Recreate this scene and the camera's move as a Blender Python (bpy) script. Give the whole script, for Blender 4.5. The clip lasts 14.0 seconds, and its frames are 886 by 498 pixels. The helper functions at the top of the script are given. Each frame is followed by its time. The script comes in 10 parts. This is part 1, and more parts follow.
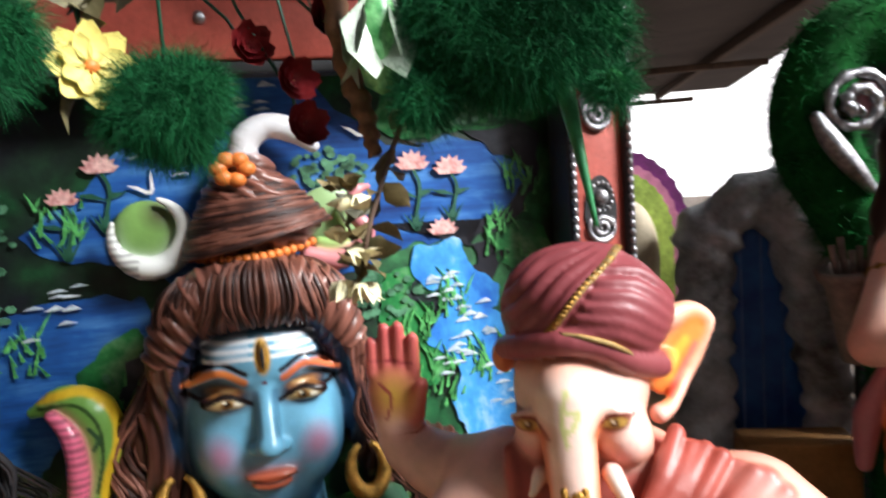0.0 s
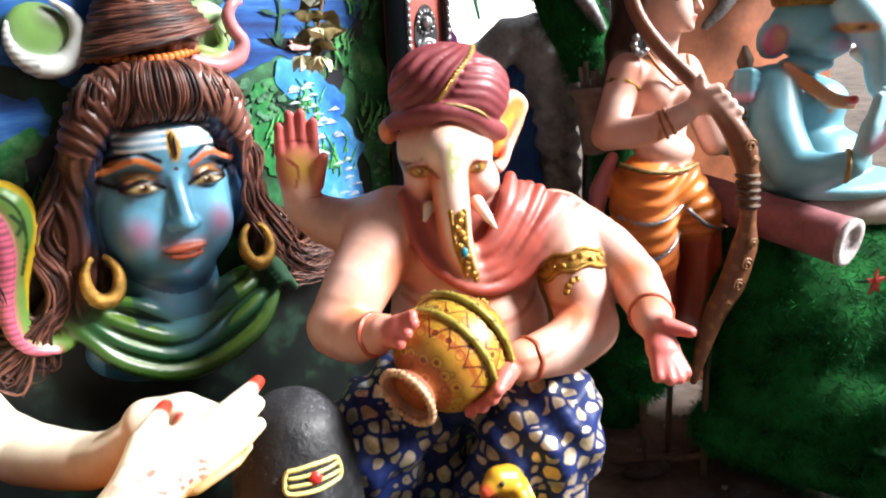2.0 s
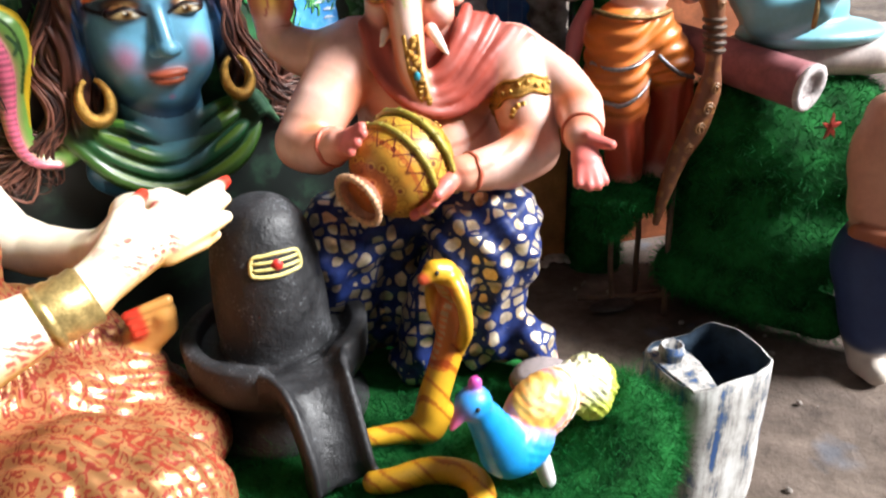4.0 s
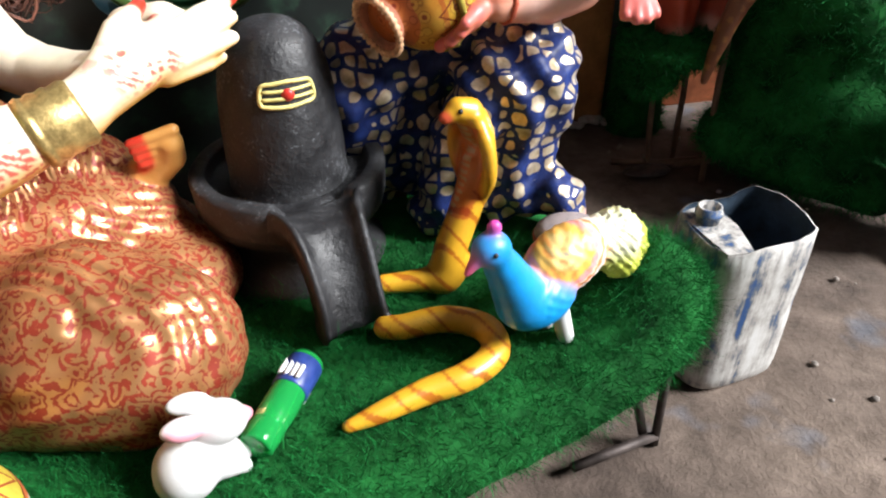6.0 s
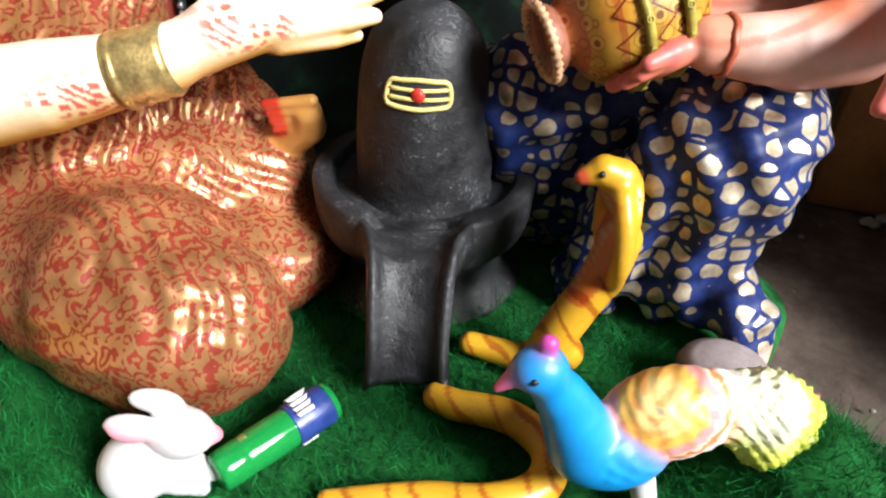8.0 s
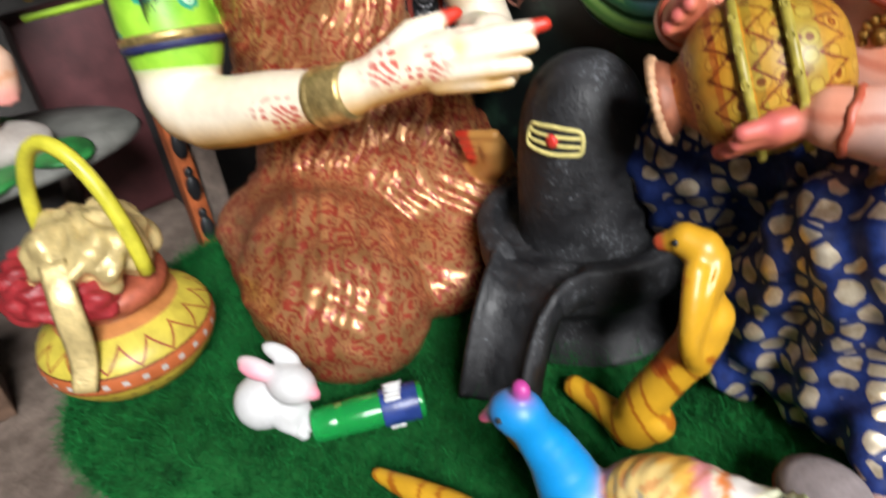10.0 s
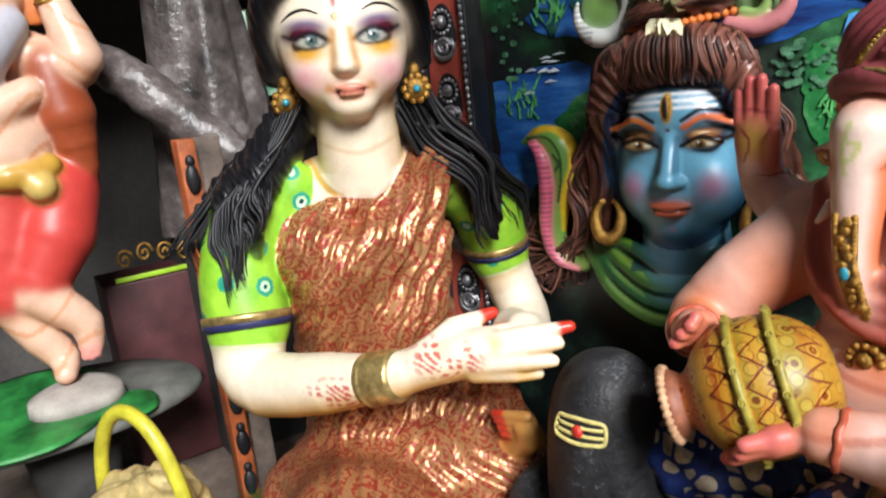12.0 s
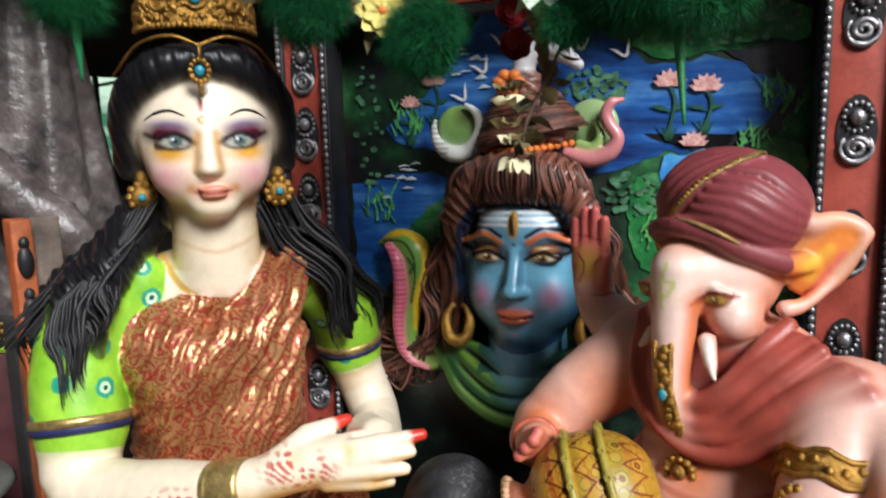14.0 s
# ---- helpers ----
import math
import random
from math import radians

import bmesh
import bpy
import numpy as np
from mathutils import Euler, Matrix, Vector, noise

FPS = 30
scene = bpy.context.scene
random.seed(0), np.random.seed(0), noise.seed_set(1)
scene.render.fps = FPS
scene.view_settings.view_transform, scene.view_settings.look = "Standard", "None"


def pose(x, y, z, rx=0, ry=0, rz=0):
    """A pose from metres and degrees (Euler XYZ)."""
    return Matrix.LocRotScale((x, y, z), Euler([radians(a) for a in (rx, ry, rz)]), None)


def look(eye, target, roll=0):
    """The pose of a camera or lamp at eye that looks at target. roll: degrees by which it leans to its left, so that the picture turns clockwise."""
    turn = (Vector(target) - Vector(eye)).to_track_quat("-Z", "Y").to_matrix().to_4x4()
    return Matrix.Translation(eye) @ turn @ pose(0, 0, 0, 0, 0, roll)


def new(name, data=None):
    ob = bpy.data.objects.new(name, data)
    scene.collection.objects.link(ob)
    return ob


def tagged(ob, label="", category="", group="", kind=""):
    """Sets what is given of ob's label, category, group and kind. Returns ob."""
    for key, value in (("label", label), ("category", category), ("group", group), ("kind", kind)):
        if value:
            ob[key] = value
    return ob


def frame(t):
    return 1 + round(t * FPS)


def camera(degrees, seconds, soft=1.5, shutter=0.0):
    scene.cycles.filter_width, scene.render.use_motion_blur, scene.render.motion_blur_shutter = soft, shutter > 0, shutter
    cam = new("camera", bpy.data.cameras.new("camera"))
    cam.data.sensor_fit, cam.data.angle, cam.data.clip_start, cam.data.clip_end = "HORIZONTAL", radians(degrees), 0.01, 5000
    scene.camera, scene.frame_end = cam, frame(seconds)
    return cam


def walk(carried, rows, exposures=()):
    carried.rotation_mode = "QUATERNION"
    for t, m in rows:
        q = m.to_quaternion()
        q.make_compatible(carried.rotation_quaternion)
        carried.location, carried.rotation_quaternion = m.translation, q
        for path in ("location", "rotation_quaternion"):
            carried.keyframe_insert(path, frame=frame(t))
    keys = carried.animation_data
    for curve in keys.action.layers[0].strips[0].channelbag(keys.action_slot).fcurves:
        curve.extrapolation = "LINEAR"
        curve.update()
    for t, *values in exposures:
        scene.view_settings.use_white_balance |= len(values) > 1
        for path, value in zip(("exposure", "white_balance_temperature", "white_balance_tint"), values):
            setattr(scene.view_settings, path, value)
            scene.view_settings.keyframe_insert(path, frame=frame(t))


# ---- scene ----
cam = camera(63.6, 14.0, 2.1, 0.3)
EXPO = [(0.0, 0.75), (1.0, 1.02), (2.0, 1.3), (2.5, 1.33), (4.0, 1.2), (6.5, 0.88), (7.7, 0.82), (9.8, 0.15), (10.5, 0.05), (12.0, 0.12), (13.5, -0.12), (14.0, -0.1)]
PATH = [
    (0, (0.592, 0.884, 1.759), (0.3, 2.854, 1.567), -4.0),
    (0.5, (0.505, 0.768, 1.72), (0.555, 2.735, 1.361), -3.4),
    (1, (0.415, 0.632, 1.705), (0.547, 2.581, 1.275), -4.2),
    (1.5, (0.3, 0.546, 1.673), (0.629, 2.462, 1.203), -2.6),
    (2, (0.209, 0.448, 1.65), (0.666, 2.31, 1.08), -2.3),
    (2.5, (0.24, 0.327, 1.65), (0.638, 2.182, 1.016), -2.5),
    (3, (0.275, 0.23, 1.623), (0.549, 2.096, 0.96), -2.9),
    (3.5, (0.308, 0.189, 1.602), (0.524, 2.025, 0.838), -2.9),
    (4, (0.329, 0.194, 1.559), (0.675, 1.963, 0.691), -2.3),
    (4.2, (0.329, 0.19, 1.538), (0.667, 1.924, 0.601), -2.1),
    (6.3, (0.359, 0.296, 1.415), (0.565, 1.889, 0.225), -0.6),
    (6.5, (0.354, 0.387, 1.387), (0.562, 1.97, 0.182), 0.2),
    (7, (0.383, 0.501, 1.367), (0.48, 2.073, 0.135), -1.6),
    (7.5, (0.52, 0.559, 1.379), (0.251, 2.129, 0.169), -1.5),
    (7.7, (0.591, 0.573, 1.38), (0.187, 2.127, 0.187), -0.1),
    (9.8, (1.056, 0.828, 1.378), (-0.176, 1.838, 0.168), -5.7),
    (10, (1.112, 0.829, 1.425), (-0.291, 1.742, 0.332), -8.0),
    (10.5, (1.178, 0.79, 1.476), (-0.41, 1.642, 0.607), -8.8),
    (11, (1.209, 0.798, 1.504), (-0.415, 1.656, 0.712), -9.0),
    (11.5, (1.221, 0.798, 1.552), (-0.433, 1.751, 0.955), -7.0),
    (12, (1.219, 0.789, 1.571), (-0.431, 1.814, 1.095), -6.2),
    (12.5, (1.223, 0.782, 1.608), (-0.437, 1.856, 1.308), -5.2),
    (13, (1.244, 0.763, 1.63), (-0.374, 1.909, 1.368), -3.9),
    (13.5, (1.257, 0.748, 1.655), (-0.258, 2.042, 1.48), -2.3),
    (14, (1.238, 0.742, 1.67), (-0.163, 2.135, 1.359), -1.4),
]
walk(cam, [(t, look(e, g, r)) for t, e, g, r in PATH], exposures=EXPO)


# ---- world, sun and exposure ----
world = bpy.data.worlds.new("overcast_sky")
scene.world = world
world.use_nodes = True
_wn = world.node_tree.nodes
_sky = _wn.new("ShaderNodeTexSky")
_sky.sky_type = "NISHITA"
_sky.sun_disc = False
_sky.sun_elevation, _sky.sun_rotation = radians(36), radians(107)
_sky.air_density, _sky.dust_density = 1.0, 4.0
_soft = _wn.new("ShaderNodeMix")
_soft.data_type = "RGBA"
_soft.inputs[0].default_value = 0.75
_soft.inputs[7].default_value = (9.0, 9.2, 9.6, 1)
world.node_tree.links.new(_sky.outputs[0], _soft.inputs[6])
world.node_tree.links.new(_soft.outputs[2], _wn["Background"].inputs[0])
_wn["Background"].inputs[1].default_value = 0.01

sun = new("sun", bpy.data.lights.new("sun", "SUN"))
sun.data.energy, sun.data.angle, sun.data.color = 6.0, radians(21), (0.975, 0.985, 1.0)
sun.matrix_world = look((5.3, 0.2, 4.7), (0.3, 1.7, 0.8))


# ---- materials ----
def nodes_of(name):
    m = bpy.data.materials.new(name)
    m.use_nodes = True
    nt = m.node_tree
    return m, nt, nt.nodes["Principled BSDF"]


def link(nt, a, b):
    nt.links.new(a, b)


def noise_node(nt, scale, detail=4.0, rough=0.6, coords=None):
    n = nt.nodes.new("ShaderNodeTexNoise")
    n.inputs["Scale"].default_value, n.inputs["Detail"].default_value, n.inputs["Roughness"].default_value = scale, detail, rough
    if coords is not None:
        link(nt, coords, n.inputs["Vector"])
    return n


def ramp_node(nt, fac, stops):
    r = nt.nodes.new("ShaderNodeValToRGB")
    e = r.color_ramp.elements
    while len(e) < len(stops):
        e.new(0.5)
    for el, (p, c) in zip(e, stops):
        el.position = p
        el.color = (*c, 1) if len(c) == 3 else c
    link(nt, fac, r.inputs[0])
    return r


def mix_node(nt, fac, a, b, mode="MIX"):
    m = nt.nodes.new("ShaderNodeMix")
    m.data_type, m.blend_type = "RGBA", mode
    for k, v in ((0, fac), (6, a), (7, b)):
        if isinstance(v, (int, float)):
            m.inputs[k].default_value = v
        elif isinstance(v, tuple):
            m.inputs[k].default_value = (*v[:3], 1)
        else:
            link(nt, v, m.inputs[k])
    return m.outputs[2]


def math_node(nt, op, a, b=None, c=None):
    m = nt.nodes.new("ShaderNodeMath")
    m.operation = op
    for k, v in enumerate((a, b, c)):
        if v is None:
            continue
        if isinstance(v, (int, float)):
            m.inputs[k].default_value = v
        else:
            link(nt, v, m.inputs[k])
    return m.outputs[0]


def bump_to(nt, bsdf, height, strength, distance=0.01):
    b = nt.nodes.new("ShaderNodeBump")
    b.inputs["Strength"].default_value, b.inputs["Distance"].default_value = strength, distance
    link(nt, height, b.inputs["Height"])
    link(nt, b.outputs[0], bsdf.inputs["Normal"])


def surface(name, color, rough=0.5, metal=0.0, var=0.25, scale=8.0, fine=90.0, bump=0.25, dist=0.003, tint=None):
    """A worn surface: one colour varied at two scales, uneven gloss and fine relief."""
    m, nt, p = nodes_of(name)
    co = nt.nodes.new("ShaderNodeTexCoord").outputs["Object"]
    big, small = noise_node(nt, scale, 5, 0.6, co), noise_node(nt, fine, 3, 0.7, co)
    dark = tuple(c * (1 - var) for c in color)
    light = tuple(min(1, c * (1 + var * 0.6) + 0.01) for c in (tint or color))
    col = ramp_node(nt, big.outputs[0], [(0.3, dark), (0.7, light)]).outputs[0]
    grain = ramp_node(nt, small.outputs[0], [(0.3, (0.78, 0.78, 0.78)), (0.65, (1, 1, 1))]).outputs[0]
    link(nt, mix_node(nt, min(1, var * 2), col, grain, "MULTIPLY"), p.inputs["Base Color"])
    p.inputs["Metallic"].default_value = metal
    link(nt, math_node(nt, "MULTIPLY_ADD", big.outputs[0], 0.3, rough - 0.15), p.inputs["Roughness"])
    bump_to(nt, p, small.outputs[0], bump, dist)
    return m


def attr(nt, name):
    a = nt.nodes.new("ShaderNodeAttribute")
    a.attribute_name = name
    return a


def painted(name, patterns=(), rough=0.42, coat=0.15):
    """Airbrushed plaster: the paint lies in the point colours, and printed cloth follows the masks."""
    m, nt, p = nodes_of(name)
    co = nt.nodes.new("ShaderNodeTexCoord").outputs["Object"]
    col = attr(nt, "paint").outputs["Color"]
    wear = noise_node(nt, 22, 6, 0.7, co)
    col = mix_node(nt, 0.55, col, ramp_node(nt, wear.outputs[0], [(0.28, (0.72, 0.7, 0.68)), (0.62, (1, 1, 1))]).outputs[0], "MULTIPLY")
    fine = noise_node(nt, 160, 2, 0.6, co)
    sep = nt.nodes.new("ShaderNodeSeparateColor")
    link(nt, attr(nt, "cloth").outputs["Color"], sep.inputs[0])
    rgh, met, height = rough, 0.0, fine.outputs[0]
    for channel, make in enumerate(patterns):
        if make is None:
            continue
        mask = math_node(nt, "GREATER_THAN", sep.outputs[channel], 0.5)
        c2, r2, m2 = make(nt, co)
        col = mix_node(nt, mask, col, c2)
        blend = lambda a, b: math_node(nt, "ADD", math_node(nt, "MULTIPLY", math_node(nt, "SUBTRACT", 1.0, mask), a), math_node(nt, "MULTIPLY", mask, b))
        rgh, met = blend(rgh, r2), blend(met, m2)
    link(nt, col, p.inputs["Base Color"])
    for key, v in (("Roughness", rgh), ("Metallic", met)):
        if isinstance(v, (int, float)):
            p.inputs[key].default_value = v
        else:
            link(nt, v, p.inputs[key])
    lum = nt.nodes.new("ShaderNodeRGBToBW")
    link(nt, col, lum.inputs[0])
    body = ramp_node(nt, lum.outputs[0], [(0.01, (0.35, 0.35, 0.35)), (0.12, (1, 1, 1))]).outputs[0]
    link(nt, math_node(nt, "MULTIPLY", body, coat), p.inputs["Coat Weight"])
    link(nt, math_node(nt, "MULTIPLY", body, 0.5), p.inputs["Specular IOR Level"])
    p.inputs["Coat Roughness"].default_value = 0.3
    bump_to(nt, p, height, 0.12, 0.002)
    return m


def brocade(nt, co):
    """Red silk woven with gold scrolls."""
    warp = noise_node(nt, 20, 2, 0.5, co)
    bent = nt.nodes.new("ShaderNodeVectorMath")
    bent.operation = "MULTIPLY_ADD"
    link(nt, warp.outputs["Color"], bent.inputs[0])
    bent.inputs[1].default_value = (0.055, 0.055, 0.055)
    link(nt, co, bent.inputs[2])
    v = nt.nodes.new("ShaderNodeTexVoronoi")
    v.inputs["Scale"].default_value = 27
    link(nt, bent.outputs[0], v.inputs["Vector"])
    # curls: rings about the cell centres, broken by a second, finer growth
    rings = math_node(nt, "SINE", math_node(nt, "MULTIPLY", v.outputs["Distance"], 17.0))
    fine = noise_node(nt, 115, 2, 0.5, bent.outputs[0])
    scroll = math_node(nt, "ADD", rings, math_node(nt, "MULTIPLY_ADD", fine.outputs[0], 6.0, -3.0))
    gold = ramp_node(nt, math_node(nt, "MULTIPLY_ADD", scroll, 0.25, 0.5), [(0.38, (0, 0, 0)), (0.46, (1, 1, 1))]).outputs[0]
    big = noise_node(nt, 5, 3, 0.6, co)
    red = ramp_node(nt, big.outputs[0], [(0.3, (0.15, 0.018, 0.01)), (0.7, (0.32, 0.04, 0.02))]).outputs[0]
    col = mix_node(nt, gold, red, ramp_node(nt, big.outputs[0], [(0.35, (0.32, 0.14, 0.05)), (0.65, (0.58, 0.3, 0.13))]).outputs[0])
    return col, math_node(nt, "MULTIPLY_ADD", gold, -0.14, 0.48), math_node(nt, "MULTIPLY_ADD", gold, 0.45, 0.15)


def dotted(nt, co):
    """Navy silk with rows of large gold leaf spots."""
    warp = noise_node(nt, 8, 2, 0.5, co)
    bent = nt.nodes.new("ShaderNodeVectorMath")
    bent.operation = "MULTIPLY_ADD"
    link(nt, warp.outputs["Color"], bent.inputs[0])
    bent.inputs[1].default_value = (0.04, 0.04, 0.04)
    link(nt, co, bent.inputs[2])
    v = nt.nodes.new("ShaderNodeTexVoronoi")
    v.feature = "DISTANCE_TO_EDGE"
    v.inputs["Scale"].default_value, v.inputs["Randomness"].default_value = 24, 0.55
    link(nt, bent.outputs[0], v.inputs["Vector"])
    f = nt.nodes.new("ShaderNodeTexVoronoi")
    f.inputs["Scale"].default_value, f.inputs["Randomness"].default_value = 24, 0.55
    link(nt, bent.outputs[0], f.inputs["Vector"])
    rim = noise_node(nt, 60, 2, 0.5, co)
    near = math_node(nt, "LESS_THAN", math_node(nt, "MULTIPLY_ADD", rim.outputs[0], 0.12, f.outputs["Distance"]), 0.56)
    gap = ramp_node(nt, v.outputs["Distance"], [(0.1, (0, 0, 0)), (0.13, (1, 1, 1))]).outputs[0]
    gold = math_node(nt, "MULTIPLY", near, gap)
    tone = noise_node(nt, 26, 4, 0.7, co)
    blue = ramp_node(nt, tone.outputs[0], [(0.3, (0.006, 0.01, 0.05)), (0.7, (0.018, 0.04, 0.18))]).outputs[0]
    leaf = ramp_node(nt, tone.outputs[0], [(0.3, (0.4, 0.28, 0.15)), (0.7, (0.85, 0.76, 0.6))]).outputs[0]
    col = mix_node(nt, gold, blue, leaf)
    return col, math_node(nt, "MULTIPLY_ADD", gold, -0.12, 0.5), math_node(nt, "MULTIPLY", gold, 0.6)


def rosettes(nt, co):
    """Lime cloth with teal rosettes."""
    v = nt.nodes.new("ShaderNodeTexVoronoi")
    v.inputs["Scale"].default_value, v.inputs["Randomness"].default_value = 11.0, 0.4
    link(nt, co, v.inputs["Vector"])
    spokes = noise_node(nt, 150, 2, 0.5, co)
    d = math_node(nt, "ADD", v.outputs["Distance"], math_node(nt, "MULTIPLY_ADD", spokes.outputs[0], 0.12, -0.06))
    tone = noise_node(nt, 14, 4, 0.6, co)
    lime = ramp_node(nt, tone.outputs[0], [(0.3, (0.16, 0.42, 0.02)), (0.7, (0.36, 0.66, 0.05))]).outputs[0]
    spot = ramp_node(nt, d, [(0.0, (0.01, 0.05, 0.04)), (0.07, (0.01, 0.05, 0.04)), (0.08, (0.5, 0.75, 0.55)), (0.15, (0.45, 0.7, 0.4)),
                             (0.17, (0.01, 0.25, 0.16)), (0.26, (0.02, 0.3, 0.18)), (0.3, (0.3, 0.6, 0.05))]).outputs[0]
    on = math_node(nt, "LESS_THAN", d, 0.29)
    return mix_node(nt, on, lime, spot), 0.45, 0.0


M_gold = surface("gilt", (0.46, 0.25, 0.05), 0.4, 0.8, 0.6, 45, 220, 0.7, 0.004)
M_silver = surface("silver_relief", (0.42, 0.42, 0.44), 0.35, 0.8, 0.6, 60, 220, 0.6, 0.003)
M_black = surface("black_stone", (0.007, 0.0075, 0.009), 0.52, 0.0, 0.5, 14, 120, 0.35, 0.002, (0.022, 0.022, 0.025))
M_red_frame = surface("red_lacquer", (0.42, 0.07, 0.045), 0.45, 0.0, 0.4, 9, 80)
M_dark = surface("dark_trim", (0.012, 0.012, 0.014), 0.5, 0.0, 0.4, 12, 90)
M_wood = surface("old_wood", (0.11, 0.06, 0.035), 0.65, 0.0, 0.5, 12, 70, 0.5, 0.004)
M_iron = surface("rusty_iron", (0.06, 0.045, 0.04), 0.6, 0.5, 0.5, 25, 120, 0.5, 0.002)
M_white = surface("white_paint", (0.75, 0.75, 0.74), 0.5, 0.0, 0.15, 18, 120)
M_cream = surface("cream_petal", (0.72, 0.66, 0.42), 0.6, 0.0, 0.25, 25, 120)
M_yellow = surface("yellow_petal", (0.72, 0.62, 0.16), 0.6, 0.0, 0.25, 25, 120)
M_redpetal = surface("red_petal", (0.3, 0.015, 0.02), 0.5, 0.0, 0.4, 30, 120)
M_leaf = surface("dull_leaf", (0.06, 0.09, 0.025), 0.55, 0.0, 0.5, 20, 90, tint=(0.16, 0.13, 0.06))
M_orange = surface("orange_paint", (0.75, 0.2, 0.03), 0.5, 0.0, 0.25, 20, 120)
M_fluff = surface("green_wool", (0.003, 0.055, 0.01), 0.95, 0.0, 0.6, 9, 60, tint=(0.006, 0.11, 0.018))
M_fluff.node_tree.nodes["Principled BSDF"].inputs["Specular IOR Level"].default_value = 0.12
M_teal = surface("turquoise_gem", (0.02, 0.25, 0.35), 0.25, 0.0, 0.2, 40, 120)


# ---- building blocks ----
def mesh_from(name, verts, faces, material=None, smooth=True):
    me = bpy.data.meshes.new(name)
    me.from_pydata([tuple(map(float, v)) for v in verts], [], [tuple(int(i) for i in f) for f in faces])
    if material is not None:
        me.materials.append(material)
    if smooth:
        me.polygons.foreach_set("use_smooth", [True] * len(me.polygons))
    me.update()
    return me


def part(name, bm, material, parent=None, label="", smooth=True):
    """Links a bmesh, or a (verts, faces) pair, as one mesh object under a thing or a part."""
    if isinstance(bm, tuple):
        me = mesh_from(name, *bm, material, smooth)
    else:
        me = bpy.data.meshes.new(name)
        bm.to_mesh(me)
        bm.free()
        me.materials.append(material)
        if smooth:
            me.polygons.foreach_set("use_smooth", [True] * len(me.polygons))
    ob = new(name, me)
    if parent is not None:
        ob.parent = parent
    if label:
        ob["label"] = label
    return ob


def thing(name, label, category, m=None, group="", kind=""):
    """An Empty at the base of a thing, for its parts."""
    ob = tagged(new(name), label, category, group, kind)
    ob.empty_display_size = 0.05
    if m is not None:
        ob.matrix_world = m
    return ob


def box_geo(cx, cy, cz, sx, sy, sz, bevel=0.0, m=None):
    bm = bmesh.new()
    bmesh.ops.create_cube(bm, size=1.0, matrix=Matrix.Translation((cx, cy, cz)) @ Matrix.Diagonal((sx, sy, sz, 1)))
    if bevel:
        bmesh.ops.bevel(bm, geom=bm.edges[:], offset=bevel, segments=2, affect="EDGES", profile=0.6)
    if m is not None:
        bm.transform(m)
    return bm


def spline(points, per=8):
    """A smooth run through points (of any width), Catmull-Rom."""
    p = np.array(points, float)
    p = np.vstack([2 * p[0] - p[1], p, 2 * p[-1] - p[-2]])
    out = []
    for i in range(1, len(p) - 2):
        for s in np.linspace(0, 1, per, endpoint=False):
            a, b, c, d = p[i - 1], p[i], p[i + 1], p[i + 2]
            out.append(0.5 * (2 * b + (c - a) * s + (2 * a - 5 * b + 4 * c - d) * s * s + (3 * b - a - 3 * c + d) * s**3))
    out.append(p[-2])
    return np.array(out)


def tube_geo(points, radii, sides=10, flat=1.0, caps=True, ripple=None):
    """A tube along points with its radii; flat squeezes it along its second axis."""
    pts = np.array(points, float)
    rad = np.broadcast_to(np.array(radii, float), (len(pts),)) if np.ndim(radii) == 0 else np.interp(np.linspace(0, 1, len(pts)), np.linspace(0, 1, len(radii)), radii)
    tan = np.gradient(pts, axis=0)
    tan /= np.linalg.norm(tan, axis=1, keepdims=True) + 1e-9
    ref = np.array((0.0, 0.0, 1.0)) if abs(tan[0][2]) < 0.9 else np.array((0.0, 1.0, 0.0))
    side = np.cross(ref, tan[0])
    verts, faces = [], []
    for i, (p, t, r) in enumerate(zip(pts, tan, rad)):
        side = side - t * (side @ t)
        side /= np.linalg.norm(side) + 1e-9
        up = np.cross(t, side)
        for k in range(sides):
            a = 2 * math.pi * k / sides
            q = r * (1 + (ripple(i, a) if ripple else 0))
            verts.append(p + side * math.cos(a) * q + up * math.sin(a) * q * flat)
    for i in range(len(pts) - 1):
        for k in range(sides):
            a, b = i * sides + k, i * sides + (k + 1) % sides
            faces.append((a, b, b + sides, a + sides))
    if caps:
        faces.append(tuple(range(sides))[::-1])
        faces.append(tuple(range((len(pts) - 1) * sides, len(pts) * sides)))
    return verts, faces


def lathe_geo(profile, sides=32, m=None, wobble=0.0):
    """A turned body from (radius, height) pairs."""
    verts, faces = [], []
    for i, (r, z) in enumerate(profile):
        for k in range(sides):
            a = 2 * math.pi * k / sides
            q = r * (1 + wobble * math.sin(3 * a + z * 9))
            verts.append(Vector((q * math.cos(a), q * math.sin(a), z)))
    for i in range(len(profile) - 1):
        for k in range(sides):
            a, b = i * sides + k, i * sides + (k + 1) % sides
            faces.append((a, b, b + sides, a + sides))
    if profile[0][0] > 1e-4:
        faces.append(tuple(range(sides))[::-1])
    if profile[-1][0] > 1e-4:
        faces.append(tuple(range((len(profile) - 1) * sides, len(profile) * sides)))
    if m is not None:
        verts = [m @ v for v in verts]
    return verts, faces


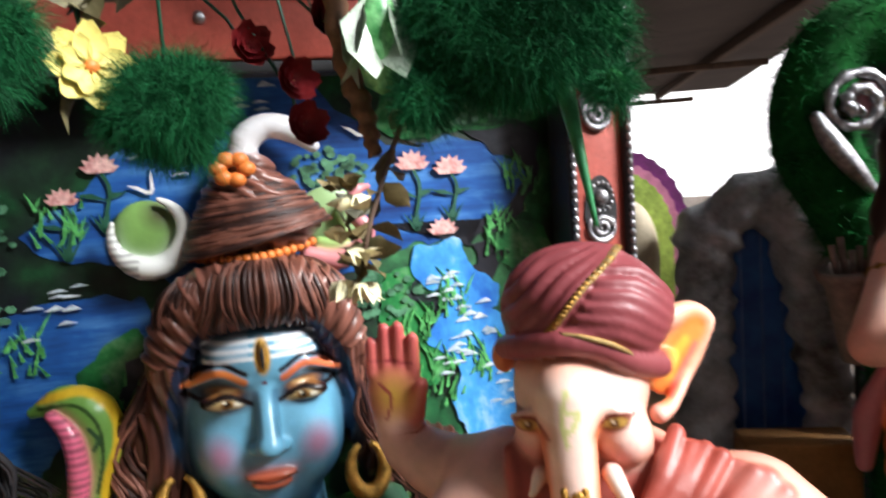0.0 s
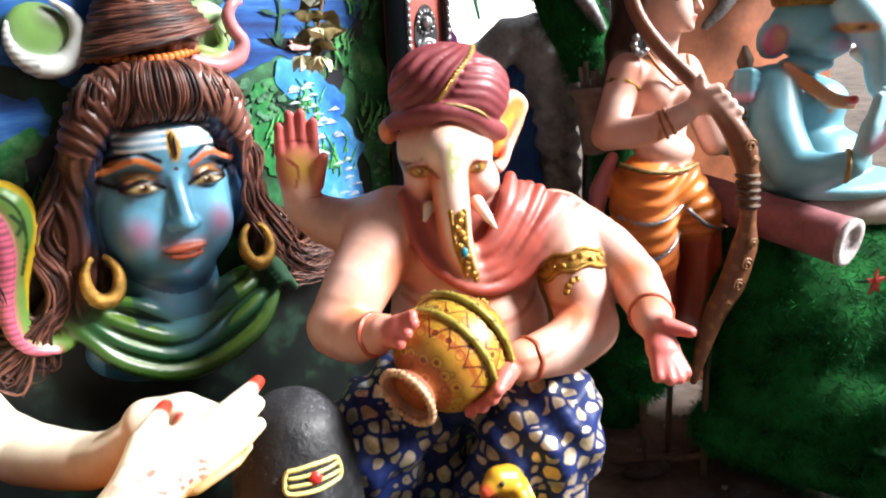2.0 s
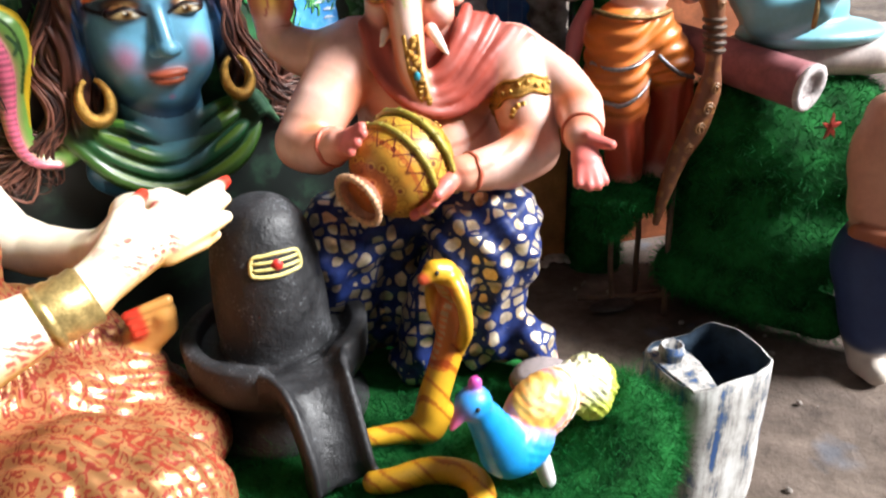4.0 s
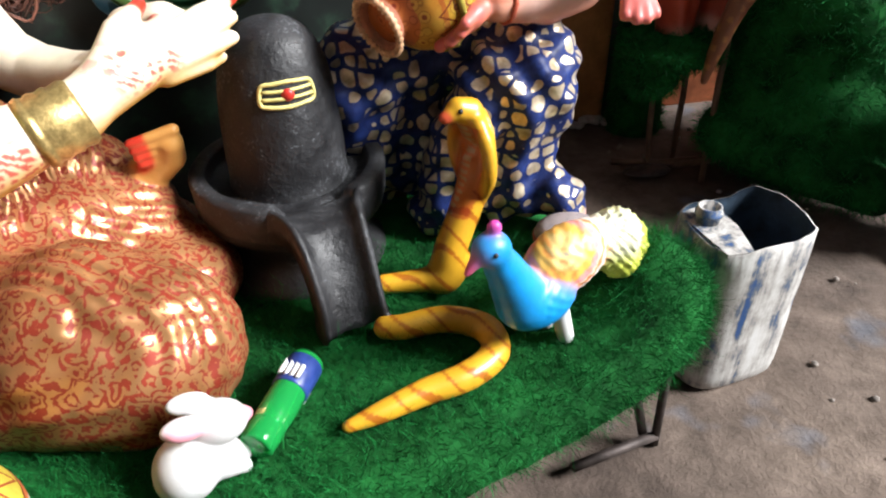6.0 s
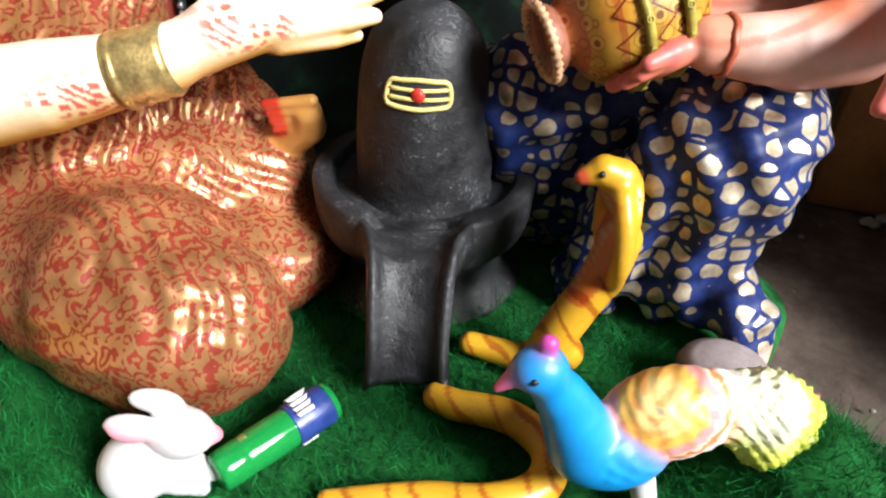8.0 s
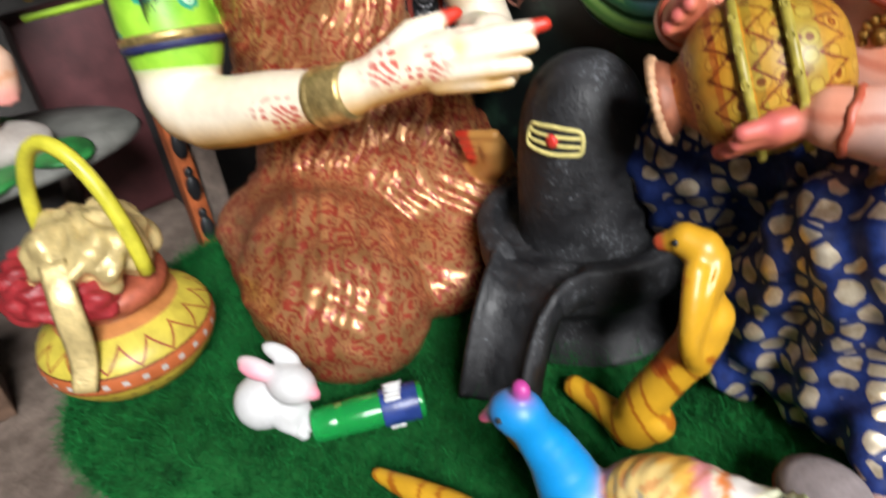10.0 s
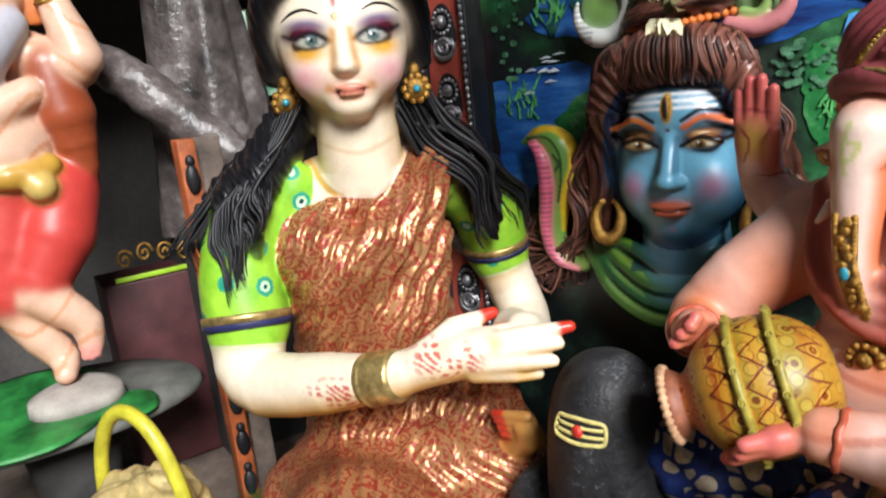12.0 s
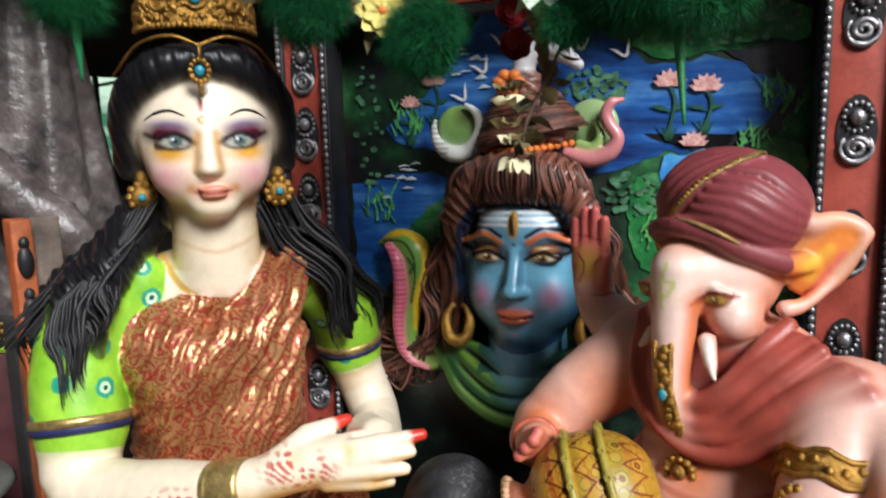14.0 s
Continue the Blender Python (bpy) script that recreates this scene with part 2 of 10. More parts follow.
def ball_geo(c, r, seg=10, rings=7, m=None):
    """An ellipsoid; r is one radius or three."""
    r = (r, r, r) if isinstance(r, (int, float)) else r
    verts, faces = [], []
    for i in range(rings + 1):
        th = math.pi * i / rings
        for k in range(seg):
            a = 2 * math.pi * k / seg
            v = Vector((r[0] * math.sin(th) * math.cos(a), r[1] * math.sin(th) * math.sin(a), r[2] * math.cos(th)))
            verts.append((m @ v if m is not None else v) + Vector(c))
    for i in range(rings):
        for k in range(seg):
            a, b = i * seg + k, i * seg + (k + 1) % seg
            faces.append((a, a + seg, b + seg, b))
    return verts, faces


def joined(*geos):
    verts, faces = [], []
    for v, f in geos:
        n = len(verts)
        verts += list(v)
        faces += [tuple(i + n for i in q) for q in f]
    return verts, faces


def slab_geo(outline, y0, y1):
    """A flat piece with an outline in x and z, from depth y0 (front) to y1."""
    n = len(outline)
    verts = [(x, y0, z) for x, z in outline] + [(x, y1, z) for x, z in outline]
    faces = [tuple(range(n)), tuple(range(2 * n - 1, n - 1, -1))] + [(i, i + n, (i + 1) % n + n, (i + 1) % n) for i in range(n)]
    return verts, faces


class Clay:
    """Soft shapes melted together on a grid into one skin, with paint in point colours."""

    def __init__(self, cell, k=0.02):
        self.cell, self.k, self.items, self.extras = cell, k, [], []

    def ball(self, c, r, color, turn=(0, 0, 0), k=None, cloth=0):
        r = (r, r, r) if isinstance(r, (int, float)) else r
        rot = np.array(Euler([radians(a) for a in turn]).to_matrix())
        c, r = np.array(c, float), np.array(r, float)

        def dist(p):
            q = (p - c) @ rot
            a = np.sqrt(((q / r) ** 2).sum(-1)) + 1e-9
            b = np.sqrt(((q / r**2) ** 2).sum(-1)) + 1e-9
            return a * (a - 1) / b
        reach = np.abs(rot) @ r
        self.items.append((dist, c - reach, c + reach, color, k or self.k, cloth, None))
        return self

    def rod(self, a, b, ra, rb, color, k=None, cloth=0):
        a, b = np.array(a, float), np.array(b, float)
        ab = b - a
        n = ab @ ab + 1e-12

        def dist(p):
            h = np.clip(((p - a) @ ab) / n, 0, 1)
            return np.sqrt(((p - a - h[..., None] * ab) ** 2).sum(-1)) - (ra + (rb - ra) * h)
        low, high = np.minimum(a - ra, b - rb), np.maximum(a + ra, b + rb)
        self.items.append((dist, low, high, color, k or self.k, cloth, None))
        return self

    def ring(self, c, big, small, color, k=None, cloth=0):
        c = np.array(c, float)

        def dist(p):
            q = p - c
            return np.hypot(np.hypot(q[..., 0], q[..., 1]) - big, q[..., 2]) - small
        reach = np.array((big + small, big + small, small))
        self.items.append((dist, c - reach, c + reach, color, k or self.k, cloth, None))
        return self

    def run(self, points, radii, color, k=None, cloth=0, per=0):
        if per:
            pts = spline(points, per)
            radii = np.interp(np.linspace(0, 1, len(pts)), np.linspace(0, 1, len(radii)), radii)
            points = pts
        if len(radii) != len(points):
            radii = np.interp(np.linspace(0, 1, len(points)), np.linspace(0, 1, len(radii)), radii)
        k = k or self.k
        first = len(self.items)
        for i in range(len(points) - 1):
            self.rod(points[i], points[i + 1], radii[i] + 0.1 * k, radii[i + 1] + 0.1 * k, color, k, cloth)
        pieces = self.items[first:]
        del self.items[first:]
        low, high = np.min([q[1] for q in pieces], 0), np.max([q[2] for q in pieces], 0)
        self.items.append((lambda p: np.min([q[0](p) for q in pieces], 0), low, high, color, k, cloth, pieces))
        return self

    def palm(self, wrist, tips, r, color, tipcolor=None, width=None):
        """A palm from the wrist to the knuckles, with fingers to the tips."""
        wrist, tips = np.array(wrist, float), [np.array(t, float) for t in tips]
        mid = sum(tips) / len(tips)
        for t in tips:
            knuckle = wrist + (t - wrist) * 0.5
            self.rod(wrist, knuckle, r * 1.15, r * 1.2, color, r * 0.6)
            self.rod(knuckle, t, r, r * 0.72, tipcolor or color, r * 0.3)
        return self

    def more(self, geo, material):
        self.extras.append((geo, material))
        return self

    def build(self, name, material, paints=(), shifts=(), m=None):
        h = self.cell
        low = np.min([i[1] for i in self.items], 0) - 4 * h
        high = np.max([i[2] for i in self.items], 0) + 4 * h
        size = np.ceil((high - low) / h).astype(int) + 1
        axes = [low[a] + h * np.arange(size[a]) for a in range(3)]
        field = np.full(size, 1.0, np.float32)
        for dist, lo, hi, _, k, _, pieces in self.items:
            i0 = np.clip(((lo - low - k - 2 * h) / h).astype(int), 0, size)
            i1 = np.clip(((hi - low + k + 2 * h) / h).astype(int) + 2, 0, size)
            if pieces is None:
                p = np.stack(np.meshgrid(*[axes[a][i0[a]:i1[a]] for a in range(3)], indexing="ij"), -1)
                d = dist(p).astype(np.float32)
            else:
                d = np.full(i1 - i0, 1.0, np.float32)
                for q in pieces:
                    j0 = np.clip(((q[1] - low - k - 2 * h) / h).astype(int), i0, i1)
                    j1 = np.clip(((q[2] - low + k + 2 * h) / h).astype(int) + 2, i0, i1)
                    p = np.stack(np.meshgrid(*[axes[a][j0[a]:j1[a]] for a in range(3)], indexing="ij"), -1)
                    box = tuple(slice(j0[a] - i0[a], j1[a] - i0[a]) for a in range(3))
                    d[box] = np.minimum(d[box], q[0](p))
            cut = tuple(slice(i0[a], i1[a]) for a in range(3))
            f = field[cut]
            w = np.clip(0.5 + 0.5 * (d - f) / k, 0, 1)
            field[cut] = d * (1 - w) + f * w - k * w * (1 - w)
        inside = field < 0
        mixed = np.zeros(size - 1, np.int8)
        for dx in (0, 1):
            for dy in (0, 1):
                for dz in (0, 1):
                    mixed += inside[dx:size[0] - 1 + dx, dy:size[1] - 1 + dy, dz:size[2] - 1 + dz]
        cells = np.argwhere((mixed > 0) & (mixed < 8))
        index = np.full(size - 1, -1, np.int64)
        index[tuple(cells.T)] = np.arange(len(cells))
        total, count = np.zeros((len(cells), 3)), np.zeros(len(cells))
        corners = np.array([(x, y, z) for x in (0, 1) for y in (0, 1) for z in (0, 1)])
        vals = np.stack([field[tuple((cells + c).T)] for c in corners], 1)
        for a in range(8):
            for b in range(a + 1, 8):
                if np.abs(corners[a] - corners[b]).sum() != 1:
                    continue
                va, vb = vals[:, a], vals[:, b]
                on = (va < 0) != (vb < 0)
                s = np.where(on, va / np.where(on, va - vb, 1), 0)
                total += on[:, None] * (corners[a] + s[:, None] * (corners[b] - corners[a]))
                count += on
        verts = low + h * (cells + total / count[:, None])
        faces = []
        for a in range(3):
            b, c = (a + 1) % 3, (a + 2) % 3
            s0 = [slice(0, size[i] - 1) for i in range(3)]
            s1 = list(s0)
            s1[a] = slice(1, size[a])
            s0 = tuple(s0)
            change = inside[s0] != inside[tuple(s1)]
            e = np.argwhere(change)
            e = e[(e[:, b] > 0) & (e[:, c] > 0)]
            ub, uc = np.eye(3, dtype=int)[b], np.eye(3, dtype=int)[c]
            quad = np.stack([index[tuple((e - o).T)] for o in (0 * ub, ub, ub + uc, uc)], 1)
            flip = ~inside[tuple(e.T)]
            quad[flip] = quad[flip][:, ::-1]
            faces.append(quad)
        faces = np.concatenate(faces)
        faces = faces[(faces >= 0).all(1)]
        ds = np.stack([i[0](verts) for i in self.items], 1)
        w = np.exp(-(ds - ds.min(1, keepdims=True)) / 0.006)
        w /= w.sum(1, keepdims=True)
        col = w @ np.array([i[3] for i in self.items])
        kinds = np.zeros((len(self.items), 3))
        for n, i in enumerate(self.items):
            if i[5]:
                kinds[n, i[5] - 1] = 1
        cloth = w @ kinds
        tri = verts[faces]
        fn = np.cross(tri[:, 2] - tri[:, 0], tri[:, 3] - tri[:, 1])
        nrm = np.zeros_like(verts)
        for j in range(4):
            np.add.at(nrm, faces[:, j], fn)
        nrm /= np.linalg.norm(nrm, axis=1, keepdims=True) + 1e-12
        for shift in shifts:
            verts = verts + nrm * shift(verts, nrm, cloth)[:, None]
        for paint in paints:
            col = paint(verts, nrm, col, cloth)
        col = np.clip(col, 0, 1)
        n_clay = len(faces)
        mats, slots = [material], [0] * n_clay
        allv, allf = verts.tolist(), faces.tolist()
        for (v, f), mm in self.extras:
            if mm not in mats:
                mats.append(mm)
            n = len(allv)
            allv += [tuple(map(float, q)) for q in v]
            allf += [tuple(int(i) + n for i in q) for q in f]
            slots += [mats.index(mm)] * len(f)
        me = bpy.data.meshes.new(name)
        me.from_pydata(allv, [], allf)
        for mm in mats:
            me.materials.append(mm)
        me.polygons.foreach_set("material_index", slots)
        me.polygons.foreach_set("use_smooth", [True] * len(allf))
        pad = len(allv) - len(verts)
        for key, data in (("paint", col), ("cloth", cloth)):
            a = me.attributes.new(key, "FLOAT_COLOR", "POINT")
            full = np.ones((len(allv), 4), np.float32)
            full[:len(verts), :3] = data
            a.data.foreach_set("color", full.ravel())
        me.update()
        ob = new(name, me)
        if m is not None:
            ob.matrix_world = m
        return ob


def dab(col, amount, color):
    """Lays colour over point colours by an amount from 0 to 1."""
    a = np.clip(amount, 0, 1)[:, None]
    return col * (1 - a) + np.array(color) * a


def oval(v, nrm, cx, cz, rx, rz, soft=0.35, lean=0.0, front=True):
    """How far a point lies inside an upright oval on the front (towards -y)."""
    x, z = v[:, 0] - cx, v[:, 2] - cz
    c, s = math.cos(radians(lean)), math.sin(radians(lean))
    x, z = c * x + s * z, -s * x + c * z
    d = np.sqrt((x / rx) ** 2 + (z / rz) ** 2)
    a = np.clip((1 - d) / soft, 0, 1)
    return a * (nrm[:, 1] < 0.25) if front else a


def stroke(v, nrm, pts, width, soft=0.5):
    """How far a point lies on a brush stroke through (x, z) points on the front."""
    p = spline(pts, 6)
    best = np.full(len(v), 9.0)
    q = v[:, (0, 2)]
    near = (q[:, 0] > p[:, 0].min() - width) & (q[:, 0] < p[:, 0].max() + width) & (q[:, 1] > p[:, 1].min() - width) & (q[:, 1] < p[:, 1].max() + width)
    qn = q[near]
    bn = np.full(len(qn), 9.0)
    for a, b in zip(p[:-1], p[1:]):
        ab = b - a
        t = np.clip(((qn - a) @ ab) / (ab @ ab + 1e-12), 0, 1)
        bn = np.minimum(bn, np.linalg.norm(qn - a - t[:, None] * ab, axis=1))
    best[near] = bn
    return np.clip((width - best) / (width * soft), 0, 1) * (nrm[:, 1] < 0.25)


# ---- large structure ----
def ground_material():
    m, nt, p = nodes_of("trodden_earth")
    co = nt.nodes.new("ShaderNodeTexCoord").outputs["Object"]
    big, mid, fine = noise_node(nt, 1.3, 5, 0.6, co), noise_node(nt, 9, 6, 0.7, co), noise_node(nt, 70, 4, 0.7, co)
    base = ramp_node(nt, big.outputs[0], [(0.3, (0.058, 0.041, 0.033)), (0.7, (0.2, 0.158, 0.132))]).outputs[0]
    dust = ramp_node(nt, mid.outputs[0], [(0.35, (0.55, 0.5, 0.45)), (0.7, (1.25, 1.2, 1.15))]).outputs[0]
    col = mix_node(nt, 1.0, base, dust, "MULTIPLY")
    spill = ramp_node(nt, noise_node(nt, 4.0, 3, 0.5, co).outputs[0], [(0.62, (0, 0, 0)), (0.72, (0.35, 0.35, 0.35))]).outputs[0]
    col = mix_node(nt, spill, col, (0.1, 0.14, 0.2))
    link(nt, col, p.inputs["Base Color"])
    p.inputs["Roughness"].default_value = 0.9
    bump_to(nt, p, math_node(nt, "ADD", mid.outputs[0], math_node(nt, "MULTIPLY", fine.outputs[0], 0.4)), 0.6, 0.02)
    return m


def build_ground():
    verts, faces = [], []
    inner, step = 6.0, 0.12
    n = int(2 * inner / step)
    for i in range(n + 1):
        for j in range(n + 1):
            x, y = -inner + i * step, -inner + 2 + j * step
            edge = min(1, (inner - max(abs(x), abs(y - 2))) / 1.0)
            verts.append((x, y, edge * (0.02 * noise.noise((x * 2.2, y * 2.2, 0)) + 0.008 * noise.noise((x * 9, y * 9, 3))) - 0.006))
    for i in range(n):
        for j in range(n):
            a = i * (n + 1) + j
            faces.append((a, a + n + 1, a + n + 2, a + 1))
    ring = [(-inner, -inner + 2), (inner, -inner + 2), (inner, inner + 2), (-inner, inner + 2)]
    far = [(-300, -300), (300, -300), (300, 300), (-300, 300)]
    k = len(verts)
    verts += [(x, y, -0.006) for x, y in ring] + [(x, y, -0.006) for x, y in far]
    for i in range(4):
        j = (i + 1) % 4
        faces.append((k + i, k + 4 + i, k + 4 + j, k + j))
    g = part("ground", (verts, faces), ground_material())
    return tagged(g, "trodden brown earth floor with dust and paint stains", "ground", kind="structure")


build_ground()

M_roof = surface("tin_roof_underside", (0.1, 0.08, 0.075), 0.8, 0.0, 0.3, 3, 40)
M_wall = surface("sooty_wall", (0.055, 0.05, 0.046), 0.9, 0.0, 0.5, 2.5, 40, 0.5, 0.006)


def build_shed():
    # unseen west arm added to darken the left; front edge set to shade the board
    verts = [(-7, -3.3, 2.75), (-0.95, -3.3, 2.75), (-0.95, 1.62, 2.75), (1.1, 1.95, 2.75), (1.3, 3.9, 2.75), (2.56, 3.9, 2.75), (3.17, 11.4, 2.75), (-7, 11.4, 2.75)]
    n = len(verts)
    verts += [(x, y, z + 0.06) for x, y, z in verts]
    faces = [tuple(range(n))[::-1], tuple(range(n, 2 * n))] + [(i, (i + 1) % n, (i + 1) % n + n, i + n) for i in range(n)]
    roof = part("ceiling", (verts, faces), M_roof, smooth=False)
    tagged(roof, "dark underside of a sheet roof on rafters", "ceiling", kind="structure")
    raf = thing("rafters", "dark wooden rafters under the sheet roof", "rafter", kind="structure")
    for x in (-5.5, -3.8, -2.1, -0.4, 0.9, 2.2):
        y0 = -3.2 if x < -1 else 4.0
        part("rafter", box_geo(x, (y0 + 11.3) / 2, 2.7, 0.07, 11.3 - y0, 0.08, 0.006), M_wood, raf)
    for y in (4.5, 8.0, 11.4):
        part("purlin", box_geo(-2.0, y, 2.64, 9.4, 0.06, 0.06, 0.006), M_wood, raf)
    # side and back walls of the shed, with one real window opening
    wall = thing("wall_west", "sooty workshop wall with a small window", "wall", kind="structure")
    zb, zt, y0, y1 = 1.52, 2.1, 1.98, 2.75
    x, d = -3.3, 0.16
    for a, b, c, e in ((-3.5, y0, 0, 2.75), (y1, 12, 0, 2.75), (y0, y1, 0, zb), (y0, y1, zt, 2.75)):
        part("wall_piece", box_geo(x - d / 2, (a + b) / 2, (c + e) / 2, d, b - a, e - c), M_wall, wall, smooth=False)
    win = thing("window_1", "small open window with an iron frame", "window", kind="structure")
    for (a, b, c, e) in ((y0, y1, zb, zb + 0.03), (y0, y1, zt - 0.03, zt), (y0, y0 + 0.03, zb + 0.03, zt - 0.03), (y1 - 0.03, y1, zb + 0.03, zt - 0.03), ((y0 + y1) / 2 - 0.012, (y0 + y1) / 2 + 0.012, zb + 0.03, zt - 0.03)):
        part("window_frame", box_geo(x + 0.012, (a + b) / 2, (c + e) / 2, 0.04, b - a, e - c, 0.004), M_iron, win, smooth=False)
    # unseen wall, added only to keep low sky light off the statues
    front = part("sky_block_south", box_geo(-1.5, -3.4, 1.7, 10.0, 0.16, 3.4), M_wall, smooth=False)
    tagged(front, "unseen dark wall added to block low sky light", "wall", kind="structure")
    back = part("wall_north", box_geo(-1.6, 4.4, 1.375, 3.4, 0.16, 2.75), M_wall, smooth=False)
    tagged(back, "dark sooty workshop wall behind the figures", "wall", kind="structure")


build_shed()


def build_distance():
    """Plain bright distance, glowing by itself: a milky sky beyond the yard and greenery past the window."""
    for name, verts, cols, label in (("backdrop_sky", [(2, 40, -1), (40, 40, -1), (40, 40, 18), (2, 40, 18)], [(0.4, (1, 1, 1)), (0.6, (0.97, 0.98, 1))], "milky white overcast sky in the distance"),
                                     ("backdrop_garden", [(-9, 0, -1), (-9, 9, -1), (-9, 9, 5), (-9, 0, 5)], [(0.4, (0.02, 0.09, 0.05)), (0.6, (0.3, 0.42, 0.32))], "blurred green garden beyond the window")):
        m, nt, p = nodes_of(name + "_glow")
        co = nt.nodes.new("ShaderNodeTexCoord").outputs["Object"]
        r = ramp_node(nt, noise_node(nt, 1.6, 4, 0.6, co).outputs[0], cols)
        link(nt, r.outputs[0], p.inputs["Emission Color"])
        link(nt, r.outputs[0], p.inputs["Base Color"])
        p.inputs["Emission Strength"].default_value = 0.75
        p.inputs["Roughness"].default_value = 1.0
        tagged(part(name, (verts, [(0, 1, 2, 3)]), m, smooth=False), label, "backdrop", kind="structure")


build_distance()

# ---- painted backboard ----
PM = pose(-0.64, 2.02, 0, 0, 0, 24.7)


def board_material():
    m, nt, p = nodes_of("painted_wood_scene")
    co = nt.nodes.new("ShaderNodeTexCoord").outputs["Object"]
    big, mid, fine = noise_node(nt, 3.2, 4, 0.55, co), noise_node(nt, 17, 5, 0.65, co), noise_node(nt, 85, 3, 0.6, co)
    g = ramp_node(nt, big.outputs[0], [(0.36, (0.006, 0.008, 0.012)), (0.47, (0.008, 0.03, 0.014)), (0.55, (0.01, 0.09, 0.03)), (0.68, (0.05, 0.22, 0.08))]).outputs[0]
    lit = ramp_node(nt, mid.outputs[0], [(0.4, (0.35, 0.4, 0.38)), (0.66, (1.6, 1.5, 1.4))]).outputs[0]
    link(nt, mix_node(nt, 0.8, g, lit, "MULTIPLY"), p.inputs["Base Color"])
    p.inputs["Roughness"].default_value = 0.45
    bump_to(nt, p, fine.outputs[0], 0.15, 0.002)
    return m


def brushed(name, dark, light, high, sx=2.0, sz=14.0, rough=0.42):
    """Paint laid on in long brush strokes."""
    m, nt, p = nodes_of(name)
    co = nt.nodes.new("ShaderNodeTexCoord").outputs["Object"]
    mp = nt.nodes.new("ShaderNodeMapping")
    mp.inputs["Scale"].default_value = (sx, 4, sz)
    mp.inputs["Rotation"].default_value = (0, 0.25, 0)
    link(nt, co, mp.inputs["Vector"])
    a, b = noise_node(nt, 1.6, 5, 0.65, mp.outputs[0]), noise_node(nt, 6, 4, 0.6, co)
    mixv = math_node(nt, "MULTIPLY_ADD", a.outputs[0], 0.65, math_node(nt, "MULTIPLY", b.outputs[0], 0.35))
    link(nt, ramp_node(nt, mixv, [(0.36, dark), (0.52, light), (0.68, high)]).outputs[0], p.inputs["Base Color"])
    p.inputs["Roughness"].default_value = rough
    bump_to(nt, p, b.outputs[0], 0.1, 0.002)
    return m


M_lake = brushed("lake_blue", (0.004, 0.016, 0.1), (0.014, 0.1, 0.36), (0.1, 0.3, 0.62))
M_lake2 = brushed("lake_pale", (0.015, 0.12, 0.5), (0.06, 0.33, 0.72), (0.55, 0.74, 0.85), 8, 5)
M_bank = brushed("bank_green", (0.006, 0.05, 0.02), (0.02, 0.2, 0.05), (0.2, 0.42, 0.2), 9, 9)
M_path = brushed("path_charcoal", (0.006, 0.006, 0.009), (0.018, 0.02, 0.028), (0.06, 0.065, 0.08), 6, 6)
M_lotus = surface("lotus_pink", (0.75, 0.2, 0.2), 0.5, 0, 0.4, 60, 150, tint=(0.8, 0.55, 0.5))
M_stem = surface("stem_green", (0.01, 0.09, 0.05), 0.5, 0, 0.3, 40)
M_bushpale = surface("bush_pale", (0.012, 0.08, 0.035), 0.5, 0, 0.6, 40, 120, tint=(0.09, 0.26, 0.14))


def wavy(pts, per=7, amp=0.008, seed=0.0):
    p = spline(list(pts) + [pts[0]], per)[:-1]
    return [(x + amp * noise.noise((x * 23, z * 23, seed)), z + amp * noise.noise((x * 23, z * 23, seed + 5))) for x, z in p]


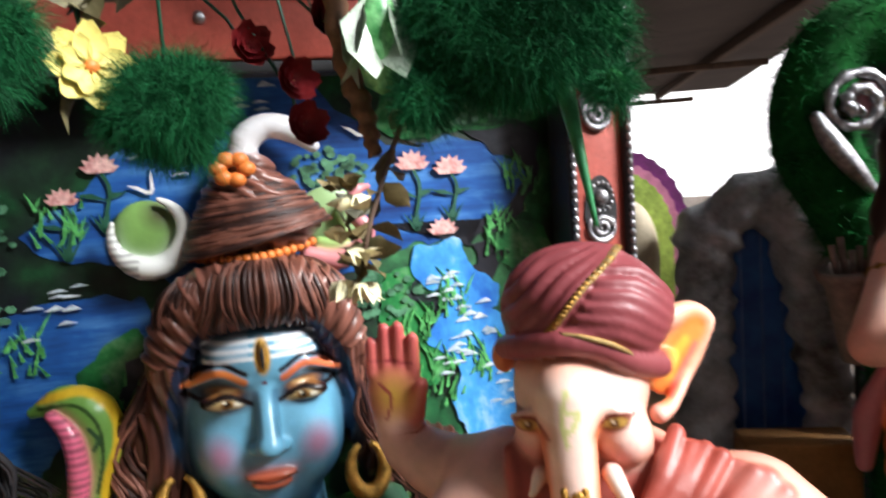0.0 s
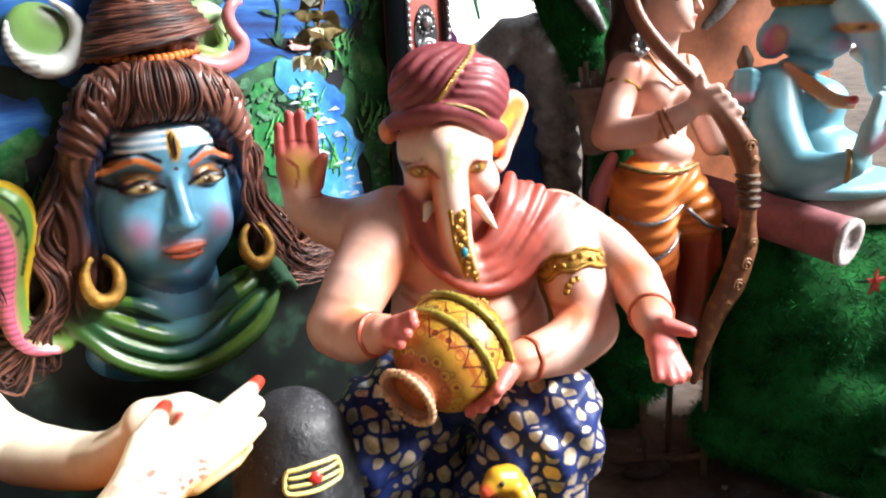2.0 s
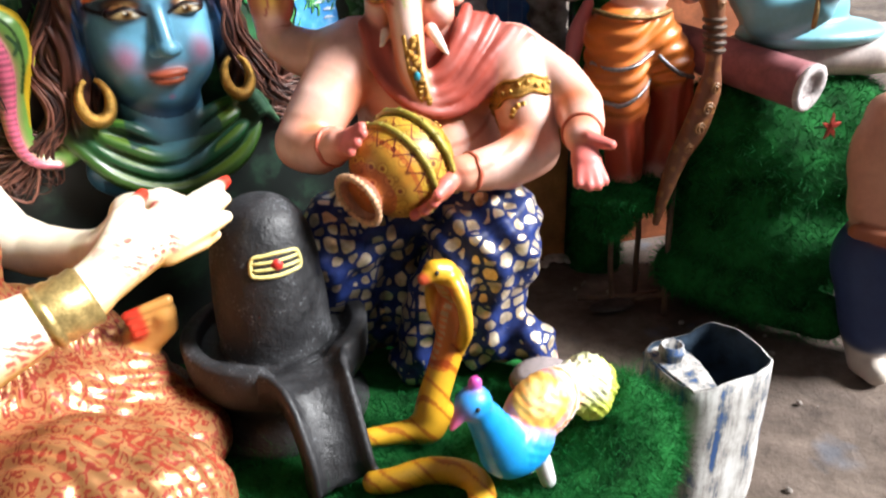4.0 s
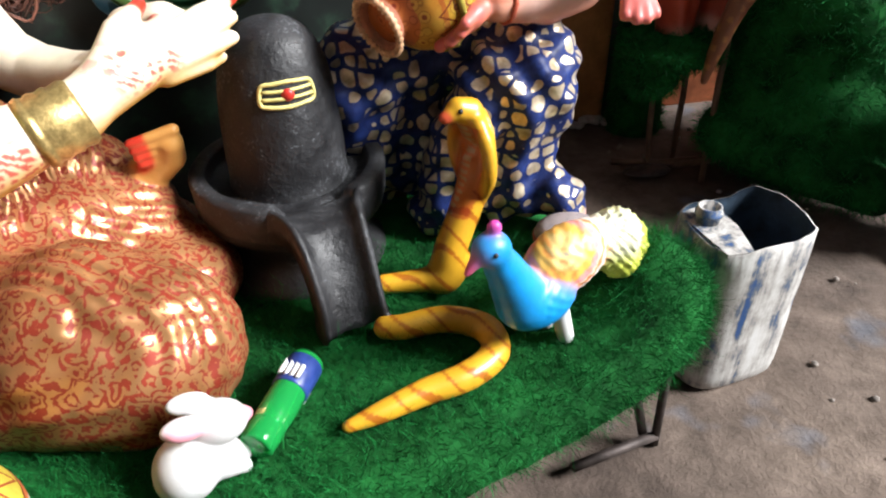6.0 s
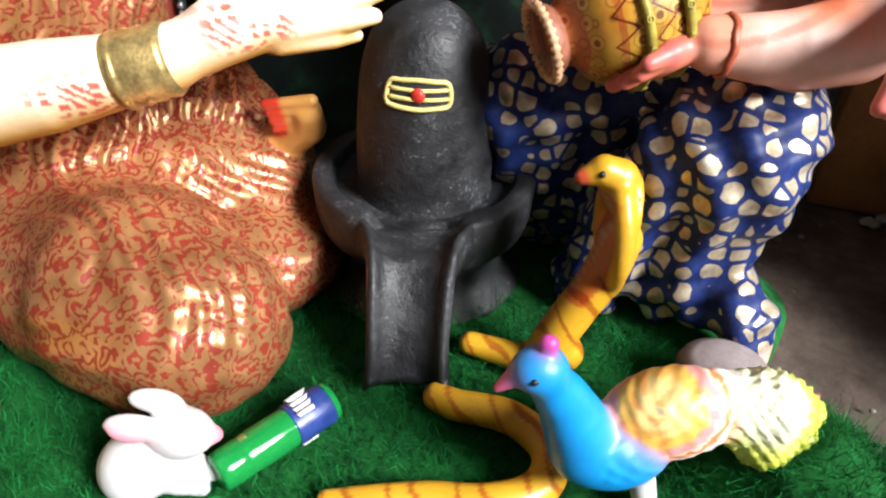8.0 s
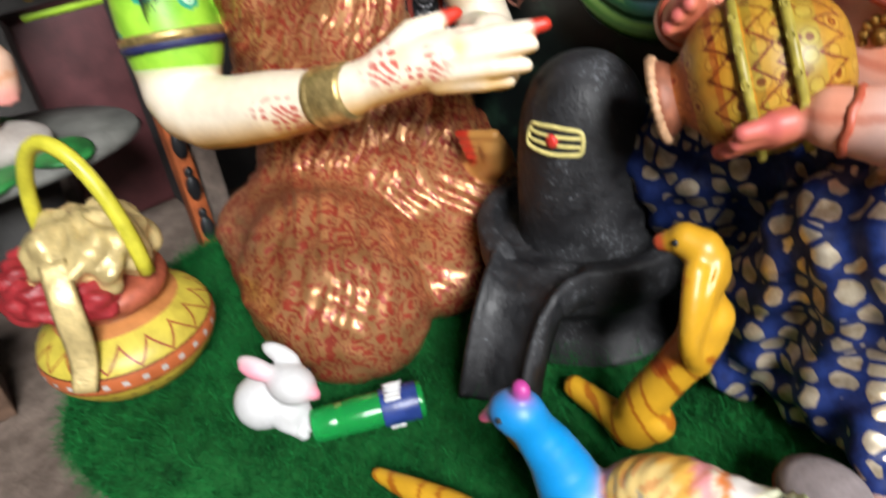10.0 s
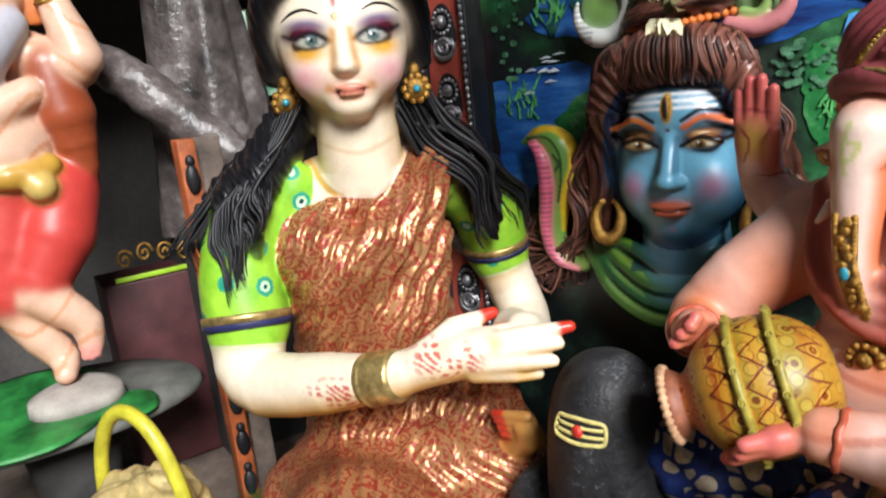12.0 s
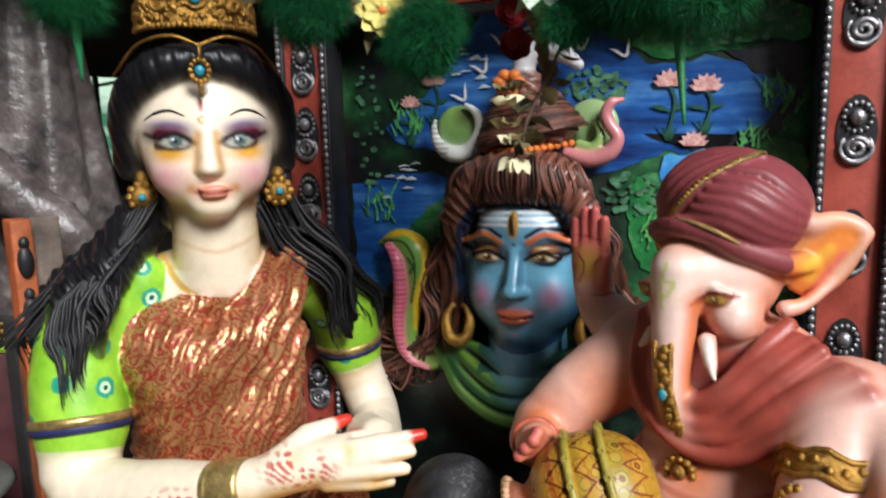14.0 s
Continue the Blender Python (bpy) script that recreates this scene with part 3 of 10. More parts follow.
def build_backboard():
    b = thing("painted_backboard", "wooden backboard painted with a lake, lotuses and white birds", "backboard", PM)
    part("board", box_geo(0.75, 0.14, 1.08, 1.48, 0.04, 2.16, 0.003), board_material(), b, "dark green painted board")
    y = 0.12
    lay = 0

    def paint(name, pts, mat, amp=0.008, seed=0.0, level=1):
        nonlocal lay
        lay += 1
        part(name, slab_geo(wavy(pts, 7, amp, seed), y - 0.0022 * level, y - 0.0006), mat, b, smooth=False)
    # the lake behind the head, the lower pool and the stream
    paint("lake", [(0.22, 1.70), (0.36, 1.80), (0.46, 1.92), (0.56, 2.03), (0.72, 2.05), (0.85, 1.98), (0.97, 1.88), (1.06, 1.85), (1.2, 1.86), (1.33, 1.80),
                   (1.36, 1.73), (1.28, 1.66), (1.16, 1.62), (1.02, 1.60), (0.9, 1.56), (0.6, 1.56), (0.4, 1.62), (0.3, 1.64)], M_lake, 0.02, 1)
    paint("lake", [(0.1, 1.52), (0.26, 1.56), (0.43, 1.55), (0.46, 1.47), (0.36, 1.4), (0.3, 1.3), (0.2, 1.18), (0.1, 1.12)], M_lake, 0.02, 2)
    paint("grey_shore", [(1.0, 1.66), (1.14, 1.62), (1.28, 1.63), (1.38, 1.72), (1.40, 1.82), (1.36, 1.88), (1.2, 1.9), (1.24, 1.84), (1.33, 1.8), (1.35, 1.74), (1.28, 1.67), (1.19, 1.64), (1.22, 1.57), (1.16, 1.52), (1.08, 1.54), (1.04, 1.48), (1.14, 1.44), (1.24, 1.5), (1.3, 1.58), (1.2, 1.6)], M_path, 0.02, 3, 2)
    paint("stream", [(1.06, 1.6), (1.18, 1.61), (1.2, 1.54), (1.27, 1.49), (1.25, 1.42), (1.31, 1.36), (1.3, 1.24), (1.33, 1.12), (1.2, 1.08), (1.13, 1.2), (1.15, 1.31), (1.08, 1.38), (1.13, 1.47), (1.06, 1.52)], M_lake2, 0.025, 4, 3)
    paint("bank", [(1.25, 1.6), (1.36, 1.64), (1.42, 1.58), (1.42, 1.48), (1.34, 1.5), (1.28, 1.55)], M_bank, 0.02, 5, 2)
    paint("bank", [(0.98, 1.54), (1.06, 1.56), (1.1, 1.5), (1.08, 1.42), (1.13, 1.36), (1.1, 1.26), (1.0, 1.3), (0.96, 1.42)], M_bank, 0.02, 6, 2)
    paint("bank", [(1.33, 1.38), (1.42, 1.4), (1.42, 1.1), (1.36, 1.12), (1.34, 1.25)], M_bank, 0.02, 7, 2)
    paint("bank", [(0.3, 1.4), (0.42, 1.48), (0.47, 1.36), (0.45, 1.22), (0.36, 1.2), (0.27, 1.26)], M_bank, 0.02, 8, 2)
    paint("bank", [(0.96, 1.9), (1.05, 2.0), (1.2, 2.03), (1.38, 1.98), (1.4, 1.9), (1.2, 1.88), (1.06, 1.86)], M_bank, 0.02, 9, 2)
    # shade on the lower board put in as near-black paint with leaf green
    paint("shade_undergrowth", [(0.03, 1.02), (0.2, 0.98), (0.42, 0.93), (0.8, 0.9), (1.05, 1.0), (1.3, 1.02), (1.47, 1.06), (1.47, 0.04), (0.7, 0.03), (0.03, 0.04)], brushed("undergrowth_shade", (0.002, 0.003, 0.003), (0.004, 0.007, 0.006), (0.02, 0.05, 0.03), 5, 5), 0.03, 10, 4)
    # charcoal patch that darkens the board beside the bust
    paint("bank", [(0.5, 1.5), (0.56, 1.46), (0.5, 1.2), (0.4, 1.0), (0.2, 0.95), (0.1, 1.0), (0.14, 1.12), (0.3, 1.22), (0.42, 1.42)], M_path, 0.03, 11, 3)
    rng = random.Random(4)
    # leaf dabs of the bushes
    geos = []
    for cx, cz, rx, rz, n in ((0.87, 1.8, 0.09, 0.05, 60), (0.98, 1.5, 0.09, 0.06, 50), (1.2, 1.95, 0.18, 0.06, 90), (0.37, 1.3, 0.07, 0.09, 30), (1.38, 1.3, 0.04, 0.12, 25), (0.16, 1.7, 0.05, 0.2, 30)):
        for _ in range(n):
            a, r = rng.random() * 6.28, math.sqrt(rng.random())
            x, z = cx + rx * r * math.cos(a), cz + rz * r * math.sin(a)
            s = rng.uniform(0.004, 0.01)
            geos.append(slab_geo([(x + s * math.cos(k * 1.05) * 1.2, z + s * math.sin(k * 1.05)) for k in range(6)], y - 0.0085 - rng.random() * 0.001, y - 0.006))
    part("painted_leaves", joined(*geos), M_bushpale, b, smooth=False)["kind"] = "stuff"
    for name, mat, spots, tall in (("painted_grass", surface("blade_green", (0.015, 0.2, 0.05), 0.45, 0, 0.6, 30, 120, tint=(0.12, 0.5, 0.14)), ((1.13, 1.46, 0.05), (1.3, 1.6, 0.07), (1.37, 1.4, 0.05), (1.04, 1.37, 0.05), (1.22, 1.3, 0.06), (0.38, 1.3, 0.07), (0.3, 1.72, 0.05), (1.34, 1.74, 0.04), (1.1, 1.25, 0.06), (0.2, 1.45, 0.05)), 0.045),
                                   ("foam_stroke", surface("foam_white", (0.4, 0.55, 0.68), 0.45, 0, 0.3, 40, 120, tint=(0.7, 0.78, 0.82)), ((1.12, 1.5, 0.04), (1.2, 1.42, 0.05), (1.24, 1.24, 0.06), (1.14, 1.33, 0.05), (0.28, 1.53, 0.06), (0.72, 1.95, 0.08), (0.5, 1.86, 0.06)), 0.012)):
        geos = []
        for cx, cz, r in spots:
            for _ in range(22 if tall > 0.02 else 9):
                x, z, h, lean = cx + rng.uniform(-r, r), cz + rng.uniform(-r, r), tall * rng.uniform(0.5, 1.3), rng.uniform(-0.5, 0.5)
                w = 0.004 if tall > 0.02 else 0.02
                d = y - 0.0098 - rng.random() * 0.0012
                geos.append(slab_geo([(x - w, z), (x + w, z + 0.002), (x + w * 0.4 + lean * h, z + h * 0.7), (x + lean * h * 1.5, z + h), (x - w * 0.5 + lean * h * 0.8, z + h * 0.6)], d, y - 0.007))
        part(name, joined(*geos), mat, b, smooth=False)["kind"] = "stuff"

    def lotus(x, z, s, stem=0.12):
        geo = []
        for k in range(7):
            a = radians(90 + (k - 3) * 27)
            dx, dz = math.cos(a), math.sin(a)
            px, pz = -dz, dx
            geo.append(slab_geo([(x, z - 0.3 * s), (x + 0.6 * s * dx + 0.2 * s * px, z + 0.6 * s * dz + 0.2 * s * pz - 0.2 * s), (x + s * dx, z + 0.85 * s * dz - 0.1 * s), (x + 0.6 * s * dx - 0.2 * s * px, z + 0.6 * s * dz - 0.2 * s * pz - 0.2 * s)], y - 0.0092 - 0.0006 * k, y - 0.007))
        part("lotus", joined(*geo), M_lotus, b, smooth=False)
        if stem:
            v = spline([(x, z - 0.2 * s), (x + 0.015, z - stem * 0.4), (x - 0.005, z - stem)], 5)
            geo = [slab_geo([(p[0] - 0.004, p[1]) for p in v] + [(p[0] + 0.004, p[1]) for p in v[::-1]], y - 0.0088, y - 0.007)]
            for sgn in (-1, 1):
                geo.append(slab_geo([(x + 0.01, z - stem * 0.55), (x + sgn * 0.03, z - stem * 0.5), (x + sgn * 0.05, z - stem * 0.42), (x + sgn * 0.02, z - stem * 0.42)], y - 0.0089, y - 0.007))
            for q in (-0.03, -0.012, 0.01, 0.028):
                geo.append(slab_geo([(x - 0.006, z - stem - 0.01), (x + q, z - stem + 0.035), (x + 0.006, z - stem - 0.01)], y - 0.0091, y - 0.007))
            part("lotus_stem", joined(*geo), M_stem, b, smooth=False)
    for x, z, s, st in ((0.388, 1.836, 0.04, 0.13), (0.31, 1.772, 0.035, 0.12), (1.067, 1.803, 0.045, 0.15), (1.16, 1.787, 0.045, 0.12), (1.132, 1.641, 0.04, 0)):
        lotus(x, z, s, st)

    def bird(x, z, s, lean):
        pts = [(-1, 0.25), (-0.5, 0.1), (-0.1, -0.25), (0.0, -0.3), (0.12, -0.2), (0.22, 0.3), (0.42, 0.8), (0.36, 0.2), (0.3, -0.3), (0.1, -0.5), (-0.2, -0.42), (-0.6, -0.05)]
        c, q = math.cos(lean), math.sin(lean)
        part("white_bird", slab_geo([(x + s * (c * a - q * e), z + s * (q * a + c * e)) for a, e in pts], y - 0.0115, y - 0.0095), M_white, b, smooth=False)
    for x, z, s, ln in ((0.605, 1.942, 0.042, -0.2), (0.543, 1.87, 0.042, 0.1), (0.478, 1.791, 0.04, 0.2), (0.832, 1.917, 0.042, -0.3), (0.946, 1.891, 0.04, 0.1), (0.47, 1.69, 0.03, 0)):
        bird(x, z, s, ln)
    # frame: two columns and a top beam
    for name, x0, x1 in (("column", -0.06, 0.075), ("column", 1.43, 1.565)):
        part(name, box_geo((x0 + x1) / 2, 0.06, 1.08, x1 - x0, 0.12, 2.16, 0.006), M_red_frame, b, "red lacquered frame post")
        for e in (x0 - 0.008, x1 + 0.008):
            part("edge_trim", box_geo(e, 0.035, 1.08, 0.024, 0.1, 2.16, 0.004), M_dark, b)
            beads = joined(*[ball_geo((e, -0.02, 0.3 + 0.021 * k), (0.008, 0.008, 0.010), 6, 4) for k in range(88)])
            part("bead_string", beads, M_silver, b, "white and silver bead string")
    part("top_beam", box_geo(0.7525, 0.05, 2.09, 1.33, 0.13, 0.12, 0.006), M_red_frame, b, "red lacquered beam")
    part("top_trim", box_geo(0.7525, 0.02, 2.015, 1.33, 0.07, 0.024, 0.004), M_dark, b)

    def ornament(x, z, along=True, s=1.0):
        geo = []
        pts = [(0, 0.062), (0.0, 0.02), (0.012, -0.02), (0.0, -0.055)]
        geo.append(ball_geo((x, -0.012, z + 0.032 * s), (0.017 * s, 0.014, 0.019 * s), 12, 8))
        for k in range(14):
            a = 6.283 * k / 14
            geo.append(ball_geo((x + 0.03 * s * math.cos(a), -0.006, z + (0.032 + 0.034 * math.sin(a)) * s), 0.0062, 6, 4))
        sp = [(x + 0.026 * s * (1 - k / 26) * math.cos(k * 0.5), -0.008, z - 0.04 * s + 0.026 * s * (1 - k / 26) * math.sin(k * 0.5)) for k in range(22)]
        geo.append(tube_geo(sp, [0.008, 0.006], 6))
        sp = [(x + 0.034 * s * math.cos(a), -0.005, z - 0.04 * s + 0.034 * s * math.sin(a)) for a in np.linspace(2.4, 7.0, 14)]
        geo.append(tube_geo(sp, [0.004, 0.009, 0.004], 6))
        part("silver_ornament", joined(*geo), M_silver, b, "embossed silver ornament")
        part("ornament_back", slab_geo([(x + 0.042 * s * math.cos(a) * (1 if math.sin(a) > 0 else 1.05), z + 0.085 * s * math.sin(a)) for a in np.linspace(0, 6.283, 22)[:-1]], -0.004, 0.004), M_dark, b, smooth=False)
    for k in range(6):
        ornament(1.4975, 1.93 - 0.27 * k)
    for k in range(8):
        ornament(0.0075, 1.885 - 0.2 * k)
    for x in (0.28, 0.62, 0.97, 1.25):
        ornament(x, 2.09, s=0.75)


build_backboard()


def strand_paint(name, dark, pale, rough=0.45):
    """Paint brushed over combed plaster strands, each a little different."""
    m, nt, p = nodes_of(name)
    geo = nt.nodes.new("ShaderNodeNewGeometry")
    co = nt.nodes.new("ShaderNodeTexCoord").outputs["Object"]
    n = noise_node(nt, 30, 3, 0.6, co)
    tone = math_node(nt, "MULTIPLY_ADD", n.outputs[0], 0.8, math_node(nt, "MULTIPLY_ADD", geo.outputs["Random Per Island"], 0.7, -0.32))
    link(nt, ramp_node(nt, tone, [(0.2, dark), (0.85, pale)]).outputs[0], p.inputs["Base Color"])
    p.inputs["Roughness"].default_value = rough
    bump_to(nt, p, noise_node(nt, 180, 2, 0.6, co).outputs[0], 0.2, 0.002)
    return m


M_brown_hair = strand_paint("brown_hair_paint", (0.022, 0.006, 0.004), (0.24, 0.09, 0.06), 0.5)
M_black_hair = strand_paint("black_hair_paint", (0.003, 0.003, 0.004), (0.014, 0.014, 0.017), 0.5)
M_braid = surface("gilt_braid", (0.33, 0.22, 0.08), 0.45, 0.5, 0.5, 60, 260, 0.6, 0.003)
M_bangle = surface("red_bangle", (0.5, 0.1, 0.05), 0.4, 0.0, 0.3, 40, 120)


# ---- blue-faced relief on the backboard ----
def build_relief_bust():
    blue, hair, hair2 = (0.14, 0.39, 0.56), (0.05, 0.016, 0.01), (0.16, 0.06, 0.042)
    c = Clay(0.0042, 0.018)
    X = 0.677
    # head and neck
    c.ball((X, 0.075, 1.31), (0.172, 0.13, 0.2), blue)
    c.ball((X, 0.055, 1.2), (0.163, 0.115, 0.125), blue, k=0.045)
    c.ball((X, 0.015, 1.105), (0.06, 0.05, 0.035), blue, k=0.04)
    c.ball((X - 0.085, 0.0, 1.22), (0.05, 0.045, 0.05), blue, k=0.04)
    c.ball((X + 0.085, 0.0, 1.22), (0.05, 0.045, 0.05), blue, k=0.04)
    c.ball((X, -0.015, 1.42), (0.11, 0.06, 0.06), blue, k=0.05)
    c.rod((X, -0.04, 1.36), (X, -0.085, 1.25), 0.016, 0.024, blue, 0.02)
    c.ball((X, -0.09, 1.243), (0.026, 0.024, 0.02), blue, k=0.012)
    for s in (-1, 1):
        c.ball((X + s * 0.026, -0.068, 1.238), (0.017, 0.018, 0.014), blue, k=0.01)
        c.ball((X + s * 0.083, -0.038, 1.338), (0.048, 0.022, 0.02), (0.05, 0.02, 0.02), k=0.008)
        c.run([(X + s * 0.035, -0.055, 1.383), (X + s * 0.09, -0.05, 1.402), (X + s * 0.145, -0.01, 1.375)], [0.008, 0.011, 0.006], blue, 0.012)
        c.ball((X + s * 0.195, 0.06, 1.27), (0.025, 0.03, 0.075), (0.06, 0.15, 0.24))
    c.ball((X - 0.002, -0.062, 1.178), (0.052, 0.022, 0.012), (0.5, 0.1, 0.04), k=0.006)
    c.ball((X - 0.002, -0.06, 1.16), (0.042, 0.024, 0.013), (0.55, 0.12, 0.05), k=0.006)
    c.rod((X, 0.09, 1.1), (X, 0.1, 0.93), 0.115, 0.13, blue, 0.02)
    c.ball((X, 0.1, 0.9), (0.24, 0.08, 0.12), (0.05, 0.16, 0.27), k=0.04)
    # hair: the rolled fringe, side locks, bun
    arch = [(X - 0.185, 0.04, 1.35), (X - 0.185, 0.0, 1.44), (X - 0.12, -0.005, 1.54), (X, -0.012, 1.56), (X + 0.12, -0.005, 1.54), (X + 0.18, 0.0, 1.44), (X + 0.18, 0.04, 1.35)]
    c.run(arch, [0.03, 0.045, 0.06, 0.066, 0.06, 0.045, 0.03], hair2, 0.025, cloth=3, per=3)
    c.ball((X, 0.08, 1.5), (0.19, 0.09, 0.12), hair2, cloth=3)
    for pts, r in (([(X - 0.19, 0.06, 1.38), (X - 0.232, 0.07, 1.26), (X - 0.22, 0.075, 1.13), (X - 0.25, 0.08, 1.03), (X - 0.3, 0.09, 0.97)], [0.05, 0.055, 0.05, 0.045, 0.03]),
                   ([(X - 0.17, 0.09, 1.2), (X - 0.2, 0.09, 1.08), (X - 0.2, 0.09, 0.98)], [0.045, 0.04, 0.03]),
                   ([(X + 0.19, 0.07, 1.38), (X + 0.23, 0.08, 1.26), (X + 0.25, 0.09, 1.12), (X + 0.33, 0.1, 1.03), (X + 0.44, 0.1, 1.02)], [0.05, 0.055, 0.05, 0.05, 0.03]),
                   ([(X + 0.24, 0.1, 1.2), (X + 0.33, 0.1, 1.14), (X + 0.42, 0.1, 1.12)], [0.045, 0.05, 0.035])):
        c.run(pts, r, hair, 0.02, cloth=3, per=3)
    c.ball((X + 0.02, 0.05, 1.69), (0.135, 0.085, 0.07), hair2, cloth=3)
    c.ball((X + 0.012, 0.055, 1.75), (0.105, 0.08, 0.06), hair2, cloth=3)
    c.ball((X + 0.0, 0.06, 1.8), (0.07, 0.07, 0.05), hair2, cloth=3)
    # green-edged scarf loops
    # every second loop lies deeper and gets a near-black green
    tones = ((0.03, 0.13, 0.015), (0.004, 0.03, 0.022), (0.035, 0.11, 0.015), (0.004, 0.03, 0.034), (0.012, 0.08, 0.025), (0.004, 0.026, 0.024), (0.04, 0.11, 0.015))
    for j, tone in enumerate(tones):
        q = j / 6
        w, low = 0.205 + 0.075 * q, 0.985 - 0.15 * q
        sag, deep = 0.008 * math.sin(j * 2.4), 0.016 * (j % 2)
        pts = [(X - w, 0.055, 1.055 - 0.02 * q), (X - w * 0.62, 0.02 - 0.02 * q + deep, low + 0.055 + sag), (X - 0.02 + sag, 0.0 - 0.02 * q + deep, low), (X + w * 0.66, 0.02 - 0.02 * q + deep, low + 0.06 - sag), (X + w * 1.08, 0.055, 1.05 - 0.02 * q)]
        fat = (0.02, 0.015, 0.026, 0.014, 0.022, 0.018, 0.024)[j]
        c.run(pts, [0.012, fat * 0.8, fat, fat * 0.85, 0.012], tone, 0.012, per=5)
    for j in range(5):
        q = j / 4
        c.run([(X + 0.19 + 0.03 * q, 0.03, 1.03 - 0.07 * q), (X + 0.235 + 0.035 * q, 0.0, 1.075 - 0.06 * q), (X + 0.28 + 0.04 * q, 0.03, 1.05 - 0.08 * q)], [0.012, 0.017, 0.012], (0.02, 0.07, 0.05) if j % 2 else (0.05, 0.12, 0.06), 0.006, per=4)
    # the cobra beside the bust
    c.run([(0.22, 0.06, 1.345), (0.28, 0.055, 1.362), (0.33, 0.055, 1.325), (0.34, 0.055, 1.25), (0.312, 0.06, 1.15), (0.302, 0.06, 1.05), (0.33, 0.06, 0.985), (0.39, 0.06, 0.972), (0.455, 0.06, 1.015)], [0.01, 0.03, 0.05, 0.048, 0.034, 0.027, 0.024, 0.022, 0.018], (0.13, 0.3, 0.05), 0.015, per=4)
    c.run([(0.262, 0.018, 1.345), (0.295, 0.006, 1.3), (0.302, 0.008, 1.22), (0.284, 0.022, 1.11), (0.288, 0.03, 1.03), (0.318, 0.034, 0.982), (0.37, 0.038, 0.962)], [0.012, 0.02, 0.022, 0.018, 0.015, 0.012, 0.008], (0.75, 0.15, 0.26), 0.005, per=4)
    c.ball((0.86, 0.115, 1.69), (0.075, 0.02, 0.075), (0.3, 0.45, 0.2))
    # snake tail on the bun
    c.run([(0.8, 0.06, 1.615), (0.86, 0.06, 1.598), (0.915, 0.06, 1.615), (0.937, 0.06, 1.655), (0.915, 0.06, 1.69), (0.905, 0.06, 1.722), (0.92, 0.06, 1.75), (0.948, 0.07, 1.757)], [0.018, 0.023, 0.022, 0.018, 0.017, 0.016, 0.013, 0.006], (0.55, 0.2, 0.21), 0.01, per=3)
    c.run([(0.83, 0.075, 1.64), (0.87, 0.07, 1.63), (0.89, 0.07, 1.66), (0.875, 0.075, 1.7)], [0.012, 0.014, 0.012, 0.006], (0.25, 0.42, 0.12), 0.01, per=3)
    # river spray on the bun
    c.run([(0.68, 0.05, 1.82), (0.685, 0.05, 1.87), (0.73, 0.05, 1.9), (0.785, 0.05, 1.89), (0.83, 0.06, 1.855)], [0.028, 0.03, 0.026, 0.026, 0.014], (0.75, 0.75, 0.77), 0.015, per=3)
    # crescent moon with a green field
    c.ball((0.47, 0.1, 1.69), (0.07, 0.025, 0.07), (0.2, 0.38, 0.1))
    arc = [(0.475 + 0.074 * math.cos(a), 0.07, 1.69 + 0.074 * math.sin(a)) for a in np.linspace(1.2, -3.5, 18)]
    c.run(arc, list(np.interp(np.linspace(0, 1, 18), [0, 0.35, 0.65, 1], [0.006, 0.025, 0.025, 0.005])), (0.75, 0.77, 0.74), 0.004)

    def strands(v, nrm, cloth):
        x, z = v[:, 0] - X, v[:, 2]
        out = np.zeros(len(v))
        h = np.clip(cloth[:, 2] * 2 - 0.6, 0, 1)
        a = np.arctan2(z - 1.25, x)
        up = np.clip((z - 1.40) / 0.04, 0, 1)
        fringe = np.sin(a * 62 + 2.5 * np.sin(z * 24 + a * 5)) + 0.5 * np.sin(a * 121 + 2)
        bun = np.sin(z * 190 + x * 70 + 3 * np.sin(x * 25)) + 0.4 * np.sin(z * 420 + x * 90)
        side = np.sin(x * 190 + 4 * np.sin(z * 19)) + 0.5 * np.sin(x * 390 + 4 * np.sin(z * 19))
        return 0.0032 * h * np.where(z > 1.655, bun, np.where(up > 0.5, fringe, side))

    def paint(v, nrm, col, cloth):
        x, z = v[:, 0], v[:, 2]
        sk = strands(v, nrm, cloth)
        hairy = np.abs(sk) > 1e-6
        col = np.where(hairy[:, None], col * (1 + 130 * sk[:, None]), col)
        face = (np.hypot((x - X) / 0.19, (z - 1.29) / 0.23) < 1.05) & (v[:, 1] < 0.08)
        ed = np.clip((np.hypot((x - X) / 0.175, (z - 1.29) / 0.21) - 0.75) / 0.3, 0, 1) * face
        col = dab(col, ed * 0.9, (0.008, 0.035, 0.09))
        O = lambda *a, **k: oval(v, nrm, *a, **k)
        S = lambda *a, **k: stroke(v, nrm, *a, **k)
        for s in (-1, 1):
            col = dab(col, 0.75 * O(X + s * 0.1, 1.225, 0.05, 0.055, soft=0.8), (0.42, 0.12, 0.2))
            col = dab(col, 0.9 * O(X + s * 0.085, 1.35, 0.082, 0.042, soft=0.5, lean=s * 8), (0.02, 0.006, 0.01))
            col = dab(col, S([(X + s * 0.04, 1.378), (X + s * 0.09, 1.402), (X + s * 0.158, 1.375)], 0.011), (0.75, 0.22, 0.05) if s < 0 else (0.6, 0.15, 0.06))
            col = dab(col, S([(X + s * 0.035, 1.395), (X + s * 0.09, 1.42), (X + s * 0.16, 1.385)], 0.007), (0.01, 0.006, 0.008))
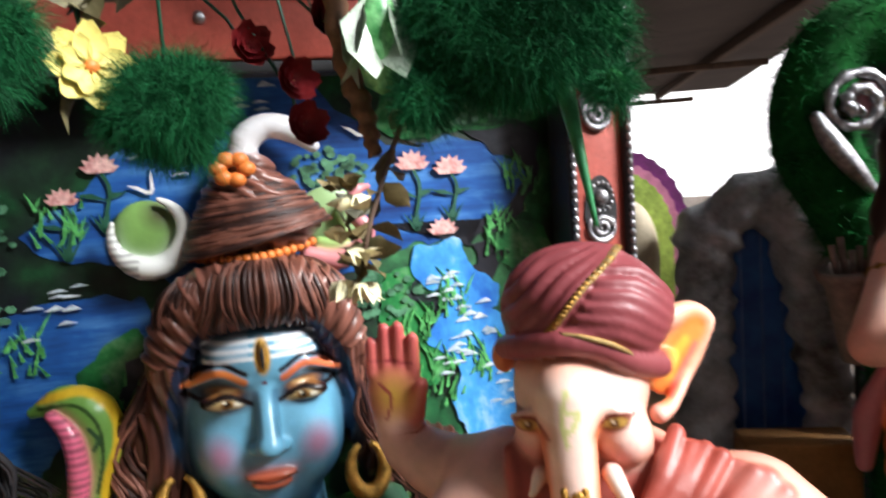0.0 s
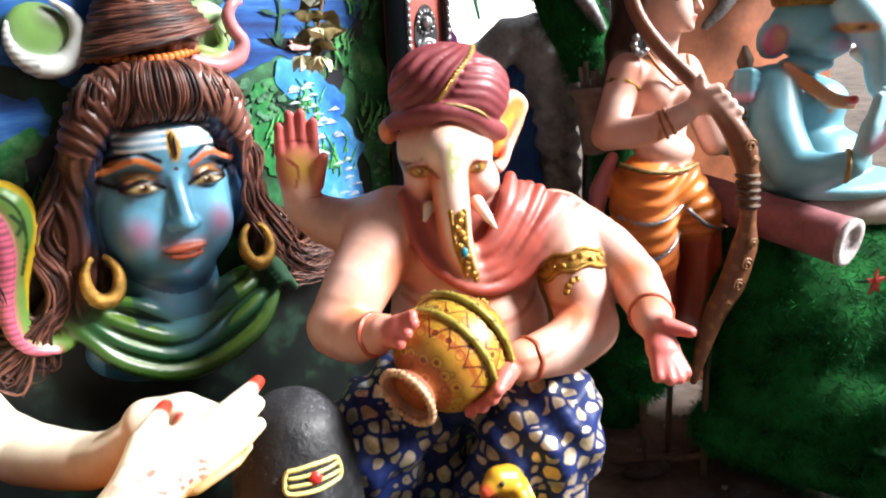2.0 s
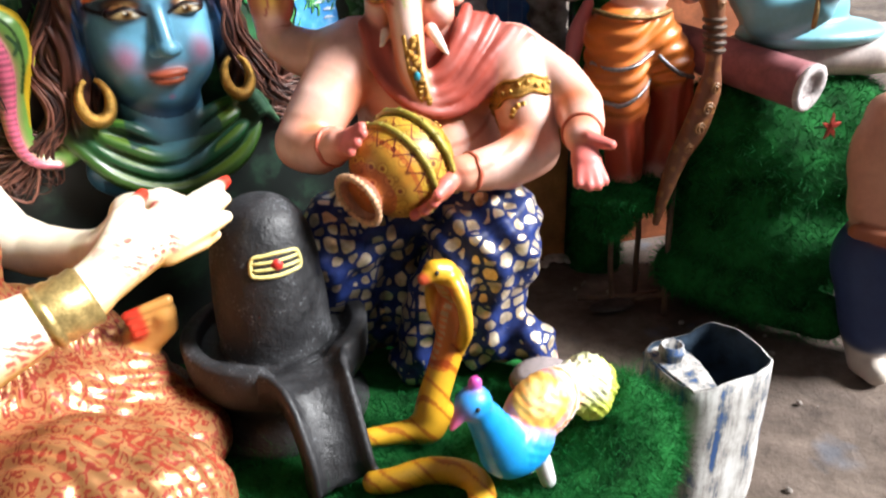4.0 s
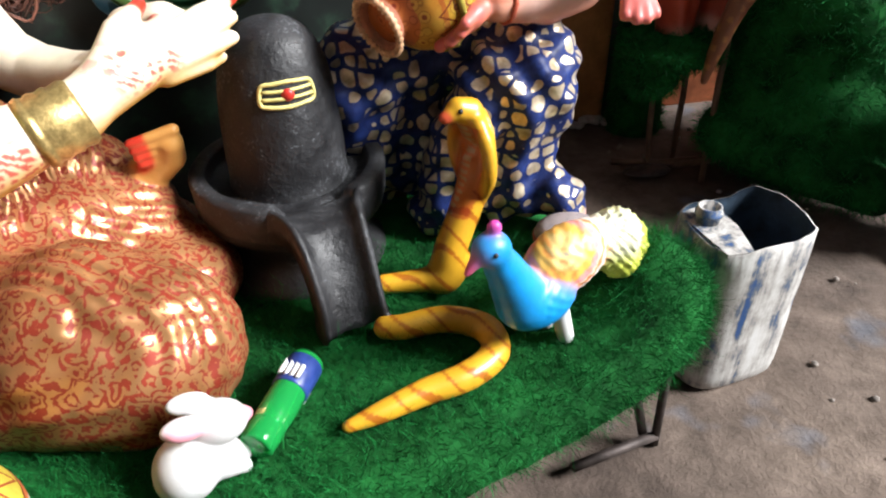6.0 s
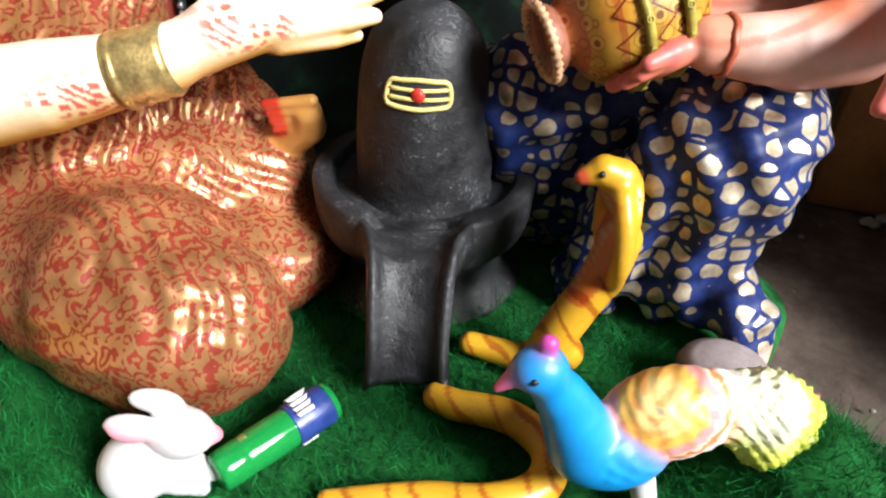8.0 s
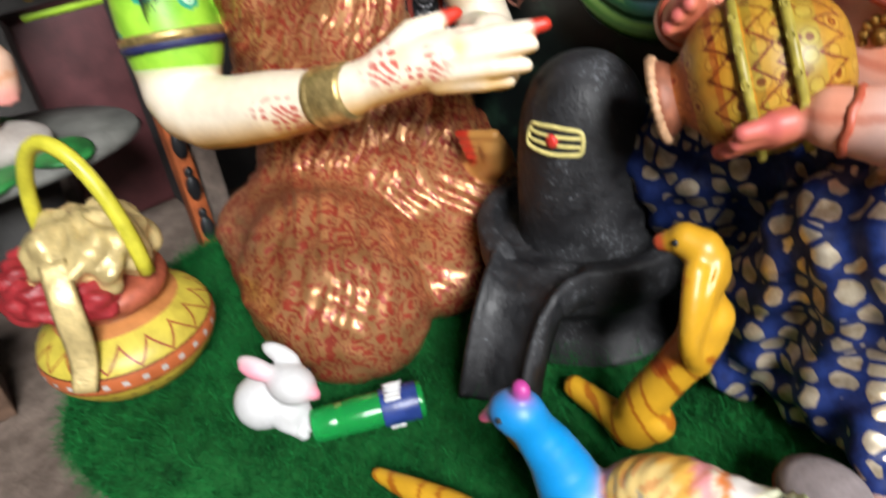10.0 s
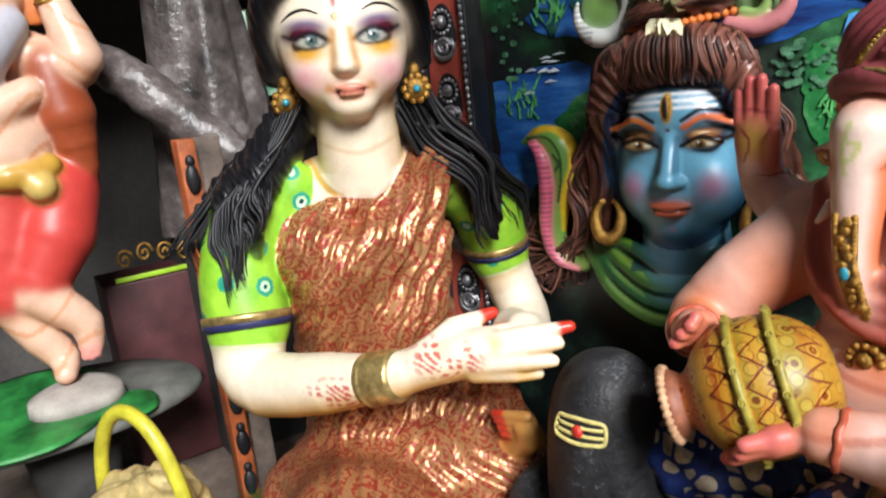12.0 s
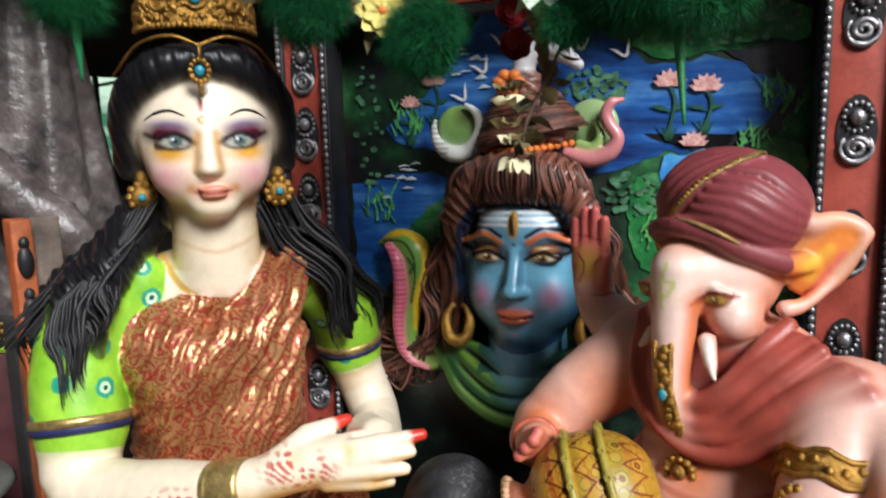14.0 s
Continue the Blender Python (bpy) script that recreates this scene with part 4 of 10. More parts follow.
            col = dab(col, 0.85 * O(X + s * 0.08, 1.358, 0.046, 0.017, soft=0.5), (0.26, 0.11, 0.03))
            col = dab(col, 0.8 * O(X + s * 0.072, 1.362, 0.022, 0.007, soft=0.8), (0.6, 0.4, 0.18))
            col = dab(col, O(X + s * 0.077, 1.333, 0.043, 0.0145, soft=0.4), (0.5, 0.36, 0.16))
            col = dab(col, O(X + s * 0.077 + 0.022, 1.333, 0.012, 0.008, soft=0.6), (0.75, 0.72, 0.6))
            col = dab(col, O(X + s * 0.077, 1.334, 0.015, 0.014, soft=0.3), (0.2, 0.09, 0.015))
            col = dab(col, O(X + s * 0.077, 1.336, 0.008, 0.008, soft=0.3), (0.01, 0.005, 0.004))
            col = dab(col, O(X + s * 0.077 - 0.005, 1.34, 0.004, 0.004, soft=0.3), (0.8, 0.75, 0.6))
            col = dab(col, S([(X + s * 0.03, 1.33), (X + s * 0.077, 1.351), (X + s * 0.125, 1.34), (X + s * 0.165, 1.358)], 0.0075), (0.008, 0.004, 0.004))
        for k in range(3):
            z0 = 1.423 + 0.017 * k
            col = dab(col, 0.9 * S([(X - 0.115, z0), (X, z0 + 0.004), (X + 0.11, z0 + 0.002)], 0.0055), (0.82, 0.84, 0.87))
        col = dab(col, 0.35 * O(X, 1.45, 0.125, 0.03, soft=0.3) * (np.abs(x - X) > 0.025), (0.7, 0.76, 0.82))
        col = dab(col, O(X, 1.428, 0.019, 0.045, soft=0.3), (0.55, 0.3, 0.03))
        col = dab(col, O(X, 1.428, 0.008, 0.034, soft=0.4), (0.08, 0.03, 0.01))
        col = dab(col, O(X, 1.372, 0.006, 0.006, soft=0.3), (0.1, 0.01, 0.02))
        col = dab(col, S([(X - 0.05, 1.169), (X, 1.166), (X + 0.05, 1.169)], 0.004), (0.08, 0.015, 0.01))
        col = dab(col, 0.5 * O(X, 1.11, 0.012, 0.01, soft=0.6), (0.5, 0.12, 0.25))
        for s in (-1, 1):
            col = dab(col, 0.5 * S([(X + s * 0.02, 1.35), (X + s * 0.018, 1.27)], 0.009), (0.02, 0.08, 0.16))
        # shade under the chin, put into the neck's colour
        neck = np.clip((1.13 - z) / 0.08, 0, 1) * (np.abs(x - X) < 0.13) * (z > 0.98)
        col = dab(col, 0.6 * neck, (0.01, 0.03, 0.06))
        # scarf shading put into the paint (dark undersides, lime tops), then the snake's markings
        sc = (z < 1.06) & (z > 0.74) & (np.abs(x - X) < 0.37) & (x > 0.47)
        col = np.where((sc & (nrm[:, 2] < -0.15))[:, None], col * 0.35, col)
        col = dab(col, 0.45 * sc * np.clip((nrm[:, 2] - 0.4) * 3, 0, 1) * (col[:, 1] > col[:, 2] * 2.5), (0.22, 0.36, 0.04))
        rib = (np.abs(col[:, 0] - 0.75) < 0.1) & (x < 0.45)
        col = np.where((rib & (np.sin(z * 420) > 0.35))[:, None], col * 0.5, col)
        col = dab(col, S([(0.235, 1.372), (0.32, 1.383), (0.372, 1.34), (0.378, 1.27), (0.345, 1.18), (0.335, 1.08)], 0.011) * (x < 0.42), (0.6, 0.4, 0.02))
        col = dab(col, S([(0.235, 1.355), (0.305, 1.36), (0.345, 1.32), (0.35, 1.25), (0.33, 1.17)], 0.005) * (x < 0.42), (0.02, 0.06, 0.01))
        col = dab(col, S([(0.33, 1.31), (0.345, 1.285), (0.335, 1.265)], 0.006) * (x < 0.42), (0.02, 0.07, 0.03))
        col = dab(col, O(0.5, 1.73, 0.05, 0.045, soft=0.8) * (x < 0.54) * (col[:, 1] > col[:, 0] * 1.3), (0.08, 0.1, 0.03))
        return col
    # combed strands of the fringe, the bun and the wavy side locks
    rnd = random.Random(5)
    J = lambda a: rnd.uniform(-a, a)
    for k in range(190):
        u = -1 + 2 * (k + 0.5) / 190 + J(0.012)
        d = 0.05 * u * u + J(0.005)
        top = (X + 0.01 + 0.135 * u, -0.005 + d, 1.632 - 0.03 * u * u)
        sway = J(0.01) + 0.016 * math.sin(u * 9)
        low = 1.482 - 0.03 * u * u + J(0.007)
        pts = [top, (X + 0.165 * u + sway, -0.078 + d * 1.1, 1.6 - 0.03 * u * u), (X + 0.192 * u + sway, -0.092 + d * 1.3, 1.54 - 0.03 * u * u), (X + 0.196 * u, -0.07 + d * 1.4, low + 0.02), (X + 0.188 * u, -0.025 + d, low)]
        r = rnd.uniform(0.0028, 0.0058)
        c.more(tube_geo(spline(pts, 4), [r * 0.6, r, r, r, r * 0.4], 5), M_brown_hair)
    for k in range(56):
        q = k / 55
        rx, ry = 0.14 * (1 - q) ** 0.55 + 0.02, 0.095 * (1 - q) ** 0.5 + 0.015
        z0, tilt = 1.662 + 0.155 * q, 0.03 * (1 - q)
        pts = [(X + 0.02 - 0.022 * q + rx * math.cos(a), 0.055 - ry * math.sin(a) + J(0.003), z0 + tilt * math.cos(a) + 0.004 * math.sin(a * 2 + k)) for a in np.linspace(-0.1, 3.24, 14)]
        c.more(tube_geo(pts, [0.003, rnd.uniform(0.0035, 0.0068), 0.003], 5), M_brown_hair)
    for k in range(420):
        side = -1 if k % 2 else 1
        w, ph, y0 = J(0.05), J(3), 0.05 + J(0.03)
        if side < 0:
            way = [(0.48, 1.44), (0.435, 1.35), (0.405, 1.24), (0.4, 1.12), (0.36, 1.02), (0.26 + J(0.1), 0.97 + J(0.09)), (0.17 + J(0.05), 1.0 + J(0.14))]
        else:
            way = [(0.87, 1.44), (0.905, 1.36), (0.93, 1.25), (0.95, 1.13), (1.0, 1.06), (1.08, 1.03 + J(0.06)), (1.16 + J(0.05), 1.02 + J(0.06))]
        n = len(way)
        if k % 3 == 0:
            n = 5
        pts = [(x + (w + 0.045 * math.sin(i * 2.4 + ph * 0.25)) * (0.35 + 0.15 * i), y0 + 0.004 * i + 0.008 * math.sin(i * 2.3 + ph), z + 0.5 * w * (i / 6) + J(0.006)) for i, (x, z) in enumerate(way[:n])]
        r = rnd.uniform(0.0025, 0.0062)
        c.more(tube_geo(spline(pts, 4), [r * 0.6, r, r, r * 0.8, r * 0.25], 5), M_brown_hair)
    c.more(ball_geo((X, -0.068, 1.426), (0.013, 0.012, 0.034), 10, 8), M_gold)
    c.more(ball_geo((X, -0.08, 1.426), (0.004, 0.004, 0.024), 8, 6), M_dark)
    # earrings, beads, forehead flower
    for ex, ez in ((0.488, 1.125), (0.885, 1.13)):
        ring = [(ex + 0.038 * math.cos(a), -0.0 + 0.01 * math.sin(a), ez + 0.055 * math.sin(a)) for a in np.linspace(math.pi * 0.6, math.pi * 2.4, 20)]
        c.more(tube_geo(ring, [0.007, 0.016, 0.021, 0.016, 0.007], 8), M_gold)
    for k in range(17):
        q = k / 16
        c.more(ball_geo((0.555 + 0.255 * q, -0.03 + 0.09 * (2 * q - 1) ** 2, 1.632 - 0.012 * math.sin(q * 3.14) + 0.012 * q), 0.0115, 8, 6), M_orange)
    for k in range(6):
        c.more(ball_geo((0.655 + 0.028 * math.cos(k), -0.02, 1.81 + 0.022 * math.sin(k)), (0.02, 0.014, 0.016), 8, 6), M_orange)
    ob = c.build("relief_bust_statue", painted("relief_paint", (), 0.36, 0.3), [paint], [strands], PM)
    tagged(ob, "painted plaster relief bust, blue face, coiled brown hair, green scarf", "statue")


build_relief_bust()


# ---- pink elephant-headed statue ----
def build_elephant_statue():
    skin, pink = (0.8, 0.5, 0.42), (0.62, 0.14, 0.12)
    maroon, sash, navy = (0.24, 0.05, 0.058), (0.36, 0.065, 0.045), (0.02, 0.03, 0.1)
    c = Clay(0.0054, 0.03)
    light = (0.83, 0.58, 0.5)
    c.ball((0.68, 2.16, 1.1), (0.2, 0.15, 0.21), skin)
    c.ball((0.67, 2.08, 0.95), (0.205, 0.17, 0.15), skin, k=0.05)
    c.ball((0.58, 2.05, 1.12), (0.085, 0.06, 0.07), skin, k=0.03)
    c.ball((0.78, 2.05, 1.12), (0.085, 0.06, 0.07), skin, k=0.03)
    c.ball((0.48, 2.1, 1.2), (0.095, 0.09, 0.085), skin)
    c.ball((0.88, 2.1, 1.185), (0.095, 0.085, 0.08), skin)
    # shawl over the shoulders, fold by fold
    c.ball((0.68, 2.1, 1.2), (0.175, 0.085, 0.105), sash, k=0.02)
    outer = [(0.51, 2.075, 1.3), (0.54, 2.005, 1.17), (0.63, 1.975, 1.09), (0.74, 1.985, 1.085), (0.84, 2.0, 1.165), (0.935, 2.045, 1.24)]
    inner = [(0.59, 2.07, 1.3), (0.6, 2.02, 1.21), (0.645, 2.0, 1.175), (0.7, 2.0, 1.2), (0.75, 2.04, 1.265), (0.785, 2.1, 1.31)]
    for j in range(8):
        q = j / 7
        way = [tuple(np.array(a) * (1 - q) + np.array(b) * q + np.array((0, 0.007 * (j % 2) - 0.03, 0.006 * math.sin(j * 2.1 + i)))) for i, (a, b) in enumerate(zip(outer, inner))]
        c.run(way, [0.012, 0.015, 0.015, 0.016, 0.018, 0.015], sash, 0.005, per=4)
    # head and trunk
    c.ball((0.634, 2.12, 1.39), (0.116, 0.12, 0.11), light)
    c.ball((0.61, 2.04, 1.4), (0.066, 0.075, 0.07), light, k=0.03)
    c.ball((0.556, 2.065, 1.335), (0.035, 0.05, 0.055), light, k=0.022)
    c.ball((0.697, 2.05, 1.322), (0.048, 0.055, 0.05), light, k=0.022)
    c.run([(0.606, 2.0, 1.405), (0.607, 1.988, 1.345), (0.612, 1.975, 1.265), (0.617, 1.966, 1.2), (0.635, 1.966, 1.135), (0.656, 1.97, 1.105), (0.674, 1.972, 1.108)], [0.05, 0.043, 0.038, 0.034, 0.03, 0.027, 0.02], light, 0.014, per=3)
    for ex in (0.68, 0.545):
        c.ball((ex, 2.014, 1.361), (0.026, 0.016, 0.017), light, k=0.006)
        c.run([(ex - 0.026, 2.008, 1.372), (ex, 1.998, 1.381), (ex + 0.026, 2.01, 1.374)], [0.004, 0.006, 0.004], light, 0.008)
    c.run([(0.672, 1.99, 1.282), (0.69, 1.968, 1.25), (0.707, 1.95, 1.222)], [0.017, 0.012, 0.003], (0.85, 0.8, 0.72), 0.004)
    c.run([(0.56, 1.995, 1.28), (0.545, 1.975, 1.255)], [0.014, 0.006], (0.85, 0.8, 0.72), 0.004)
    # ears with a curled rim
    c.ball((0.8, 2.168, 1.43), (0.062, 0.011, 0.082), (0.85, 0.36, 0.08), (6, 22, 30), 0.01)
    c.run([(0.785, 2.155, 1.49), (0.83, 2.19, 1.498), (0.862, 2.205, 1.48), (0.862, 2.2, 1.46), (0.826, 2.182, 1.392), (0.79, 2.14, 1.345), (0.765, 2.115, 1.335)], [0.018, 0.017, 0.015, 0.012, 0.011, 0.012, 0.016], skin, 0.012, per=3)
    c.ball((0.502, 2.15, 1.437), (0.022, 0.03, 0.03), (0.8, 0.3, 0.12), k=0.01)
    # turban, fold by fold
    tc, tr = np.array((0.65, 2.145, 1.522)), np.array((0.14, 0.146, 0.108))
    c.ball(tuple(tc), tuple(tr), maroon, (0, 4, 0), 0.008)
    c.run([(0.51, 2.11, 1.462), (0.545, 2.04, 1.478), (0.6, 2.005, 1.492), (0.66, 2.01, 1.483), (0.71, 2.04, 1.452), (0.765, 2.1, 1.425), (0.785, 2.16, 1.42)], [0.02, 0.022, 0.022, 0.022, 0.022, 0.022, 0.02], maroon, 0.006, per=3)

    def wrap(points, lift=0.0):
        out = []
        for px, pz in spline(points, 5):
            ux, uz = (px - tc[0]) / tr[0], (pz - tc[2]) / tr[2]
            n = math.hypot(ux, uz)
            if n > 0.985:
                ux, uz = ux * 0.985 / n, uz * 0.985 / n
            f = 1 + lift
            out.append((tc[0] + ux * tr[0] * f, tc[1] - math.sqrt(1 - ux * ux - uz * uz) * tr[1] * f, tc[2] + uz * tr[2] * f))
        return out
    for j in range(7):
        o = 0.004 + 0.021 * j
        way = wrap([(0.508 - 0.2 * o, 1.458 + o), (0.588 - o * 0.75, 1.516 + o * 0.75), (0.638 - o * 0.7, 1.572 + o * 0.6), (0.72 - o * 0.5, 1.632)], -0.012)
        c.run(way, [0.011, 0.014, 0.014, 0.009], maroon, 0.004)
    for j in range(6):
        q = j / 5
        way = wrap([(0.62 + 0.06 * q, 1.512 + 0.085 * q), (0.69 + 0.04 * q, 1.502 + 0.085 * q), (0.745 + 0.02 * q, 1.47 + 0.09 * q), (0.79, 1.44 + 0.09 * q)], -0.012)
        c.run(way, [0.009, 0.015, 0.015, 0.012], maroon, 0.004)
    for k in range(3):
        c.run(wrap([(0.6 + 0.008 * k, 1.51), (0.6 + 0.006 * k, 1.487), (0.592 + 0.012 * k, 1.468)], -0.02), [0.007, 0.008, 0.004], maroon, 0.003)
    braid_a = wrap([(0.508, 1.455), (0.548, 1.482), (0.592, 1.514), (0.64, 1.572), (0.72, 1.634)], 0.06)
    braid_b = wrap([(0.606, 1.508), (0.64, 1.503), (0.682, 1.488), (0.722, 1.455), (0.76, 1.418)], 0.07)
    for way, r in ((braid_a, 0.0085), (braid_b, 0.0095)):
        c.more(tube_geo(way, r, 8, flat=0.55), M_braid)
        for k in range(0, len(way) - 1):
            p, q = np.array(way[k]), np.array(way[k + 1])
            for f in (0.0, 0.5):
                m = p * (1 - f) + q * f + np.array((0, -0.004, 0))
                c.more(ball_geo(tuple(m), (0.0075, 0.004, 0.0045), 6, 4), M_gold)
    # raised hand
    c.run([(0.5, 2.13, 1.22), (0.4, 2.19, 1.2), (0.305, 2.21, 1.245), (0.288, 2.2, 1.295)], [0.085, 0.068, 0.05, 0.042], skin, per=2)
    c.ball((0.288, 2.19, 1.36), (0.056, 0.026, 0.068), pink)
    for x0, x1, z1 in ((0.247, 0.249, 1.462), (0.273, 0.275, 1.488), (0.299, 0.302, 1.49), (0.325, 0.329, 1.468)):
        c.rod((x0, 2.188, 1.4), (x1, 2.182, z1), 0.0145, 0.0115, pink, 0.006)
    c.rod((0.325, 2.18, 1.32), (0.345, 2.16, 1.385), 0.019, 0.013, pink, 0.01)
    # arm to the mouth of the pot
    c.run([(0.47, 2.09, 1.19), (0.385, 2.0, 1.11), (0.335, 1.955, 1.04)], [0.09, 0.076, 0.068], skin, 0.02, per=2)
    c.run([(0.328, 1.95, 1.035), (0.36, 1.88, 1.035), (0.41, 1.815, 1.065)], [0.066, 0.056, 0.038], skin, 0.014, per=2)
    c.palm((0.415, 1.805, 1.07), [(0.43, 1.735, 1.07), (0.445, 1.735, 1.09), (0.46, 1.74, 1.108), (0.46, 1.755, 1.12)], 0.017, pink)
    # arm under the pot
    c.run([(0.895, 2.07, 1.18), (0.9, 1.97, 1.105), (0.905, 1.89, 0.995)], [0.09, 0.076, 0.07], skin, 0.02, per=2)
    c.run([(0.9, 1.875, 0.985), (0.81, 1.8, 0.98), (0.69, 1.755, 0.985)], [0.07, 0.06, 0.042], skin, 0.012, per=2)
    c.palm((0.665, 1.75, 0.985), [(0.56, 1.7, 0.915), (0.58, 1.685, 0.93), (0.6, 1.675, 0.95), (0.61, 1.67, 0.97)], 0.018, pink)
    # open palm reaching forward
    c.run([(0.92, 2.09, 1.18), (1.0, 1.99, 1.13), (1.03, 1.9, 1.08)], [0.08, 0.068, 0.06], skin, 0.015, per=2)
    c.run([(1.03, 1.895, 1.075), (1.0, 1.79, 1.07), (0.962, 1.7, 1.07)], [0.06, 0.052, 0.039], skin, 0.012, per=2)
    c.rod((0.962, 1.7, 1.07), (0.945, 1.665, 1.07), 0.04, 0.036, skin, 0.01)
    c.palm((0.943, 1.66, 1.07), [(0.905, 1.57, 1.0), (0.925, 1.56, 0.995), (0.945, 1.56, 0.995), (0.965, 1.57, 1.0)], 0.017, pink)
    c.rod((0.95, 1.63, 1.08), (0.99, 1.6, 1.07), 0.018, 0.012, pink, 0.01)
    # dotted dhoti: hips, folded leg, raised leg, drapes
    c.ball((0.655, 2.03, 0.83), (0.25, 0.19, 0.13), navy, cloth=1)
    c.run([(0.56, 2.0, 0.83), (0.44, 1.93, 0.81), (0.36, 1.88, 0.79)], [0.13, 0.12, 0.1], navy, cloth=1)
    c.run([(0.36, 1.88, 0.78), (0.4, 1.93, 0.62), (0.42, 2.0, 0.46)], [0.1, 0.09, 0.08], navy, cloth=1)
    c.run([(0.76, 2.0, 0.83), (0.79, 1.88, 0.8), (0.785, 1.82, 0.76)], [0.13, 0.125, 0.115], navy, cloth=1)
    c.run([(0.785, 1.82, 0.76), (0.76, 1.83, 0.62), (0.74, 1.82, 0.49)], [0.115, 0.1, 0.09], navy, cloth=1)
    c.run([(0.7, 1.8, 0.78), (0.63, 1.8, 0.62), (0.58, 1.8, 0.45)], [0.09, 0.08, 0.07], navy, cloth=1)
    c.run([(0.64, 1.83, 0.6), (0.56, 1.84, 0.44)], [0.07, 0.06], navy, cloth=1)
    c.ball((0.52, 1.95, 0.62), (0.13, 0.08, 0.2), navy, cloth=1)
    c.rod((0.8, 1.8, 0.52), (0.87, 1.74, 0.485), 0.085, 0.06, navy, cloth=1)
    c.run([(0.88, 1.75, 0.5), (0.895, 1.72, 0.43), (0.885, 1.66, 0.405)], [0.035, 0.035, 0.022], skin)

    def folds(v, nrm, cloth):
        x, y, z = v.T
        out = np.zeros(len(v))
        out += cloth[:, 0] * (0.008 * np.sin(x * 62 + z * 18 + 2.5 * np.sin(z * 15)) + 0.004 * np.sin(z * 95 - x * 40 + y * 30))
        return out

    def paint(v, nrm, col, cloth):
        x, y, z = v.T
        O = lambda *a, **k: oval(v, nrm, *a, **k)
        S = lambda *a, **k: stroke(v, nrm, *a, **k)
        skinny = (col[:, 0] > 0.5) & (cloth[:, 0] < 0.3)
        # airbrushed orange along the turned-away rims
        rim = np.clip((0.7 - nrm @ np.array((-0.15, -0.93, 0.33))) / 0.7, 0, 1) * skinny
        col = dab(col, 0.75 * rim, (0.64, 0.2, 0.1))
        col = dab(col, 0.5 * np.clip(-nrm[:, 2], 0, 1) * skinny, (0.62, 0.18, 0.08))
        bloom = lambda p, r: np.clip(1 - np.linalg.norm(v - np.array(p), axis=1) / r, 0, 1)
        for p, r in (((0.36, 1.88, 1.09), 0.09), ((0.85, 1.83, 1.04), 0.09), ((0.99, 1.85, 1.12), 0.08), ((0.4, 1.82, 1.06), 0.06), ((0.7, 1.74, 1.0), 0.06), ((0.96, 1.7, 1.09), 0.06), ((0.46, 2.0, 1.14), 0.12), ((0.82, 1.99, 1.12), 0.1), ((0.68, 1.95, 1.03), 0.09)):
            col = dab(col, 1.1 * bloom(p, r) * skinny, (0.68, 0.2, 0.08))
        head = (z > 1.08) & (y < 2.13) & (np.abs(x - 0.63) < 0.13) & skinny
        # pale forehead, orange under the turban
        col = dab(col, 0.7 * O(0.615, 1.4, 0.1, 0.11, soft=0.9) * head, (0.84, 0.68, 0.58))
        col = dab(col, 0.85 * np.clip((z - 1.432 + 0.22 * np.abs(x - 0.61)) / 0.045, 0, 1) * head, (0.62, 0.17, 0.06))
        for pts in ([(0.605, 1.425), (0.597, 1.385), (0.603, 1.345)], [(0.607, 1.395), (0.622, 1.392), (0.614, 1.372), (0.606, 1.366)]):
            col = dab(col, 0.8 * S(pts, 0.006) * head, (0.5, 0.55, 0.16))
        for ex, s in ((0.68, 1), (0.545, -1)):
            col = dab(col, 0.8 * O(ex - s * 0.012, 1.358, 0.04, 0.03, soft=0.8) * head, (0.58, 0.13, 0.03))
            col = dab(col, O(ex, 1.36, 0.032, 0.0165, soft=0.35, lean=s * 6) * head, (0.14, 0.025, 0.01))
            col = dab(col, O(ex, 1.36, 0.025, 0.0115, soft=0.4, lean=s * 6) * head, (0.5, 0.3, 0.06))
            col = dab(col, O(ex, 1.36, 0.009, 0.009, soft=0.3) * head, (0.1, 0.035, 0.01))
            col = dab(col, O(ex - 0.003, 1.363, 0.003, 0.003, soft=0.3) * head, (0.8, 0.7, 0.5))
            col = dab(col, 0.9 * S([(ex - s * 0.03, 1.352), (ex - s * 0.012, 1.371), (ex + s * 0.012, 1.374), (ex + s * 0.032, 1.366)], 0.005) * head, (0.2, 0.03, 0.015))
            col = dab(col, 0.7 * O(ex + s * 0.01, 1.305, 0.035, 0.03, soft=0.9) * head, (0.75, 0.25, 0.22))
        for pts in ([(0.566, 1.35), (0.57, 1.28), (0.578, 1.2), (0.605, 1.12)], [(0.652, 1.35), (0.652, 1.28), (0.652, 1.2), (0.668, 1.14)]):
            col = dab(col, 0.8 * S(pts, 0.014, soft=0.9) * (y < 2.03) * head, (0.62, 0.15, 0.04))
        # orange inside the ears
        ear = (y > 2.09) & (x > 0.762) & (z < 1.52) & (z > 1.33)
        hollow = S([(0.782, 1.375), (0.805, 1.43), (0.838, 1.468)], 0.034, soft=0.5) * ear
        col = dab(col, hollow, (0.85, 0.26, 0.05))
        col = dab(col, 0.8 * S([(0.79, 1.39), (0.805, 1.43), (0.82, 1.45)], 0.014, soft=0.8) * ear, (0.88, 0.5, 0.06))
        col = dab(col, 0.7 * S([(0.79, 1.36), (0.815, 1.4), (0.84, 1.44)], 0.008, soft=0.8) * ear, (0.8, 0.12, 0.16))
